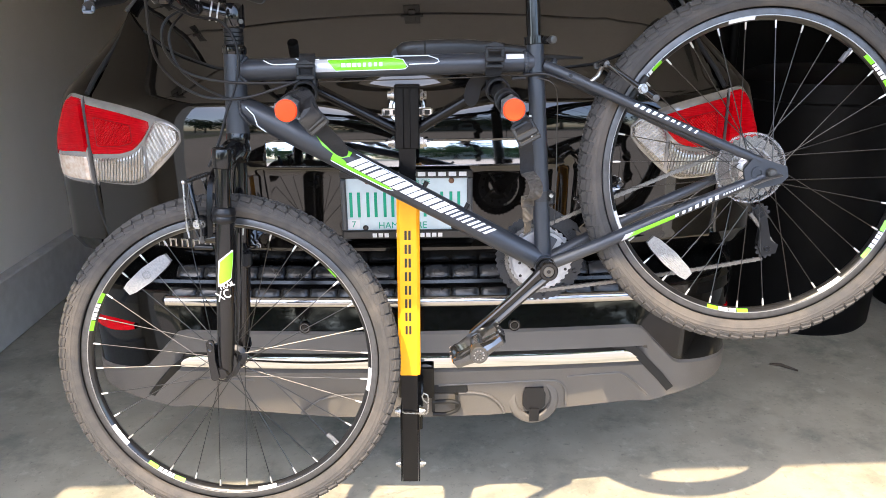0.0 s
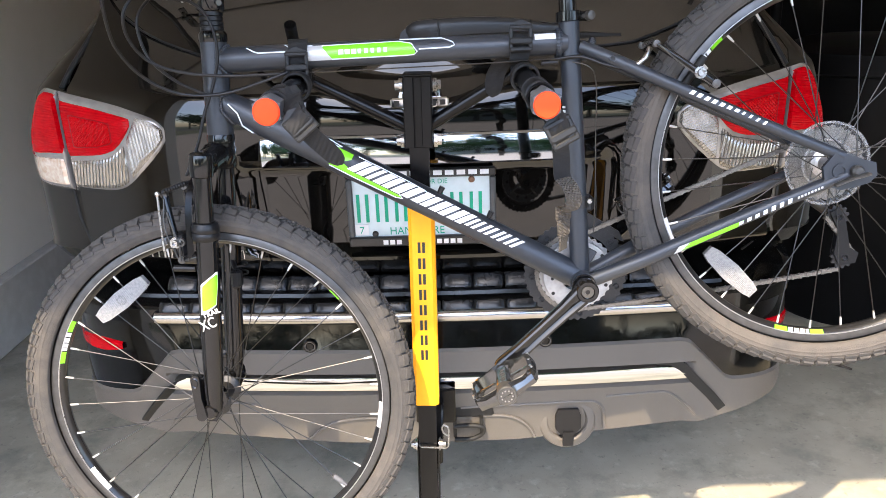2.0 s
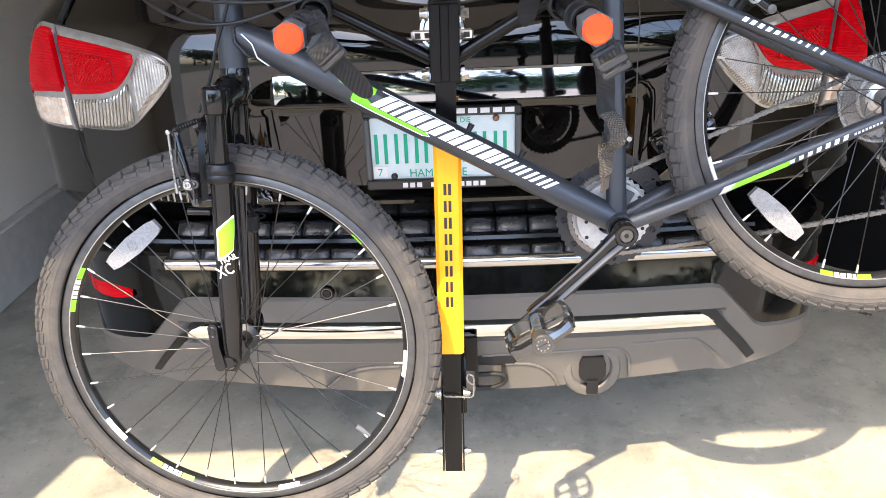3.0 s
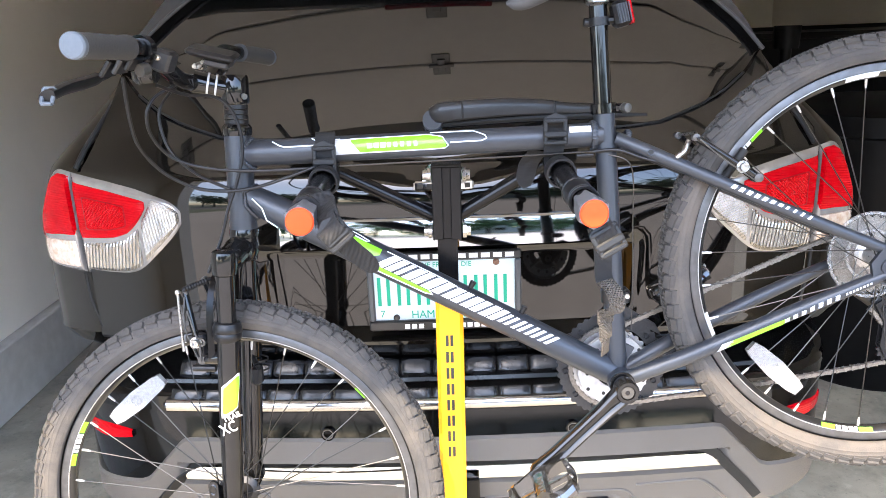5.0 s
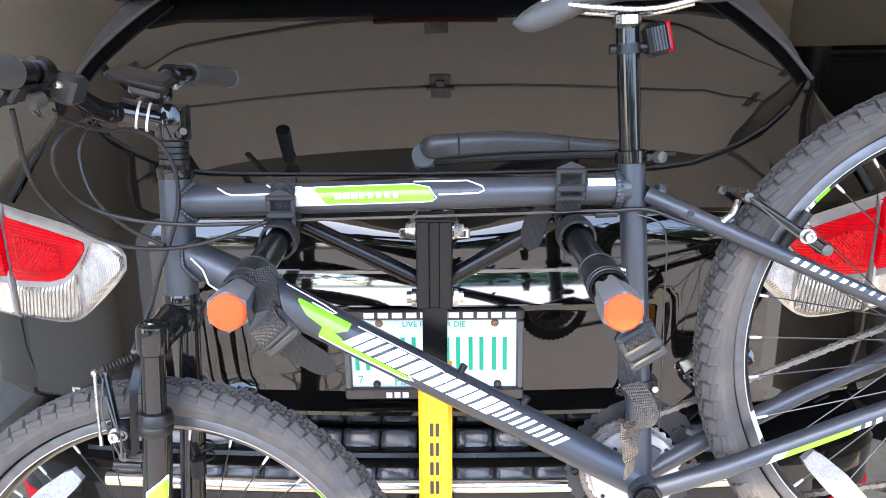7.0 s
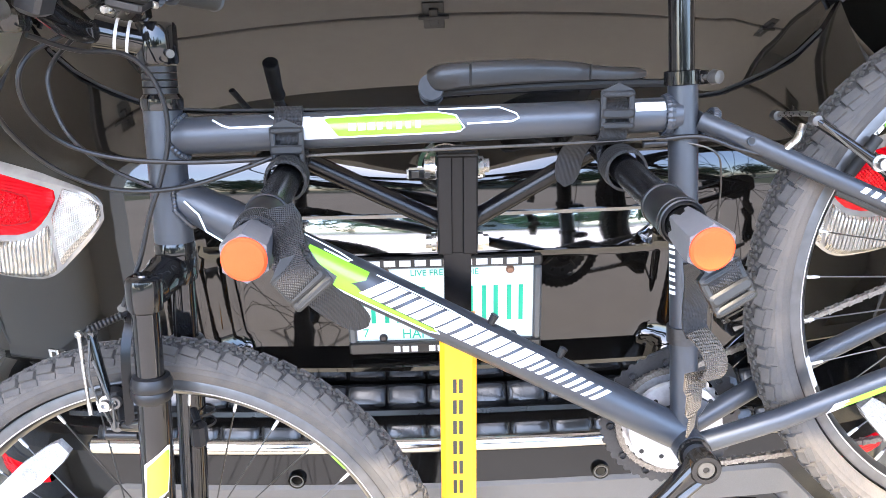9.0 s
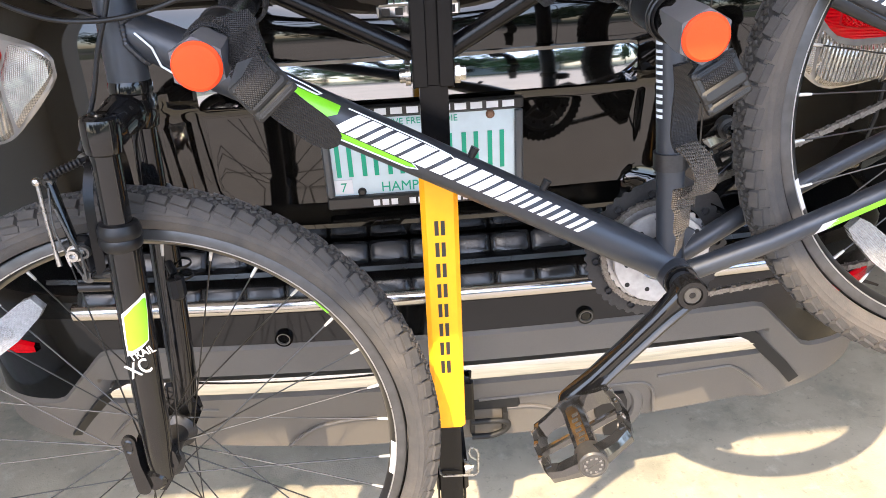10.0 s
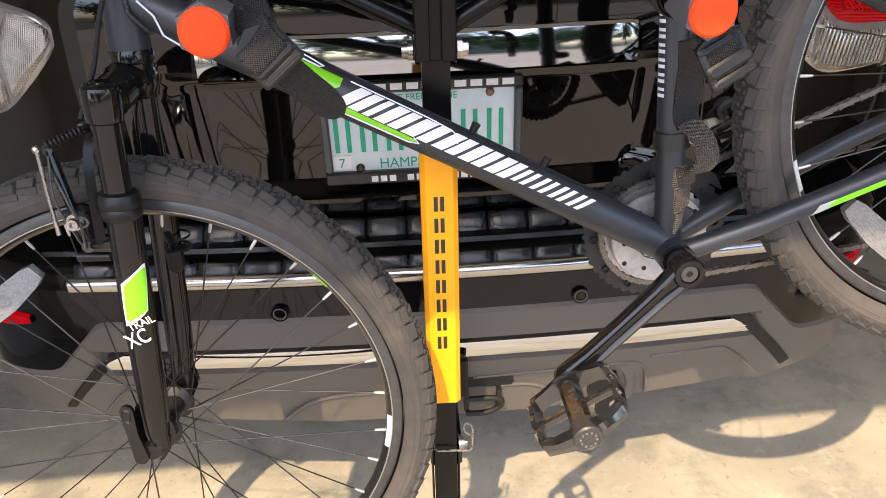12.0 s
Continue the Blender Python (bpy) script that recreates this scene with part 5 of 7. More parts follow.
# handlebar: rises from the clamp to the grips on either side
BAR = spline([(-0.4784, 1.2694, 1.5131), (-0.4727, 1.3820, 1.5079), (-0.4707, 1.4434, 1.5018), (-0.4641, 1.5150, 1.4650), (-0.4600, 1.5559, 1.4528), (-0.4595, 1.6020, 1.4517), (-0.4540, 1.6429, 1.4559), (-0.4530, 1.7197, 1.4846), (-0.4438, 1.7862, 1.4866), (-0.4182, 1.8834, 1.4743)], 6)
bar = part("handlebar", Geo().tube(BAR, 0.0118, 16), "bike_black", bike, "black riser handlebar")
for ends, lab in (([(-0.4784, 1.2632, 1.5131), (-0.4773, 1.2878, 1.5120), (-0.4738, 1.3666, 1.5084), (-0.4727, 1.3871, 1.5074)], "grey ribbed rubber grip"), ([(-0.4166, 1.8906, 1.4738), (-0.4207, 1.8752, 1.4759), (-0.4397, 1.8036, 1.4851), (-0.4427, 1.7831, 1.4866)], "grey ribbed rubber grip")):
    gp = part("grip", Geo().tube(ends, [0.0148, 0.0152, 0.0146, 0.0160], 24), "grip", bar, lab)
    for k in range(9):
        f = 0.06 + k * 0.1
        a, b = Vector(ends[1]), Vector(ends[2])
        c = a.lerp(b, f)
        g = Geo()
        g.lathe([(0.0138, -0.0016), (0.01475, -0.0008), (0.01475, 0.0008), (0.0138, 0.0016)], axis_to(b - a, c), 24)
        part("grip_ring", g, "grip", gp)
    g = Geo()
    d = (Vector(ends[0]) - Vector(ends[1])).normalized()
    g.lathe([(0.0148, -0.006), (0.0154, -0.003), (0.0150, 0.002), (0.0130, 0.0036), (0.0, 0.0044)], axis_to(d, ends[0]), 28)
    part("grip_end", g, "grip_end", gp, "pale worn grip end")
# brake levers and shifters
for s, c, d in ((-1, Vector((-0.4707, 1.4280, 1.5049)), Vector((0.004, -1, 0.03))), (1, Vector((-0.4519, 1.7350, 1.4856)), Vector((0.1, 1, -0.04)))):
    g = Geo()
    g.lathe([(0.0125, -0.009), (0.017, -0.009), (0.017, 0.009), (0.0125, 0.009)], axis_to(d, c), 20, True)
    g.box(c + Vector((-0.024, 0.0, -0.014)), (0.040, 0.024, 0.020), None, 0.005)
    lever_body = part("brake_lever_clamp", g, "bike_black", bar, "black brake lever clamp")
    g = Geo()
    if s < 0:
        g.tube(spline([c + Vector((-0.036, 0.005, -0.020)), Vector((-0.5224, 1.4280, 1.4742)), Vector((-0.5346, 1.3973, 1.4670)), Vector((-0.5449, 1.3615, 1.4629)), Vector((-0.5500, 1.3226, 1.4557))], 5), [0.0095] * 8 + [0.0125] * 13, 12, flat=0.6)
    else:
        g.tube(spline([c + Vector((-0.034, 0.0, -0.018)), c + Vector((-0.052, 0.05, -0.030)), c + Vector((-0.056, 0.12, -0.040))], 6), 0.007, 10, flat=0.7)
    lev = part("brake_lever", g, "satin_black", lever_body, "black brake lever blade")
    g = Geo()
    g.box(c + Vector((-0.008, s * -0.040, -0.018)), (0.034, 0.036, 0.030), None, 0.007)
    g.lathe([(0.0, 0.012), (0.014, 0.012), (0.018, 0.006), (0.018, -0.004), (0.0, -0.004)], axis_to((0, 0, -1), c + Vector((-0.016, s * -0.040, -0.034))), 18)
    part("shifter", g, "bike_black", bar, "gloss black shifter pod")
    for bx, by, bz in ((-0.030, s * -0.030, -0.010), (-0.030, s * -0.050, -0.016), (0.012, s * -0.022, -0.012)):
        g = Geo()
        g.lathe([(0.0, 0.003), (0.0032, 0.003), (0.0042, 0.0015), (0.0042, -0.004)], axis_to((-0.5, -1, 0.2), c + Vector((bx + 0.004, by - 0.016, bz))), 12)
        part("bolt", g, "steel", lever_body)
    g = Geo()
    g.tube([c + Vector((-0.040, s * -0.012, -0.014)), c + Vector((-0.046, s * -0.034, -0.016))], [0.0055, 0.0045], 10)
    part("barrel_adjuster", g, "steel", lever_body)
# stacked shift paddles and a clamp under the near grip
for k in range(3):
    g = Geo()
    g.box((0, 0, 0), (0.007, 0.040, 0.026 - 0.003 * k), Matrix.Translation((-0.4985 + 0.0125 * k, 1.392 + 0.006 * k, 1.4835 + 0.002 * k)) @ Matrix.Rotation(radians(38), 4, "Y"), 0.002)
    part("shift_paddle", g, "satin_black" if k != 1 else "dark_steel", bar, "black shift paddle")
g = Geo()
g.box((0, 0, 0), (0.024, 0.034, 0.030), Matrix.Translation((-0.4520, 1.452, 1.4880)) @ Matrix.Rotation(radians(24), 4, "Y"), 0.004)
part("clamp_block", g, "dark_steel", bar, "scuffed dark clamp block")
g = Geo()
g.tube([(-0.4690, 1.405, 1.4780), (-0.4640, 1.418, 1.4800)], 0.0085, 14)
part("cable_ferrule", g, "derail", bar, "grey cable ferrule")
g = Geo()
for a, b in (((-0.007, -0.010), (0.007, -0.010)), ((0.007, -0.010), (0.007, 0.010)), ((0.007, 0.010), (-0.007, 0.010)), ((-0.007, 0.010), (-0.007, -0.010))):
    tm = axis_to((-0.10, -0.8, 0.5), (-0.5490, 1.3246, 1.4563))
    g.tube([tm @ Vector((a[0], a[1], 0)), tm @ Vector((b[0], b[1], 0))], 0.0026, 8)
part("lever_tip", g, "grip_end", bar, "pale worn lever tip")
# computer on the stem
g = Geo()
mt = Matrix.Translation((-0.4155, 1.5457, 1.4930)) @ Matrix.Rotation(radians(14), 4, "Y") @ Matrix.Rotation(radians(8), 4, "X")
g.box((0, 0, 0), (0.070, 0.046, 0.011), mt, 0.004)
comp = part("bike_computer", g, "satin_black", bar, "small black cycle computer")
g = Geo()
g.box((0.010, 0, -0.011), (0.036, 0.034, 0.012), mt, 0.003)
part("computer_mount", g, "dark_steel", comp)
for k in (0, 1):
    g = Geo()
    g.lathe([(0.0168, -0.0015), (0.0180, -0.0015), (0.0180, 0.0015), (0.0168, 0.0015)], axis_to(clamp_c - stem_top, stem_top.lerp(clamp_c, 0.45 + 0.2 * k)), 20, True)
    part("cable_tie", g, "grey_vinyl", stem, "pale cable tie")

# cables
CABLES = [
    [(-0.4990, 1.4229, 1.4702), (-0.5072, 1.4434, 1.4109), (-0.5123, 1.4741, 1.3689), (-0.4949, 1.5048, 1.3270), (-0.4581, 1.5252, 1.2993), (-0.4151, 1.5355, 1.2911), (-0.3701, 1.5375, 1.2952), (-0.3220, 1.5406, 1.3085), (-0.2831, 1.5457, 1.3208)],
    [(-0.4683, 1.5252, 1.4518), (-0.4929, 1.5048, 1.4365), (-0.5041, 1.4945, 1.4139), (-0.5052, 1.5048, 1.3802), (-0.4878, 1.5252, 1.3464), (-0.4438, 1.5375, 1.3270), (-0.3742, 1.5436, 1.3188), (-0.2841, 1.5477, 1.3188)],
    [(-0.5052, 1.6480, 1.4498), (-0.5246, 1.6071, 1.4170), (-0.5277, 1.5969, 1.3873), (-0.5113, 1.5866, 1.3444), (-0.4673, 1.5662, 1.3116), (-0.4171, 1.5559, 1.2891)],
    [(-0.4724, 1.4638, 1.4559), (-0.4489, 1.5048, 1.4385), (-0.4202, 1.5355, 1.4324), (-0.4008, 1.5457, 1.4139), (-0.3895, 1.5477, 1.3822), (-0.3895, 1.5457, 1.3433), (-0.4018, 1.5406, 1.3014), (-0.4171, 1.5334, 1.2635), (-0.4315, 1.5252, 1.2175), (-0.4540, 1.5150, 1.1683)],
]
for pts in CABLES:
    g = Geo()
    g.tube(spline(pts, 8), 0.0026, 10)
    part("cable", g, "satin_black", bike, "thin black cable housing")
for y, dz in ((-0.006, -0.0235), (0.006, -0.0235)):
    g = Geo()
    g.tube([P(-0.4466, 0.3807 + dz, -0.012 + y), P(-0.1628, 0.3861 + dz, -0.012 + y), P(-0.0331, 0.3877 + dz + 0.002, -0.012 + y)], 0.0011, 6)
    part("inner_cable", g, "spoke_steel", bike, "bare steel brake cable")
for x in (-0.455, -0.055):
    g = Geo()
    g.tube([P(x - 0.012, 0.360, -0.012), P(x + 0.014, 0.361, -0.012)], 0.0042, 12)
    part("cable_stop", g, "satin_black", bike)
g = Geo()
g.tube(spline([P(-0.0528, 0.3646, -0.014), P(-0.0082, 0.3678, -0.026), P(0.0315, 0.3540, -0.034), P(0.0641, 0.3482, -0.04), P(0.0876, 0.3604, -0.038), P(0.0972, 0.3764, -0.032)], 8), 0.0026, 10)
part("cable", g, "satin_black", bike, "thin black cable housing")
g = Geo()
g.tube([P(0.0758, 0.3523, -0.040), P(0.0895, 0.3624, -0.038), P(0.0982, 0.3774, -0.031)], 0.0042, 12)
part("noodle", g, "steel", bike, "bright brake noodle")
g = Geo()
g.tube(spline([P(-0.0329, 0.3637, -0.010), P(0.0068, 0.3519, -0.024), P(0.0189, 0.3220, -0.018), P(0.0201, 0.2518, -0.012), P(0.0208, 0.1716, -0.012), P(0.0191, 0.0810, -0.012)], 8), 0.0010, 8)
part("inner_cable", g, "spoke_steel", bike, "bare bright gear cable")

# seat post, clamp, saddle and rear lamp
SP = (-0.0330, 0.6014)
post = bike_tube("seat_post", [(-0.0235, 0.4218), (-0.0319, 0.5864)], 0.0136, "bike_black", "gloss black seat post", 22)
sd = BM.to_3x3() @ Vector((-0.008, 0, 0.17)).normalized()
g = Geo()
g.lathe([(0.0165, -0.008), (0.0195, -0.007), (0.0195, 0.007), (0.0165, 0.008)], axis_to(sd, P(-0.0231, 0.4298)), 26, True)
g.box(P(0.0002, 0.4298), (0.018, 0.014, 0.014), None, 0.003)
clampo = part("seat_clamp", g, "bike_black", bike, "black seat clamp")
g = Geo()
g.lathe([(0.0, 0.010), (0.007, 0.009), (0.008, 0.0), (0.0055, -0.004), (0.0, -0.004)], axis_to((0.5, -1, 0.1), P(0.0061, 0.4298, -0.012)), 18)
g.tube([P(-0.0018, 0.4298, -0.004), P(0.0061, 0.4298, -0.012)], 0.0035, 10)
part("clamp_bolt", g, "derail", clampo)
g = Geo()
g.box((SP[0], 0, 0.590), (0.030, 0.036, 0.022), BM, 0.006)
part("saddle_clamp", g, "steel", post, "bright saddle clamp")
g = Geo()
rows = []
for i in range(25):
    t = i / 24
    x = -0.168 + 0.27 * t
    nose = math.sqrt(max(0.02, 1 - max(0.0, 1 - t / 0.14) ** 2))
    wd = (0.021 + 0.055 * smoothstep(0.35, 0.95, t)) * nose
    zb = 0.574 + 0.034 * smoothstep(0.0, 0.5, t) + 0.010 * t + 0.016 * (1 - nose)
    ht = (0.034 * math.sin(math.pi * min(1, 0.12 + t)) ** 0.4 + 0.006) * nose
    rows.append([P(x, zb + ht * 0.5 * (1 - math.cos(a)) - (0.008 if 1.2 < a < 5.1 else 0) * 0, wd * math.sin(a)) for a in [k * 2 * math.pi / 20 for k in range(20)]])
g.grid(rows, True)
o = len(g.v)
g.f += [tuple(range(20)), tuple(range(o - 20, o))]
g.m += [0, 0]
saddle = part("saddle", g, "saddle", bike, "grey-black padded saddle")
g = Geo()
for y in (-0.022, 0.022):
    g.tube(spline([P(-0.1344, 0.6138, y * 0.5), P(-0.0746, 0.6035, y), P(-0.0053, 0.6012, y), P(0.0537, 0.6129, y * 1.3)], 5), 0.0035, 10)
part("saddle_rail", g, "steel", saddle, "pale steel saddle rails")
g = Geo()
g.lathe([(0.0142, -0.006), (0.0165, -0.006), (0.0165, 0.006), (0.0142, 0.006)], axis_to(sd, P(-0.0301, 0.5575)), 22, True)
g.tube([P(-0.0524, 0.5576), P(-0.0346, 0.5575)], 0.0065, 14)
g.box((-0.0148, -0.003, 0.5595), (0.020, 0.016, 0.010), BM, 0.003)
lampm = part("rear_lamp_mount", g, "satin_black", bike, "grey plastic lamp mount")
g = Geo()
mt = BM @ Matrix.Translation((0.0009, -0.004, 0.5674)) @ Matrix.Rotation(radians(-12), 4, "Y")
g.box((0, 0, 0), (0.024, 0.034, 0.038), mt, 0.005)
rl = part("rear_lamp", g, "satin_black", lampm, "black rear lamp with red lens")
for k in range(5):
    g = Geo()
    g.box((-0.004 + k * 0.0038, -0.0175, 0), (0.0016, 0.002, 0.028), mt, 0.0)
    part("lamp_fin", g, "dark_steel", rl)
g = Geo()
g.box((0.0135, 0, 0), (0.005, 0.031, 0.036), mt, 0.002)
part("lamp_lens", g, "red_lens", rl, "red lamp lens")


# ---------- wheels ----------
def ring_pts(m, r, y, a):
    return m @ Vector((r * math.cos(a), y, r * math.sin(a)))


def make_wheel(name, hub, turn, tilt, drive, label, valve):
    m = BM @ Matrix.Translation((hub[0], 0, hub[1])) @ tilt @ Matrix.Rotation(turn, 4, "Y") @ Matrix.Diagonal((1.05, 1, 1.05, 1))
    ax = m @ Matrix.Rotation(radians(90), 4, "X")
    g = Geo()
    g.mi = 0
    g.lathe([(0.2655, 0.0), (0.267, 0.0060), (0.2725, 0.0112), (0.2735, 0.0118), (0.2855, 0.0122), (0.2870, 0.0112), (0.2875, 0.009),
             (0.2875, -0.009), (0.2870, -0.0112), (0.2855, -0.0122), (0.2735, -0.0118), (0.2725, -0.0112), (0.267, -0.0060)], ax, 120, True)
    wheel = part(name, g, "rim_black", bike, label)
    for s in (-1, 1):
        g = Geo()
        g.lathe([(0.2742, s * 0.0119), (0.2750, s * 0.0127), (0.2848, s * 0.0128), (0.2860, s * 0.0121)], ax, 120)
        part("brake_track", g, "rim_side", wheel, "worn grey brake track")
        g = Geo()
        g.lathe([(0.2728, s * 0.0112), (0.2734, s * 0.0127), (0.2744, s * 0.0127), (0.2748, s * 0.0116)], ax, 120)
        part("track_edge", g, "alloy", wheel, "thin bright rim edge")
    # tyre casing
    g = Geo()
    prof = []
    for k in range(65):
        a = radians(-128 + 4 * k)
        e = 0.0007 if abs(k - 32) in (20, 24) else 0.0
        prof.append((0.3035 + (0.0232 + e) * math.cos(a), (0.0245 + e) * math.sin(a)))
    g.lathe(prof, ax, 140)
    for s in (-1, 1):
        g.lathe([(0.2885, s * 0.0125), (0.2890, s * 0.0165), (0.2905, s * 0.0185), (0.2925, s * 0.0195)], ax, 140)
    tyre = part("tyre", g, "tyre", wheel, "dusty black knobbly tyre")
    # band under the blocks, coloured dark for the shade in their gaps
    g = Geo()
    g.lathe([(0.3035 + 0.0237 * math.cos(radians(-48 + 6 * k)), 0.0250 * math.sin(radians(-48 + 6 * k))) for k in range(17)], ax, 140)
    part("tread_ground", g, "tread_base", tyre)
    g = Geo()
    for n, lat, wid, length, sk, da, h in ((132, 0.0, 0.0050, 0.0066, 0.6, 0.0, 0.0026), (132, 0.0052, 0.0048, 0.0064, -0.6, 0.5, 0.0028), (132, -0.0052, 0.0048, 0.0064, 0.6, 0.5, 0.0028),
                                           (132, 0.0104, 0.0048, 0.0064, 0.6, 0.0, 0.0030), (132, -0.0104, 0.0048, 0.0064, -0.6, 0.0, 0.0030), (88, 0.0166, 0.0100, 0.0196, 0.20, 0.0, 0.0044), (88, -0.0166, 0.0100, 0.0196, -0.20, 0.5, 0.0044),
                                           (88, 0.0218, 0.0070, 0.0200, 0.20, 0.0, 0.0012), (88, -0.0218, 0.0070, 0.0200, -0.20, 0.5, 0.0012)):
        for i in range(n):
            a = 2 * math.pi * i / n
            b = math.asin(max(-1, min(1, lat / 0.0246)))
            r = 0.3035 + 0.0232 * math.cos(b)
            th = a + da * 2 * math.pi / n
            mt = m @ Matrix.Rotation(-th, 4, "Y") @ Matrix.Translation((r, lat, 0)) @ Matrix.Rotation(b, 4, "Z") @ Matrix.Rotation(sk, 4, "X")
            hx, hy, hz = h, wid / 2, length / 2
            kt = 0.8 if n > 100 else 0.95
            vs = [mt @ Vector(p) for p in ((-0.001, -hy, -hz), (-0.001, hy, -hz), (-0.001, hy, hz), (-0.001, -hy, hz), (hx, -hy * kt, -hz * kt), (hx, hy * kt, -hz * kt), (hx, hy * kt, hz * kt), (hx, -hy * kt, hz * kt))]
            g.add(vs, [(4, 5, 6, 7), (0, 1, 5, 4), (1, 2, 6, 5), (2, 3, 7, 6), (3, 0, 4, 7)])
    tr = part("tread", g, "tread", tyre, "worn square tread blocks", 20)
    tr["kind"] = "stuff"
    # hub
    half = 0.050 if not drive else 0.060
    g = Geo()
    g.lathe([(0.0, -half), (0.008, -half), (0.011, -half + 0.012), (0.022, -0.034), (0.0235, -0.032), (0.0235, -0.029), (0.014, -0.024), (0.0125, 0.0), (0.014, 0.024), (0.0235, 0.029), (0.0235, 0.032), (0.022, 0.034), (0.011, half - 0.012), (0.008, half), (0.0, half)], ax, 30)
    part("hub", g, "dark_steel" if not drive else "alloy", wheel, "dull alloy hub")
    # spokes
    pair = {}
    for side in (-1, 1):
        for way in (-1, 1):
            off = way * radians(58)
            p_hub = Vector((0.0205 * math.cos(off), side * 0.0305 + way * 0.002, 0.0205 * math.sin(off)))
            p_rim = Vector((0.2665, side * 0.002, 0.0))
            g = Geo()
            q = p_rim.lerp(p_hub, 0.055)
            g.mi = 0
            g.tube([p_hub, q], 0.0009, 6)
            g.mi = 1
            g.tube([q, q.lerp(p_rim, 0.35), p_rim], [0.0014, 0.0019, 0.0020], 8)
            pair[side, way] = mesh_of("spoke", g, ["spoke_steel", "nipple"])
    for i in range(32):
        side = -1 if i % 2 else 1
        way = -1 if (i // 2) % 2 else 1
        ob = new("spoke", pair[side, way])
        ob.parent = wheel
        ob.matrix_basis = m @ Matrix.Rotation(-2 * math.pi * (i + 0.5) / 32, 4, "Y")
    # valve
    g = Geo()
    a = valve
    c = Matrix.Rotation(-a, 4, "Y")
    g.tube([m @ c @ Vector((0.270, 0, 0)), m @ c @ Vector((0.245, 0, 0))], 0.0030, 10)
    g.tube([m @ c @ Vector((0.257, 0, 0)), m @ c @ Vector((0.238, 0, 0))], 0.0048, 12)
    part("valve", g, "cap_grey", wheel, "valve with grey cap")
    return m, wheel


def rim_decal(m, wheel, a0, a1, material, r0=0.2672, r1=0.2735):
    g = Geo()
    n = max(3, int(abs(a1 - a0) / radians(1.5)))
    g.grid([[ring_pts(m, r, -(0.0071 + (r - 0.2672) / 0.0063 * 0.0053), -(a0 + (a1 - a0) * k / n)) for r in (r0, (r0 + r1) / 2, r1)] for k in range(n + 1)])
    part("rim_decal", g, material, wheel)


STEER = Matrix.Rotation(radians(0.0), 4, "Z")
fm, fwheel = make_wheel("front_wheel", FH, radians(3), STEER, False, "black front rim with lime and white decals", radians(-38))
rm, rwheel = make_wheel("rear_wheel", RH, radians(-2), Matrix.Identity(4), True, "black rear rim with lime and white decals", radians(52))


def band(m, wheel, centre, turn):
    """Lime, white blocks, lime: angles in degrees counted anticlockwise from the right."""
    c = centre - turn
    for d0, d1, mt in ((-8.5, -4, "green"), (-3.6, -2.0, "white_vinyl"), (-1.5, 0.2, "white_vinyl"), (0.7, 2.2, "white_vinyl"), (2.6, 3.6, "white_vinyl"), (4, 8.5, "green")):
        rim_decal(m, wheel, -radians(c + d0), -radians(c + d1), mt, 0.2672, 0.2735)


rim_decal(fm, fwheel, -radians(41.5), -radians(46.0), "green", 0.2672, 0.2705)
for c in (157, 238):
    band(fm, fwheel, c, -3)
for c in (262, 142, 330, 40):
    band(rm, rwheel, c, 2)
for c, w in ((213, 5), (352, 5), (282, 4)):
    rim_decal(fm, fwheel, -radians(c - w + 3), -radians(c + w + 3), "white_vinyl", 0.2672, 0.2735)
for c, w in ((305, 5), (100, 5), (200, 4)):
    rim_decal(rm, rwheel, -radians(c - w - 2), -radians(c + w - 2), "white_vinyl", 0.2672, 0.2735)


def spoke_reflector(m, wheel, ang, r, lean, turn):
    """A white reflector clipped across the spokes."""
    a = radians(ang - turn)
    mt = m @ Matrix.Rotation(-a, 4, "Y") @ Matrix.Translation((r, -0.017, 0)) @ Matrix.Rotation(radians(lean), 4, "Y") @ Matrix.Rotation(radians(90), 4, "X")
    g = Geo()
    L, wd = 0.052, 0.0155
    g.prism([(-L, -wd * 0.55), (-L * 0.75, -wd * 0.8), (0, -wd), (L * 0.75, -wd * 0.8), (L, -wd * 0.55), (L, wd * 0.55), (L * 0.75, wd * 0.8), (0, wd), (-L * 0.75, wd * 0.8), (-L, wd * 0.55)], -0.005, 0.006, mt)
    rf = part("reflector", g, "reflector", wheel, "white spoke reflector")
    g = Geo()
    g.lathe([(0.0085, 0.006), (0.009, 0.0068), (0.0, 0.0072)], mt, 24)
    g.lathe([(0.0055, 0.0072), (0.006, 0.0082), (0.0075, 0.0082), (0.008, 0.0072)], mt, 20)
    part("reflector_clip", g, "protector", rf)


# front quick release on the near side
g = Geo()
qa = BM @ Matrix.Translation((FH[0], -0.062, FH[1])) @ Matrix.Rotation(radians(90), 4, "X")
g.lathe([(0.0, 0.012), (0.010, 0.012), (0.013, 0.008), (0.013, -0.002), (0.0, -0.002)], qa, 22)
lever_edge = [(-0.017 + 0.0078 * math.cos(radians(18 * k)), 0.062 + 0.0085 * math.sin(radians(18 * k))) for k in range(11)]
lever_edge += [(-0.017 - 0.0055 + 0.0016 * k / 2, 0.030 - 0.012 * k) for k in range(3)]
lever_edge += [(-0.012 + 0.0085 * math.cos(radians(200 + 20 * k)), -0.004 + 0.0085 * math.sin(radians(200 + 20 * k))) for k in range(9)]
lever_edge += [(-0.0095, 0.030)]
g.prism(lever_edge, 0.0105, 0.0160, qa)
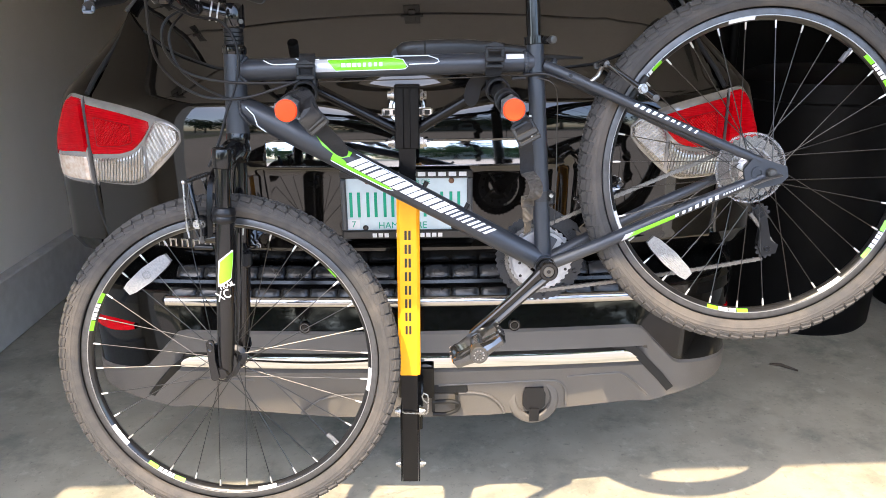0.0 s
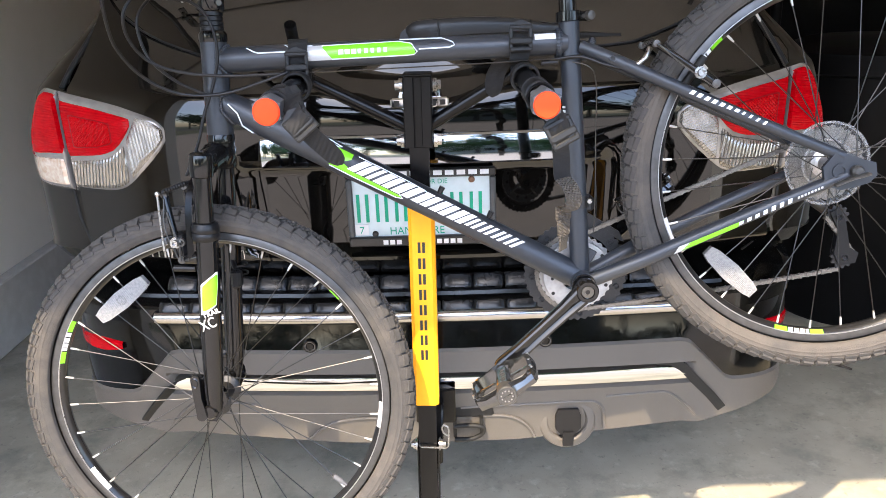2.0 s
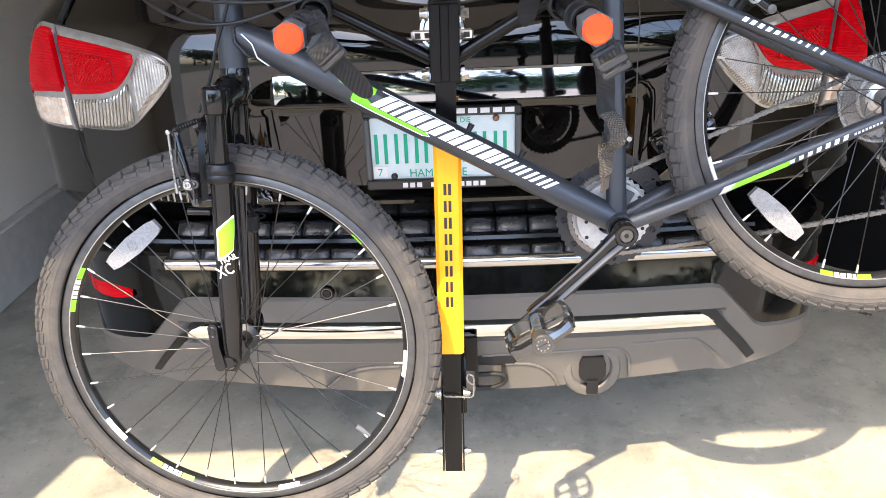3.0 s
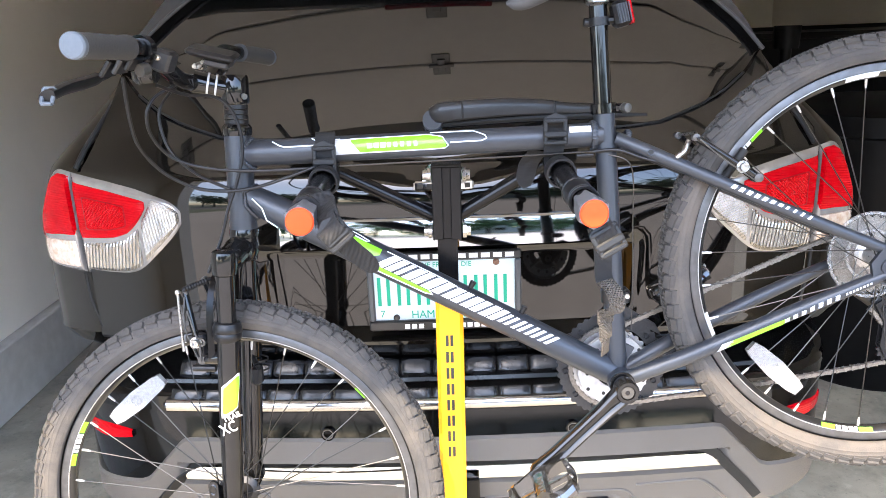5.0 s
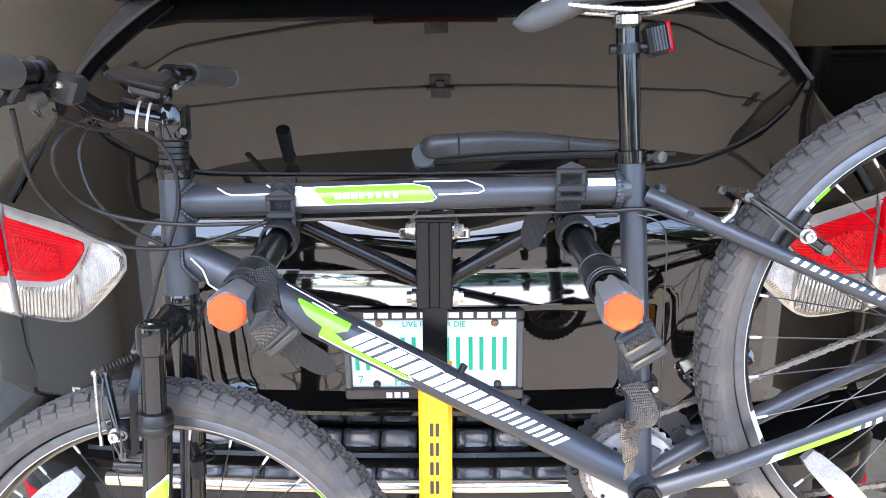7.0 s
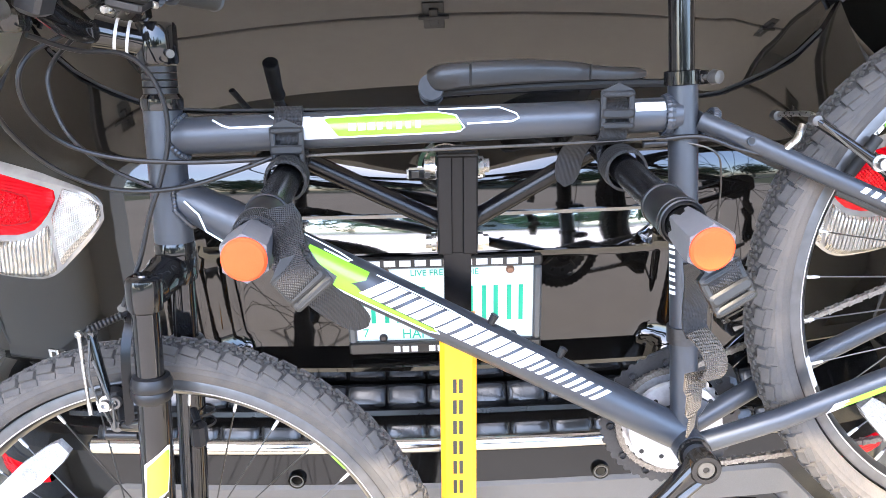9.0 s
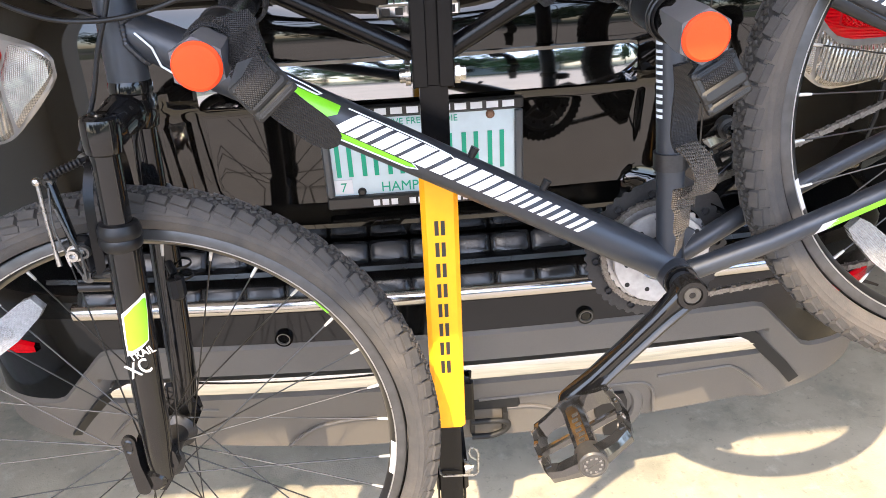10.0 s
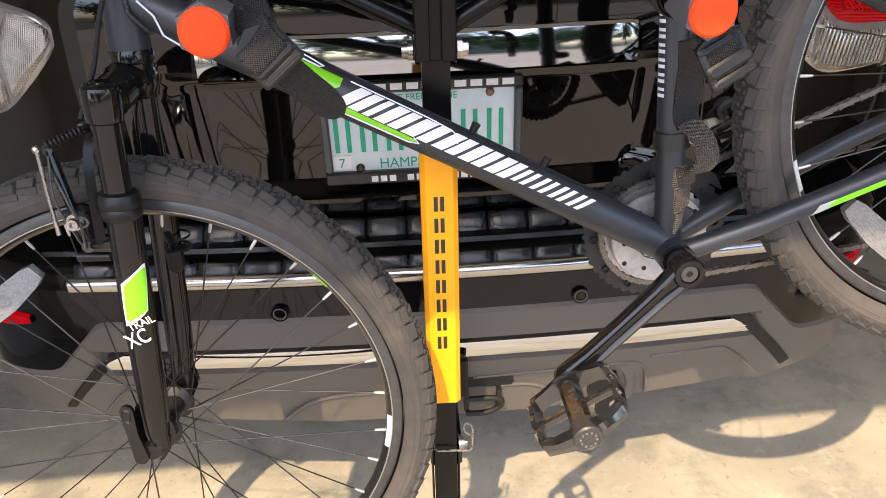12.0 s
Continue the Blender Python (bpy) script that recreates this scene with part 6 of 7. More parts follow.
g.lathe([(0.0030, 0.0155), (0.0048, 0.0172), (0.0066, 0.0155)], qa @ Matrix.Translation((-0.017, 0.056, 0)) @ Matrix.Diagonal((1, 1.7, 1, 1)), 20)
part("quick_release", g, "bike_black", fwheel, "black quick release lever")
g = Geo()
qa = BM @ Matrix.Translation((RH[0], -0.072, RH[1])) @ Matrix.Rotation(radians(90), 4, "X")
g.lathe([(0.0, 0.010), (0.006, 0.0095), (0.009, 0.006), (0.0095, -0.002), (0.0, -0.002)], qa, 22)
g.tube([qa @ Vector((0.014, -0.003, 0.012)), qa @ Vector((-0.014, -0.010, 0.013)), qa @ Vector((-0.036, -0.020, 0.010))], [0.0070, 0.0072, 0.0065], 12, flat=0.35)
part("quick_release", g, "derail", rwheel, "grey quick release lever")

# ---------- suspension fork ----------
g = Geo()
g.tube([P(HB[0], HB[1] - 0.014), P(HB[0] - 0.002, HB[1] - 0.022), P(HB[0] - 0.004, HB[1] - 0.034), P(HB[0] - 0.006, HB[1] - 0.046)], [0.0185, 0.0235, 0.0255, 0.0215], 24)
for s in (-1, 1):
    g.tube(spline([P(-0.5965, 0.2333, 0.0), P(-0.5980, 0.2312, s * 0.022), P(-0.6032, 0.2239, s * 0.046), P(-0.6074, 0.2167, s * 0.062)], 5), [0.0225] * 6 + [0.0205] * 6 + [0.0185] * 4, 20)
fork = part("fork_crown", g, "bike_black", bike, "gloss black fork crown")
for s in (-1, 1):
    y = s * 0.062
    g = Geo()
    g.lathe([(0.0, 0.0235), (0.0095, 0.0235), (0.0105, 0.0215), (0.0150, 0.0210), (0.0185, 0.0180), (0.0195, 0.0130), (0.0192, -0.006), (0.0178, -0.0160), (0.0145, -0.0185)], axis_to(BM.to_3x3() @ Vector((0.06, 0, 1)), P(-0.6068, 0.2198, y)), 28)
    part("crown_cap", g, "bike_black", fork, "gloss black crown cap")
    bike_tube("stanchion", [(-0.6074, 0.2198, y), (-0.6119, 0.1116, y)], 0.0148, "bike_black", "gloss black stanchion", 22, fork)
    g = Geo()
    g.lathe([(0.0150, 0.017), (0.0195, 0.015), (0.0222, 0.008), (0.0222, 0.002), (0.0208, 0.000), (0.0222, -0.003), (0.0218, -0.009), (0.0185, -0.014)], axis_to(BM.to_3x3() @ Vector((0.07, 0, 1)), P(-0.6114, 0.1136, y)), 24)
    part("wiper_seal", g, "satin_black", fork, "black rubber dust seal")
    g = Geo()
    g.tube([P(-0.6103, 0.1033, y), P(-0.6175, -0.0125, y), P(-0.6242, -0.1319, y * 0.98), P(-0.6283, -0.1736, y * 0.94), P(-0.6288, -0.1975, y * 0.93)], [0.0180, 0.0178, 0.0168, 0.0150, 0.0128], 22)
    leg = part("lower_leg", g, "bike_black", fork, "gloss black lower fork leg")
    g = Geo()
    mt = BM @ Matrix.Translation((FH[0], y * 0.88, FH[1])) @ Matrix.Rotation(radians(90), 4, "X")
    g.prism([(-0.014, 0.056), (0.012, 0.056), (0.026, 0.030), (0.028, 0.014), (0.016, -0.008), (0.006, -0.022), (-0.010, -0.020), (-0.018, 0.0), (-0.018, 0.03)], -0.0055, 0.0055, mt)
    for bx, bz, br in ((0.012, 0.030, 0.0042), (0.004, -0.012, 0.0035), (0.018, 0.012, 0.0030)):
        g.lathe([(0.0, 0.0085), (br * 0.55, 0.0085), (br * 0.6, 0.0075), (br, 0.0078), (br, 0.005)], mt @ Matrix.Translation((bx, bz, 0)), 14)
        g.lathe([(0.0, -0.0085), (br * 0.55, -0.0085), (br, -0.0078), (br, -0.005)], mt @ Matrix.Translation((bx, bz, 0)), 14)
    part("dropout", g, "bike_black", leg)
# brake brace before the legs
g = Geo()
g.ribbon(spline([P(-0.6400, 0.0720, -0.062), P(-0.6385, 0.1150, -0.061), P(-0.6370, 0.1600, -0.055), P(-0.6330, 0.1900, -0.035), P(-0.6310, 0.2000, 0), P(-0.6330, 0.1900, 0.035), P(-0.6370, 0.1600, 0.055), P(-0.6385, 0.1150, 0.061), P(-0.6400, 0.0720, 0.062)], 5), (1, 0.5, 0.1), 0.010, 0.007)
part("brace", g, "powder_black", fork, "black brace over the tyre")
# print on the near leg
FL = ((-0.6103, 0.1033), (-0.6242, -0.1319), 0.018, 0.0168)


def leg_patch(outline, name, material, lift=0.0008):
    p0, p1, r0, r1 = FL
    g = Geo()
    sh = BM.to_3x3() @ Vector((0, -0.062, 0))
    rows = []
    for (s0, a0, b0), (s1, a1, b1) in zip(outline, outline[1:]):
        for k in range(4):
            f = k / 4
            rows.append([on_tube(p0, p1, r0, r1, s0 + (s1 - s0) * f, a0 + (a1 - a0) * f + (b0 + (b1 - b0) * f - a0 - (a1 - a0) * f) * j / 8, lift) + sh for j in range(9)])
    s, a, b = outline[-1]
    rows.append([on_tube(p0, p1, r0, r1, s, a + (b - a) * j / 8, lift) + sh for j in range(9)])
    g.grid(rows)
    part(name, g, material, fork)


leg_patch([(0.225, -66, -54), (0.26, -66, -20), (0.315, -64, 28), (0.46, -52, 34), (0.525, 10, 34)], "white_panel", "white_vinyl")
leg_patch([(0.244, -62, -50), (0.27, -62, -22), (0.325, -60, 18), (0.455, -48, 24), (0.500, 8, 24)], "lime_panel", "green", 0.0014)
tilt_up = BM.to_3x3() @ Vector((-0.36, 0.0, 0.93))
text_part("fork_word", "TRAIL", 0.0128, axis_to(BM.to_3x3() @ Vector((0.0, -1, 0)), P(-0.6235, -0.0270, -0.0808), tilt_up), "white_vinyl", fork, extrude=0.0004, squeeze=0.95)
text_part("fork_letters", "XC", 0.0250, axis_to(BM.to_3x3() @ Vector((0.0, -1, 0)), P(-0.6275, -0.0490, -0.0803), tilt_up), "white_vinyl", fork, extrude=0.0008, squeeze=0.78)
# speed sensor tied to the far leg
g = Geo()
g.box((-0.5987, 0.034, 0.0085), (0.018, 0.022, 0.034), BM, 0.005)
g.tube([P(-0.5988, 0.0251, 0.034), P(-0.6092, 0.0373, 0.050)], 0.005, 10)
sensor = part("speed_sensor", g, "satin_black", fork, "small black speed sensor")
for z in (0.012, 0.028):
    g = Geo()
    g.lathe([(0.0180, -0.0015), (0.0192, -0.0015), (0.0192, 0.0015), (0.0180, 0.0015)], axis_to(BM.to_3x3() @ Vector((0.06, 0, 1)), P(-0.6045, z, 0.062)), 24, True)
    part("sensor_tie", g, "satin_black", sensor)


# ---------- rim brakes ----------
def v_brake(pivot, tip_d, name):
    """One pair of brake arms at the rim: pivot and tip offset on the bike's plane."""
    for s in (-1, 1):
        px, pz = pivot
        g = Geo()
        g.tube([P(px, pz, s * 0.040), P(px, pz, s * 0.052)], 0.0075, 14)
        g.tube(spline([P(px, pz, s * 0.050), P(px + tip_d[0] * 0.4, pz + tip_d[1] * 0.4, s * 0.054), P(px + tip_d[0], pz + tip_d[1], s * 0.046)], 5), [0.0085] * 5 + [0.006] * 6, 12, flat=0.85)
        arm = part(name, g, "bike_black" if tip_d[1] > 0.05 else "dark_steel", bike, "black brake arm")
        g = Geo()
        c = (px + tip_d[0] * 0.28, pz + tip_d[1] * 0.28)
        g.lathe([(0.0, 0.009), (0.0025, 0.009), (0.003, 0.013), (0.0062, 0.013), (0.0066, 0.012), (0.0066, 0.004), (0.0092, 0.004), (0.0092, 0.0)], axis_to(BM.to_3x3() @ Vector((0, s, 0)), P(c[0], c[1], s * 0.058)), 18)
        part("pad_bolt", g, "steel", arm, "bright pad bolt")
        g = Geo()
        dv = Vector((-tip_d[1], 0, tip_d[0])).normalized() * 0.028
        a, b = Vector((c[0], s * 0.024, c[1])) - dv, Vector((c[0], s * 0.024, c[1])) + dv
        g.tube([BM @ a, BM @ b], 0.0065, 12)
        part("brake_pad", g, "rubber", arm)
        g = Geo()
        g.lathe([(0.0, 0.007), (0.0065, 0.006), (0.0065, 0.0), (0.0, 0.0)], axis_to(BM.to_3x3() @ Vector((0, s, 0)), P(px, pz, s * 0.054)), 14)
        part("pivot_bolt", g, "derail", arm, "bright pivot bolt")
        g = Geo()
        g.lathe([(0.0, 0.006), (0.0055, 0.005), (0.0055, -0.006), (0.0, -0.006)], axis_to(BM.to_3x3() @ Vector((0, s, 0)), P(px + tip_d[0], pz + tip_d[1], s * 0.046)), 12)
        part("anchor_bolt", g, "derail", arm, "bright cable anchor")
        g = Geo()
        g.tube(spline([P(px - 0.004, pz - 0.004, s * 0.058), P(px + tip_d[0] * 0.5 - 0.01, pz + tip_d[1] * 0.5, s * 0.062), P(px + tip_d[0] * 0.95, pz + tip_d[1] * 0.95, s * 0.054)], 5), 0.0012, 6)
        part("return_spring", g, "derail", arm, "thin bright return spring")


v_brake((-0.6563, 0.0675), (-0.021, 0.106), "front_brake_arm")
for s in (-1, 1):
    g = Geo()
    g.tube([P(-0.6134, 0.0723, s * 0.058), P(-0.6374, 0.0698, s * 0.056), P(-0.6563, 0.0675, s * 0.050)], [0.013, 0.010, 0.009], 14)
    part("brake_boss", g, "bike_black", fork, "black brake boss on the leg")
g = Geo()
g.tube([P(-0.6841, 0.1756, -0.058), P(-0.6835, 0.1311, -0.060), P(-0.6830, 0.0918, -0.060)], 0.0021, 10)
g.tube([P(-0.6830, 0.0981, -0.060), P(-0.6825, 0.0836, -0.060)], 0.0026, 12)
g.lathe([(0.0, 0.0045), (0.0036, 0.003), (0.0046, 0.0), (0.0036, -0.003), (0.0, -0.0045)], axis_to((0, -1, 0), P(-0.6841, 0.1766, -0.058)), 16)
part("brake_link", g, "steel", bike, "bright brake link rod")
g = Geo()
g.tube([P(-0.6710, 0.1479, -0.062), P(-0.6626, 0.1170, -0.064), P(-0.6558, 0.0944, -0.064), P(-0.6568, 0.0674, -0.063)], 0.0015, 10)
g.lathe([(0.0045, 0.003), (0.004, 0.006), (0.0068, 0.006), (0.0072, 0.0), (0.004, 0.0)], axis_to(BM.to_3x3() @ Vector((0, -1, 0)), P(-0.6537, 0.0975, -0.058)), 20, True)
part("tension_spring", g, "derail", bike, "bright brake spring and washer")
g = Geo()
g.box((-0.6584, -0.050, 0.0902), (0.022, 0.016, 0.046), BM @ Matrix.Rotation(radians(0), 4, "Y"), 0.005)
g.tube([P(-0.6762, 0.0505, -0.044), P(-0.6406, 0.0491, -0.044)], 0.0055, 12)
part("pad_holder", g, "satin_black", bike, "black brake pad holder")
v_brake((0.1937, 0.3212), (-0.090, 0.062), "rear_brake_arm")
g = Geo()
bp = [P(-0.6783, 0.1787, -0.054), P(-0.6428, 0.1905, -0.034)]
for k in range(9):
    c = bp[0].lerp(bp[1], 0.1 + 0.1 * k)
    g.lathe([(0.0, -0.0022), (0.0036, -0.0022), (0.0050, 0.0), (0.0036, 0.0022), (0.0, 0.0022)], axis_to(bp[1] - bp[0], c), 14)
g.tube(spline([bp[0], bp[1], P(-0.6240, 0.1980, -0.010), P(-0.6115, 0.2084, 0.03)], 5), 0.0030, 10)
part("cable_boot", g, "satin_black", bike, "black rubber cable boot")
g = Geo()
g.tube(spline([P(0.1050, 0.3824, -0.046), P(0.1089, 0.3884, -0.02), P(0.1050, 0.3844, 0.046)], 5), 0.0032, 10)
part("noodle", g, "steel", bike, "bright brake noodle")

# ---------- drivetrain on the far side ----------
CY = 0.046


def toothed(g, m, r, teeth, t, r_in, depth=0.004):
    n = teeth * 4
    out, inn = [], []
    for k in range(n):
        a = 2 * math.pi * k / n
        rr = r + (depth if k % 4 in (1, 2) else 0)
        out.append((rr * math.cos(a), rr * math.sin(a)))
        inn.append((r_in * math.cos(a), r_in * math.sin(a)))
    vs = [m @ Vector((x, y, z)) for z in (-t, t) for x, y in out + inn]
    fs = []
    for k in range(n):
        j = (k + 1) % n
        fs += [(k, j, n + j, n + k), (2 * n + k, 3 * n + k, 3 * n + j, 2 * n + j), (k, 2 * n + k, 2 * n + j, j), (n + k, n + j, 3 * n + j, 3 * n + k)]
    g.add(vs, fs)


def side_axis(x, z, y):
    return BM @ Matrix.Translation((x, y, z)) @ Matrix.Rotation(radians(90), 4, "X")


crank = part("chainset", Geo().lathe([(0.0, -0.02), (0.017, -0.02), (0.017, 0.02), (0.0, 0.02)], side_axis(0, 0, 0.05), 24), "dark_steel", bike, "triple chainset")
for r, teeth, y, ri, mt in ((0.0885, 44, CY + 0.010, 0.068, "dark_steel"), (0.064, 32, CY + 0.002, 0.046, "alloy"), (0.047, 24, CY - 0.007, 0.034, "chain")):
    g = Geo()
    toothed(g, side_axis(0, 0, y), r, teeth, 0.0012, ri, 0.003)
    part("chainring", g, mt, crank, "toothed chainring", 20)
for k in range(4):
    g = Geo()
    a = radians(40 + 90 * k)
    g.tube([P(0.012 * math.cos(a), 0.012 * math.sin(a), CY + 0.006), P(0.054 * math.cos(a), 0.054 * math.sin(a), CY + 0.004)], [0.011, 0.007], 10, flat=0.5)
    part("spider_arm", g, "alloy", crank)
    for rr in (0.078, 0.052):
        for q in range(3):
            b = a + radians(28 * q)
            g = Geo()
            g.lathe([(0.0, -0.004), (0.004, -0.004), (0.0045, 0.0), (0.0045, 0.004)], side_axis(rr * math.cos(b), rr * math.sin(b), CY + (0.009 if rr > 0.06 else 0.001)), 10)
            part("chainring_bolt", g, "dark_steel", crank)
g = Geo()
g.lathe([(0.030, 0.004), (0.040, 0.0055), (0.0590, 0.0052), (0.0600, 0.003), (0.0600, 0.0), (0.030, 0.0)], side_axis(0, 0, CY - 0.010), 48, True)
disc = part("bash_ring", g, "bright_alloy", crank, "pale drilled inner ring")
# black discs laid on the solid ring for the shaded insides of its holes
for k in range(12):
    a = radians(30 * k + 8)
    rr = 0.0535 if k % 2 else 0.044
    g = Geo()
    g.lathe([(0.0, 0.0060), (0.0030, 0.0060), (0.0034, 0.0045)], side_axis(rr * math.cos(a), rr * math.sin(a), CY - 0.010), 12)
    part("drilled_hole", g, "rubber", disc)


def crank_arm(sgn, y0, y1, label):
    d = Vector((-0.146, 0, -0.125)).normalized() * 0.183
    if sgn > 0:
        d = -d
    g = Geo()
    u = d.normalized()
    n = Vector((-u.z, 0, u.x))
    rows = []
    for f, w in ((-0.085, 0.007), (-0.06, 0.0125), (0.0, 0.0172), (0.10, 0.0160), (0.25, 0.0138), (0.5, 0.0128), (0.8, 0.0130), (0.95, 0.0138), (1.0, 0.0134), (1.04, 0.0110), (1.065, 0.006)):
        y = y0 + (y1 - y0) * min(1.0, max(0.0, f / 0.85))
        dip = 0.0032 if 0.08 < f < 0.97 else 0.0
        c = Vector((d.x * f, y, d.z * f))
        rows.append([BM @ (c + n * (w * q) + Vector((0, sgn * h, 0))) for q, h in ((-0.8, -0.009), (-1.0, -0.006), (-1.0, 0.003), (-0.86, 0.0075), (-0.62, 0.0090), (-0.42, 0.0085 - dip * 0.4), (-0.2, 0.0088 - dip), (0.2, 0.0088 - dip), (0.42, 0.0085 - dip * 0.4), (0.62, 0.0090), (0.86, 0.0075), (1.0, 0.003), (1.0, -0.006), (0.8, -0.009))])
    g.grid(rows, True)
    g.add(rows[0], [tuple(range(14))])
    g.add(rows[-1], [tuple(reversed(range(14)))])
    arm = part("crank_arm", g, "bike_black", bike, label)
    g = Geo()
    mt = BM @ Matrix.Translation((0.0000, y0, 0.0000)) @ Matrix.Rotation(radians(90 * (1 if sgn < 0 else -1)), 4, "X")
    g.lathe([(0.0185, -0.010), (0.0185, 0.008), (0.0165, 0.0115), (0.0115, 0.0115), (0.0105, 0.008), (0.0, 0.008)], mt, 28)
    part("crank_boss", g, "bike_black", arm)
    g = Geo()
    g.lathe([(0.0105, 0.0082), (0.0095, 0.0105), (0.004, 0.0105), (0.0035, 0.007), (0.0, 0.007)], mt, 16)
    part("crank_bolt", g, "derail", arm)
    return d


def pedal(d, y0, sgn, yaw, label):
    """A caged alloy pedal on the end of its axle."""
    c = Vector((d.x, y0 + sgn * 0.056, d.z))
    m = BM @ Matrix.Translation(c) @ Matrix.Rotation(radians(yaw), 4, "Y")
    g = Geo()
    g.tube([BM @ Vector((d.x, y0, d.z)), BM @ Vector((d.x, y0 + sgn * 0.098, d.z))], [0.0065, 0.0065], 14)
    pd = part("pedal", g, "dark_steel", bike, label)
    # cage plates front and back with raised teeth, and the two end plates
    for e in (-1, 1):
        g = Geo()
        rows = []
        for t in (-1, -0.8, -0.6, -0.33, 0, 0.33, 0.6, 0.8, 1):
            x = e * (0.050 - 0.006 * t * t)
            tooth = 0.0035 if abs(t) in (0.6, 0.0) else 0.0
            rows.append([m @ Vector((x - e * 0.004, 0.038 * t, -0.011 - tooth)), m @ Vector((x + e * 0.002, 0.038 * t, -0.010 - tooth)), m @ Vector((x + e * 0.005, 0.038 * t, 0.0)), m @ Vector((x + e * 0.002, 0.038 * t, 0.010 + tooth)), m @ Vector((x - e * 0.004, 0.038 * t, 0.011 + tooth))])
        g.grid(rows, True)
        g.add(rows[0], [(0, 1, 2, 3, 4)])
        g.add(rows[-1], [(4, 3, 2, 1, 0)])
        part("cage_plate", g, "pedal_metal", pd, "gloss black cage plate", 20)
        for q in (-0.024, 0.0, 0.024):
            g = Geo()
            g.lathe([(0.0, 0.005), (0.0022, 0.005), (0.0025, 0.0)], axis_to(m.to_3x3() @ Vector((0, 0, 1)), m @ Vector((e * 0.0495, q, 0.009))), 8)
            part("pin", g, "steel", pd)
        for t in (-1, 1):
            g = Geo()
            rows = [[m @ Vector((x, t * (y + dy), z)) for dy, z in ((-0.003, -hz), (0.008, -hz * 0.75), (0.010, 0.0), (0.008, hz * 0.75), (-0.003, hz))] for x, y, hz in ((e * 0.047, 0.034, 0.0110), (e * 0.032, 0.041, 0.0090), (e * 0.012, 0.046, 0.0125), (0.0, 0.046, 0.0145))]
            g.grid(rows, True)
            part("cage_arm", g, "pedal_metal", pd, "", 20)
        g = Geo()
        g.box((e * 0.029, 0.0, 0.0), (0.040, 0.008, 0.010), m, 0.002)
        part("cage_rib", g, "pedal_metal", pd)
    g = Geo()
    cap = axis_to(m.to_3x3() @ Vector((0, sgn, 0)), m @ Vector((0, sgn * 0.048, 0)))
    g.lathe([(0.0, 0.0078), (0.0110, 0.0078), (0.0118, 0.0090), (0.0142, 0.0090), (0.0158, 0.0070), (0.0162, -0.012), (0.0, -0.012)], cap, 26)
    dust = part("dust_cap", g, "derail", pd, "round dark dust cap")
    for k in range(10):
        g = Geo()
        g.box((0.0085 * math.cos(k * 0.628), 0.0085 * math.sin(k * 0.628), 0.0080), (0.0022, 0.0022, 0.0012), cap)
        part("cap_mark", g, "steel", dust)
    # bars of unreadable print along the body
    for sx in (-1, 1):
        for k in range(6):
            g = Geo()
            g.box((0.002 * (k % 2), -0.024 + 0.0085 * k, sx * 0.0102), (0.007, 0.0045, 0.0008), m)
            part("print_bar", g, "derail", pd)
    g = Geo()
    g.box((0, 0, 0), (0.024, 0.088, 0.020), m, 0.005)
    part("pedal_body", g, "pedal_metal", pd)


dn = crank_arm(-1, -0.066, -0.086, "gloss black crank arm")
pedal(dn, -0.090, -1, -29, "black caged alloy pedal")
df = crank_arm(1, 0.072, 0.088, "gloss black crank arm")
pedal(df, 0.090, 1, -29, "black caged alloy pedal")

# cassette, protector disc, derailleur and chain
g = Geo()
for k, (r, t) in enumerate(((0.060, 28), (0.053, 24), (0.047, 22), (0.042, 20), (0.036, 17), (0.030, 14), (0.025, 12))):
    toothed(g, side_axis(RH[0], RH[1], 0.030 + k * 0.0045), r, t, 0.0009, 0.016, 0.003)
part("cassette", g, "chain", rwheel, "stack of worn steel sprockets", 20)
g = Geo()
g.lathe([(0.020, 0.0), (0.030, -0.003), (0.066, -0.001), (0.070, 0.002), (0.069, 0.0035), (0.030, 0.0), (0.020, 0.003)], side_axis(RH[0], RH[1], 0.0245), 48)
disc = part("spoke_protector", g, "protector", rwheel, "cloudy clear plastic spoke protector")
for r in (0.068, 0.040):
    g = Geo()
    g.lathe([(r - 0.002, -0.0022), (r + 0.002, -0.0022), (r + 0.002, 0.0022), (r - 0.002, 0.0022)], side_axis(RH[0], RH[1], 0.0225), 48, True)
    part("protector_rim", g, "protector_rim", disc)
dx, dz = RH[0] + 0.043, RH[1] - 0.100
der = part("rear_derailleur", Geo().tube(spline([P(RH[0] + 0.004, RH[1] - 0.012, 0.074), P(RH[0] + 0.002, RH[1] - 0.062, 0.082), P(dx - 0.010, dz + 0.008, 0.070)], 5), [0.012] * 5 + [0.015] * 6, 14, flat=0.6), "dark_steel", bike, "grey-black rear derailleur")
for (x, z, r) in ((dx - 0.006, dz + 0.004, 0.021), (dx + 0.010, dz - 0.068, 0.021)):
    g = Geo()
    toothed(g, side_axis(x, z, 0.050), r - 0.004, 11, 0.002, 0.008, 0.004)
    part("jockey_wheel", g, "dark_steel", der, "small toothed jockey wheel", 20)
    g = Geo()
    g.lathe([(0.0, -0.012), (0.004, -0.012), (0.005, 0.012)], side_axis(x, z, 0.050), 12)
    part("jockey_bolt", g, "steel", der)
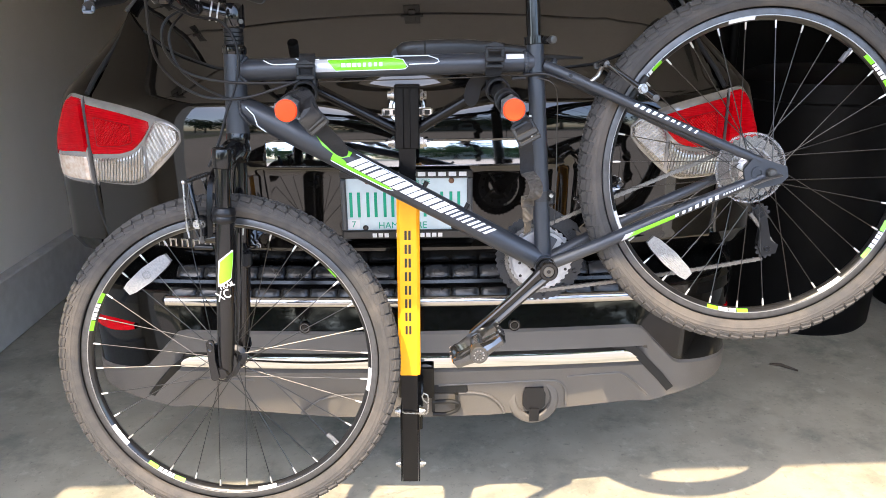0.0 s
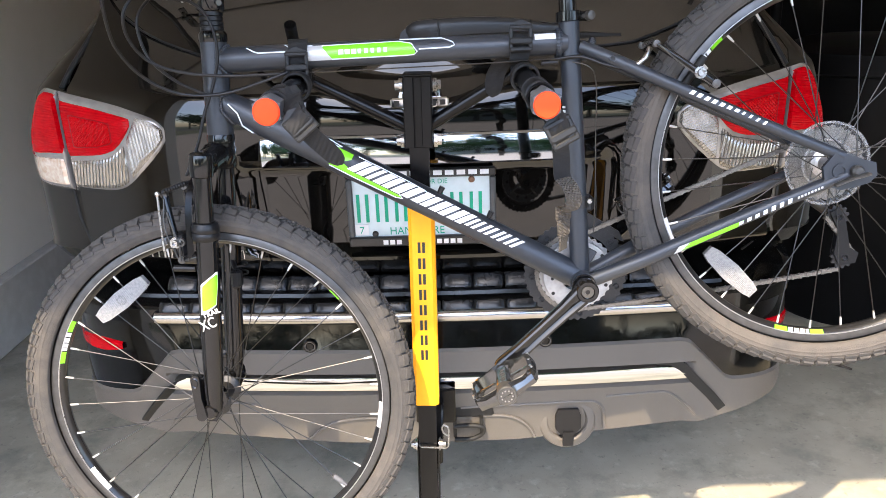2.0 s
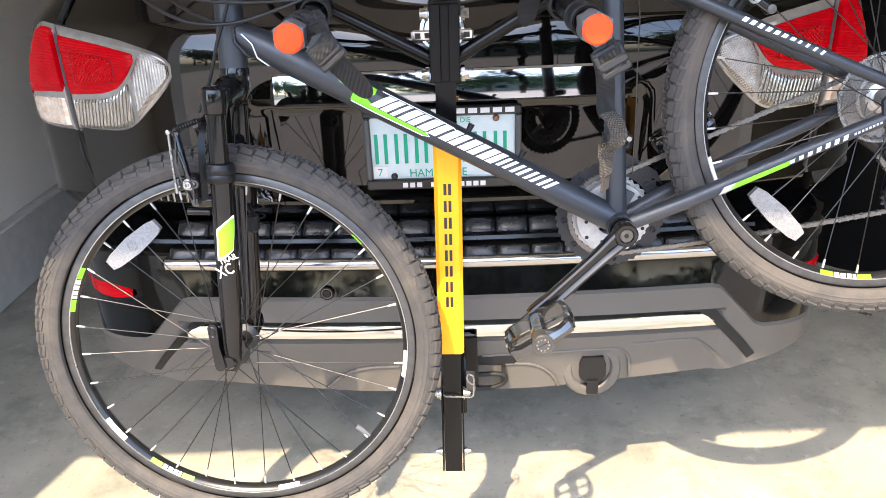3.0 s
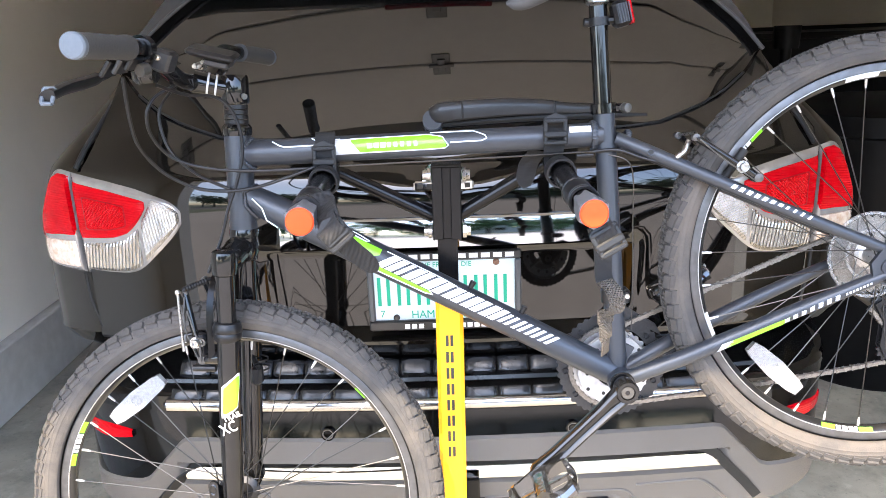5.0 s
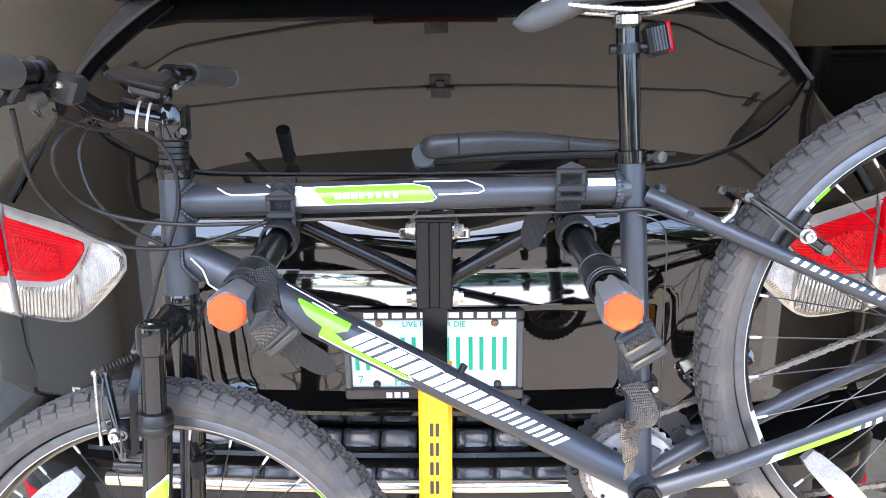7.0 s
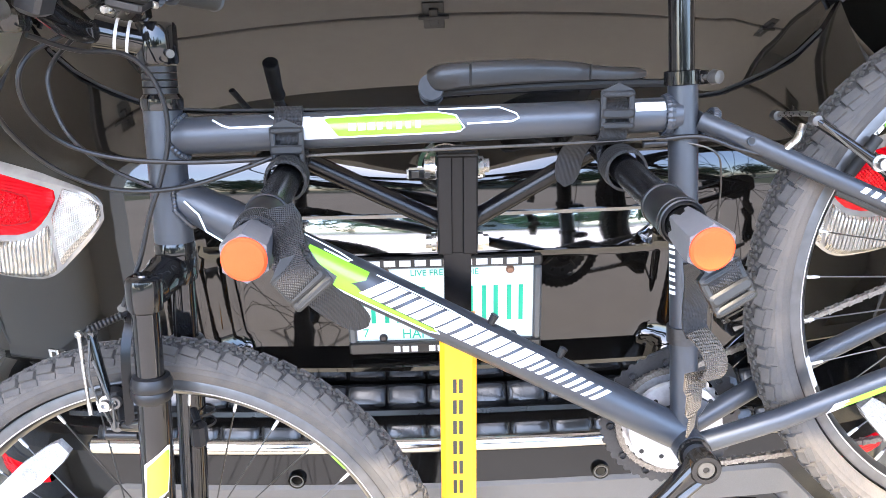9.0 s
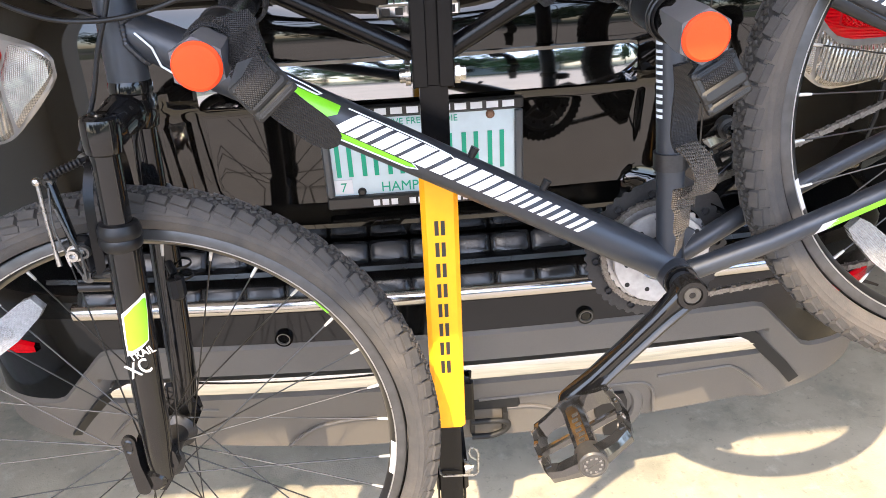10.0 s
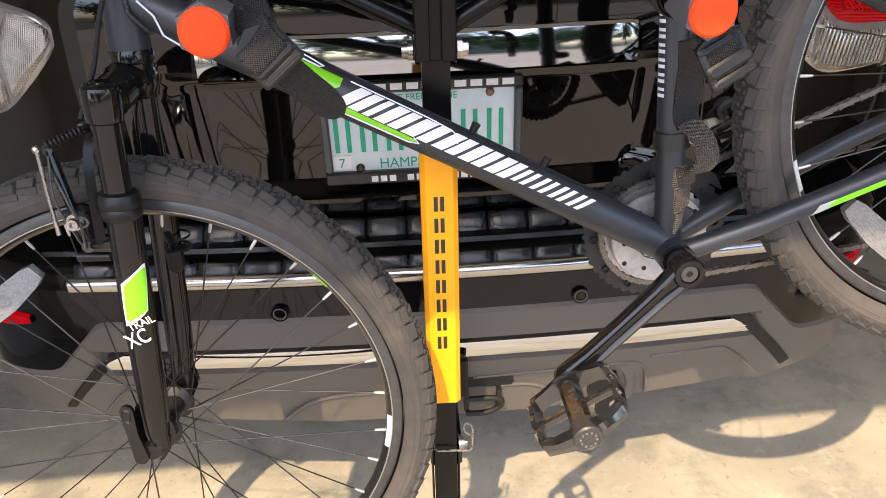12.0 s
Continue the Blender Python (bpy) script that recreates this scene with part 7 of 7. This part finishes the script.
for y in (0.044, 0.056):
    g = Geo()
    mt = side_axis(0, 0, y)
    g.prism([(dx - 0.020, dz + 0.012), (dx - 0.004, dz + 0.020), (dx + 0.008, dz - 0.006), (dx + 0.018, dz - 0.050), (dx + 0.034, dz - 0.060), (dx + 0.030, dz - 0.078), (dx + 0.002, dz - 0.082), (dx - 0.008, dz - 0.060), (dx - 0.004, dz - 0.020)], -0.0012, 0.0012, mt)
    part("derailleur_cage", g, "satin_black", der, "dark derailleur cage")


def chain_run(g, a, b, y, sag=0.0):
    a, b = Vector((a[0], 0, a[1])), Vector((b[0], 0, b[1]))
    n = int((b - a).length / 0.0127)
    t = (b - a).normalized()
    up = Vector((-t.z, 0, t.x))
    for i in range(n):
        f = (i + 0.5) / n
        c = a + (b - a) * f - Vector((0, 0, sag * 4 * f * (1 - f)))
        wide = 0.0036 if i % 2 else 0.0024
        mt = BM @ Matrix.Translation((c.x, y, c.z)) @ Matrix.Rotation(-math.atan2(t.z, t.x), 4, "Y")
        for s in (-1, 1):
            g.prism([(-0.0085, -0.0042), (-0.004, -0.0030), (0.004, -0.0030), (0.0085, -0.0042), (0.0085, 0.0042), (0.004, 0.0030), (-0.004, 0.0030), (-0.0085, 0.0042)], s * wide - 0.0006, s * wide + 0.0006, mt @ Matrix.Rotation(radians(90), 4, "X"))
        g.tube([mt @ Vector((0.0063, -0.0032, 0)), mt @ Vector((0.0063, 0.0032, 0))], 0.0036, 8)


g = Geo()
chain_run(g, (0.010, 0.068), (RH[0] - 0.018, RH[1] + 0.042), 0.048)
chain_run(g, (0.010, -0.068), (dx + 0.002, dz - 0.090), 0.049, 0.004)
chain_run(g, (dx + 0.026, dz - 0.058), (dx - 0.024, dz + 0.002), 0.050)
for k in range(22):
    a0, a1 = radians(84 + 8.5 * k), radians(84 + 8.5 * (k + 1))
    chain_run(g, (0.069 * math.cos(a0), 0.069 * math.sin(a0)), (0.069 * math.cos(a1) * 1.4 - 0.4 * 0.069 * math.cos(a0), 0.069 * math.sin(a1) * 1.4 - 0.4 * 0.069 * math.sin(a0)), 0.048)
chain = part("chain", g, "chain", bike, "oily steel bicycle chain", 20)
chain["kind"] = "stuff"
# front derailleur
g = Geo()
g.lathe([(0.0162, -0.010), (0.0195, -0.010), (0.0195, 0.010), (0.0162, 0.010)], axis_to(BM.to_3x3() @ Vector((-0.019, 0, 0.428)), P(-0.0072, 0.1360)), 22, True)
g.box((0.0108, 0.034, 0.1262), (0.03, 0.03, 0.03), BM, 0.006)
g.prism([(-0.03, 0.085), (0.02, 0.105), (0.075, 0.070), (0.085, 0.050), (0.03, 0.080), (-0.025, 0.075)], -0.003, 0.003, side_axis(0, 0.0, 0.058))
part("front_derailleur", g, "dark_steel", bike, "dark front derailleur cage")
g = Geo()
g.lathe([(0.0, 0.009), (0.004, 0.009), (0.0045, 0.0)], axis_to(BM.to_3x3() @ Vector((0, -1, 0)), P(0.0107, 0.1383, -0.012)), 12)
part("clamp_bolt", g, "steel", bike, "bright clamp bolt")
for sx in (0.58, 0.72):
    g = Geo()
    c = on_tube(*DT, sx, 78, 0.0)
    g.tube([c, c + BM.to_3x3() @ Vector((0.006, 0, 0.011))], [0.0042, 0.0052], 10)
    part("bottle_boss", g, "satin_black", main, "small black bottle cage boss")
# lettering on the seat tube's front flank, as plain bars
ST = ((0.0, 0.0), STT, 0.0162, 0.0162)
for k in range(7):
    sz = 0.435 + 0.037 * k
    g = Geo()
    for sa, sb in ((sz, sz + 0.009), (sz + 0.0165, sz + 0.0245)):
        g.grid([[on_tube(*ST, s_, a_, 0.0009) for a_ in (-84, -72, -60, -50)] for s_ in (sa, sb)])
    part("name_bar", g, "outline", seat_tube)

spoke_reflector(fm, fwheel, 128, 0.228, 90, -3)
spoke_reflector(rm, rwheel, 226, 0.226, 90, 2)

# ---------- straps that hold the bike ----------
def strap_thing(loc, label):
    return thing("strap", loc, label, "strap", "rack straps")


def ladder(parent, c, m, w, h, t):
    """A moulded ladder buckle: a frame round two slots."""
    g = Geo()
    for x in (-1, 1):
        g.box((x * (w / 2 - 0.003), 0, 0), (0.006, h, t), m, 0.0015)
    for y in (-1, 1):
        g.box((0, y * (h / 2 - 0.0035), 0.0005), (w, 0.007, t * 1.2), m, 0.0018)
    g.box((0, -h * 0.10, 0.002), (w, 0.010, t), m, 0.002)
    g.prism([(-w / 2, h / 2), (0, h / 2 + 0.008), (w / 2, h / 2)], -t / 2, t / 2, m)
    return part("buckle", g, "buckle", parent, "moulded black ladder buckle")


for arm, tx, lab in ((ARM_L, -0.268, "a"), (ARM_R, 0.083, "b")):
    tt_z = 1.3485
    st = strap_thing((tx, 1.54, 1.30), "black nylon strap looped over the top tube")
    g = Geo()
    loop = []
    cy = BM.translation.y + 0.0425
    for k in range(19):
        a = radians(-120 + 300 * k / 18)
        loop.append((tx + 0.002 * math.sin(a * 2), cy - 0.0235 * math.cos(a) * 1.0, 1.343 + 0.0245 * math.sin(a)))
    loop = [(tx, cy - 0.020, 1.29)] + loop
    g.ribbon(loop, (1, 0, 0), 0.030, 0.0024)
    part("band", g, "webbing", st)
    mt = axis_to((0, -1, 0.12), (tx, cy - 0.028, 1.331 if lab == "a" else 1.360), (0, 0, 1))
    ladder(st, None, mt, 0.036, 0.040, 0.007)
    g = Geo()
    g.lathe([(0.0195, -0.016), (0.0225, -0.015), (0.0235, 0.0), (0.0225, 0.015), (0.0195, 0.016)], axis_to(Vector(arm[2]) - Vector(arm[1]), Vector(arm[0]).lerp(Vector(arm[1]), 0.72)), 26)
    part("arm_loop", g, "webbing", st)
# left strap: off the arm's end, through a buckle, with a loose tail before the down tube
def rounded_tail(g, pts, side, width, thick):
    """A strap whose last stretch narrows to a rounded tip."""
    pts = spline(pts, 7)
    n = len(pts)
    rows = []
    for i, p in enumerate(pts):
        t = (pts[min(i + 1, n - 1)] - pts[max(i - 1, 0)]).normalized()
        s = Vector(side)
        left = (n - 1 - i) / (n - 1) * 3.2
        w = width / 2 * (math.sqrt(max(0.0, 1 - (1 - min(1, left)) ** 2)) * 0.9 + 0.1)
        s = (s - t * s.dot(t)).normalized() * w
        nn = t.cross(s).normalized() * thick / 2
        rows.append([p - s - nn, p + s - nn, p + s + nn, p - s + nn])
    g.grid(rows, True)
    g.add(rows[0], [(0, 1, 2, 3)])
    g.add(rows[-1], [(0, 1, 2, 3)])


g = Geo()
rounded_tail(g, [(0.062, 1.60, 1.325), (0.047, 1.612, 1.300), (0.040, 1.615, 1.262)], (1, 0, 0.25), 0.030, 0.0024)
solo("strap", g, "webbing", "short black nylon strap tail with rounded end", "strap", "rack straps")
st = strap_thing((-0.2170, 1.2900, 1.2580), "black nylon strap with a ladder buckle at the arm end")
def turn_sides(a, b, n):
    return [tuple(p + (q - p) * smoothstep(0.0, 0.7, i / (n - 1)) for p, q in zip(a, b)) for i in range(n)]


g = Geo()
g.ribbon(spline([(-0.2430, 1.3500, 1.3220), (-0.2340, 1.3350, 1.3120), (-0.2260, 1.3070, 1.3050), (-0.2170, 1.2860, 1.2920), (-0.2090, 1.2840, 1.2800)], 6), turn_sides((0.45, 0.8, 0.4), (0.66, 0.12, 0.74), 25), 0.031, 0.0026)
part("band", g, "webbing", st)
ladder(st, None, axis_to((0.10, -1, 0.22), (-0.2130, 1.2810, 1.2850), (-0.62, 0, 0.78)), 0.036, 0.031, 0.006)
g = Geo()
g.ribbon(spline([(-0.2250, 1.2900, 1.3030), (-0.2190, 1.2755, 1.2950), (-0.2130, 1.2745, 1.2860), (-0.2080, 1.2820, 1.2790)], 6), (0.66, 0.12, 0.74), 0.029, 0.0024)
part("front_band", g, "webbing", st)
g = Geo()
rounded_tail(g, [(-0.2170, 1.2860, 1.2890), (-0.2020, 1.2950, 1.2670), (-0.1870, 1.3150, 1.2440), (-0.1730, 1.3350, 1.2220)], (0.66, 0.1, 0.74), 0.024, 0.0026)
part("tail", g, "webbing", st, "loose rounded webbing tail")
g = Geo()
g.lathe([(0.0175, -0.012), (0.0205, -0.011), (0.0210, 0.0), (0.0205, 0.011), (0.0175, 0.012)], axis_to(Vector(ARM_L[2]) - Vector(ARM_L[1]), Vector(ARM_L[2]) + Vector((-0.001, 0.045, 0))), 26)
part("arm_loop", g, "webbing", st)

# right strap: off the arm's end, buckle, then down before the seat tube to a dusty loop
st = strap_thing((0.125, 1.38, 1.15), "black nylon strap hanging before the seat tube with a buckle")
g = Geo()
g.ribbon(spline([(0.096, 1.33, 1.295), (0.101, 1.310, 1.286), (0.109, 1.303, 1.272), (0.118, 1.308, 1.255)], 6), (0.93, 0.1, 0.35), 0.027, 0.0026)
part("band", g, "webbing", st)
ladder(st, None, axis_to((0.12, -1, 0.30), (0.114, 1.302, 1.261), (-0.42, 0, 0.90)), 0.038, 0.035, 0.006)
g = Geo()
g.ribbon(spline([(0.110, 1.36, 1.262), (0.122, 1.385, 1.235), (0.128, 1.402, 1.205), (0.129, 1.402, 1.182), (0.132, 1.398, 1.172)], 6), (1, 0.1, 0), 0.024, 0.0024)
part("hanging_band", g, "webbing", st)
g = Geo()
g.ribbon(spline([(0.130, 1.398, 1.176), (0.138, 1.382, 1.168), (0.143, 1.374, 1.152), (0.139, 1.376, 1.138), (0.131, 1.386, 1.130)], 6), (0.95, 0.25, 0.05), 0.023, 0.0024)
part("pale_loop", g, "webbing_pale", st, "dusty pale loop of webbing")
g = Geo()
g.ribbon(spline([(0.130, 1.388, 1.138), (0.131, 1.390, 1.115), (0.132, 1.391, 1.090), (0.131, 1.391, 1.070)], 6), [(1, 0.2, 0)] * 6 + [(0.8, 0.6, 0)] * 6 + [(0.55, 0.8, 0)] * 7, 0.023, 0.0022)
part("lower_tail", g, "webbing_pale", st)

# ---------- things at the back of the garage ----------
def bin_at(x, y, r, h, label):
    b = thing("refuse_bin", (x, y, 0), label, "bin", "bins in the garage")
    g = Geo()
    g.lathe([(0.0, 0.0), (r * 0.86, 0.0), (r * 0.9, 0.02), (r, h * 0.93), (r * 1.06, h * 0.94), (r * 1.06, h), (r * 0.98, h)], Matrix.Translation((x, y, 0)), 36)
    part("body", g, "bin", b)
    g = Geo()
    g.lathe([(r * 1.08, h - 0.03), (r * 1.08, h + 0.01), (r * 0.8, h + 0.05), (0.0, h + 0.06)], Matrix.Translation((x, y, 0)), 36)
    part("lid", g, "bin", b)


bin_at(1.72, 3.55, 0.36, 1.12, "tall black plastic refuse bin")
bin_at(2.52, 3.65, 0.36, 1.12, "tall black plastic refuse bin")
# added bulk that keeps the background dark; its doors and handles are invented
cab = thing("storage_cabinet", (2.3, 4.55, 0.0), "black cabinet-shaped bulk added behind the bins", "cabinet")
g = Geo()
g.box((2.3, 4.56, 0.71), (2.0, 0.58, 1.42), None, 0.02)
part("body", g, "bin", cab)
for x in (1.805, 2.795):
    g = Geo()
    g.box((x, 4.262, 0.73), (0.97, 0.02, 1.32), None, 0.006)
    leaf = part("door", g, "bin", cab)
    g = Geo()
    g.box((x + (0.42 if x < 2.3 else -0.42), 4.245, 0.85), (0.02, 0.02, 0.16), None, 0.005)
    part("handle", g, "dark_steel", leaf, "dark pull handle")
sh = thing("storage_shelf", (2.2, 5.2, 0), "dark storage shelf with boxes along the garage", "shelf")
for z in (0.35, 0.85, 1.30):
    g = Geo()
    g.box((2.35, 5.2, z), (1.7, 0.5, 0.03), None, 0.004)
    part("board", g, "amber_wood", sh)
# added black sheet that keeps the background dark up to its top edge
g = Geo()
g.box((2.1, 5.49, 0.72), (2.3, 0.03, 1.42), None, 0.004)
part("back_panel", g, "bin", sh, "black panel added to darken the shelf's back")
for x in (1.52, 3.18):
    for y in (4.97, 5.43):
        g = Geo()
        g.box((x, y, 0.67), (0.05, 0.05, 1.34), None, 0.004)
        part("upright", g, "dark_steel", sh)
for x, y, z, s in ((2.0, 5.2, 0.865, (0.4, 0.3, 0.25)), (2.8, 5.2, 0.865, (0.4, 0.3, 0.3))):
    g = Geo()
    g.box((x, y, z + s[2] / 2 + 0.0005), s, None, 0.004)
    solo("cardboard_box", g, "card", "flat brown cardboard box on the storage furniture", "box", "stored boxes")
g = Geo()
g.tube([(1.47, 4.0, 0.0), (1.47, 4.0, 0.04), (1.46, 4.0, 0.5), (1.46, 4.0, 1.36)], [0.16, 0.16, 0.025, 0.025], 18)
g.tube([(1.46, 4.0, 1.36), (1.46, 4.0, 1.46)], [0.055, 0.06], 18)
solo("dark_stand", g, "bin", "slim black stand with a round head beside the bins", "stand")
# small twig on the floor
g = Geo()
g.tube([(1.36, 2.965, 0.003), (1.40, 2.945, 0.007), (1.45, 2.90, 0.003)], [0.004, 0.007, 0.004], 6)
solo("twig", g, "bark", "small dry twig on the concrete floor", "twig")
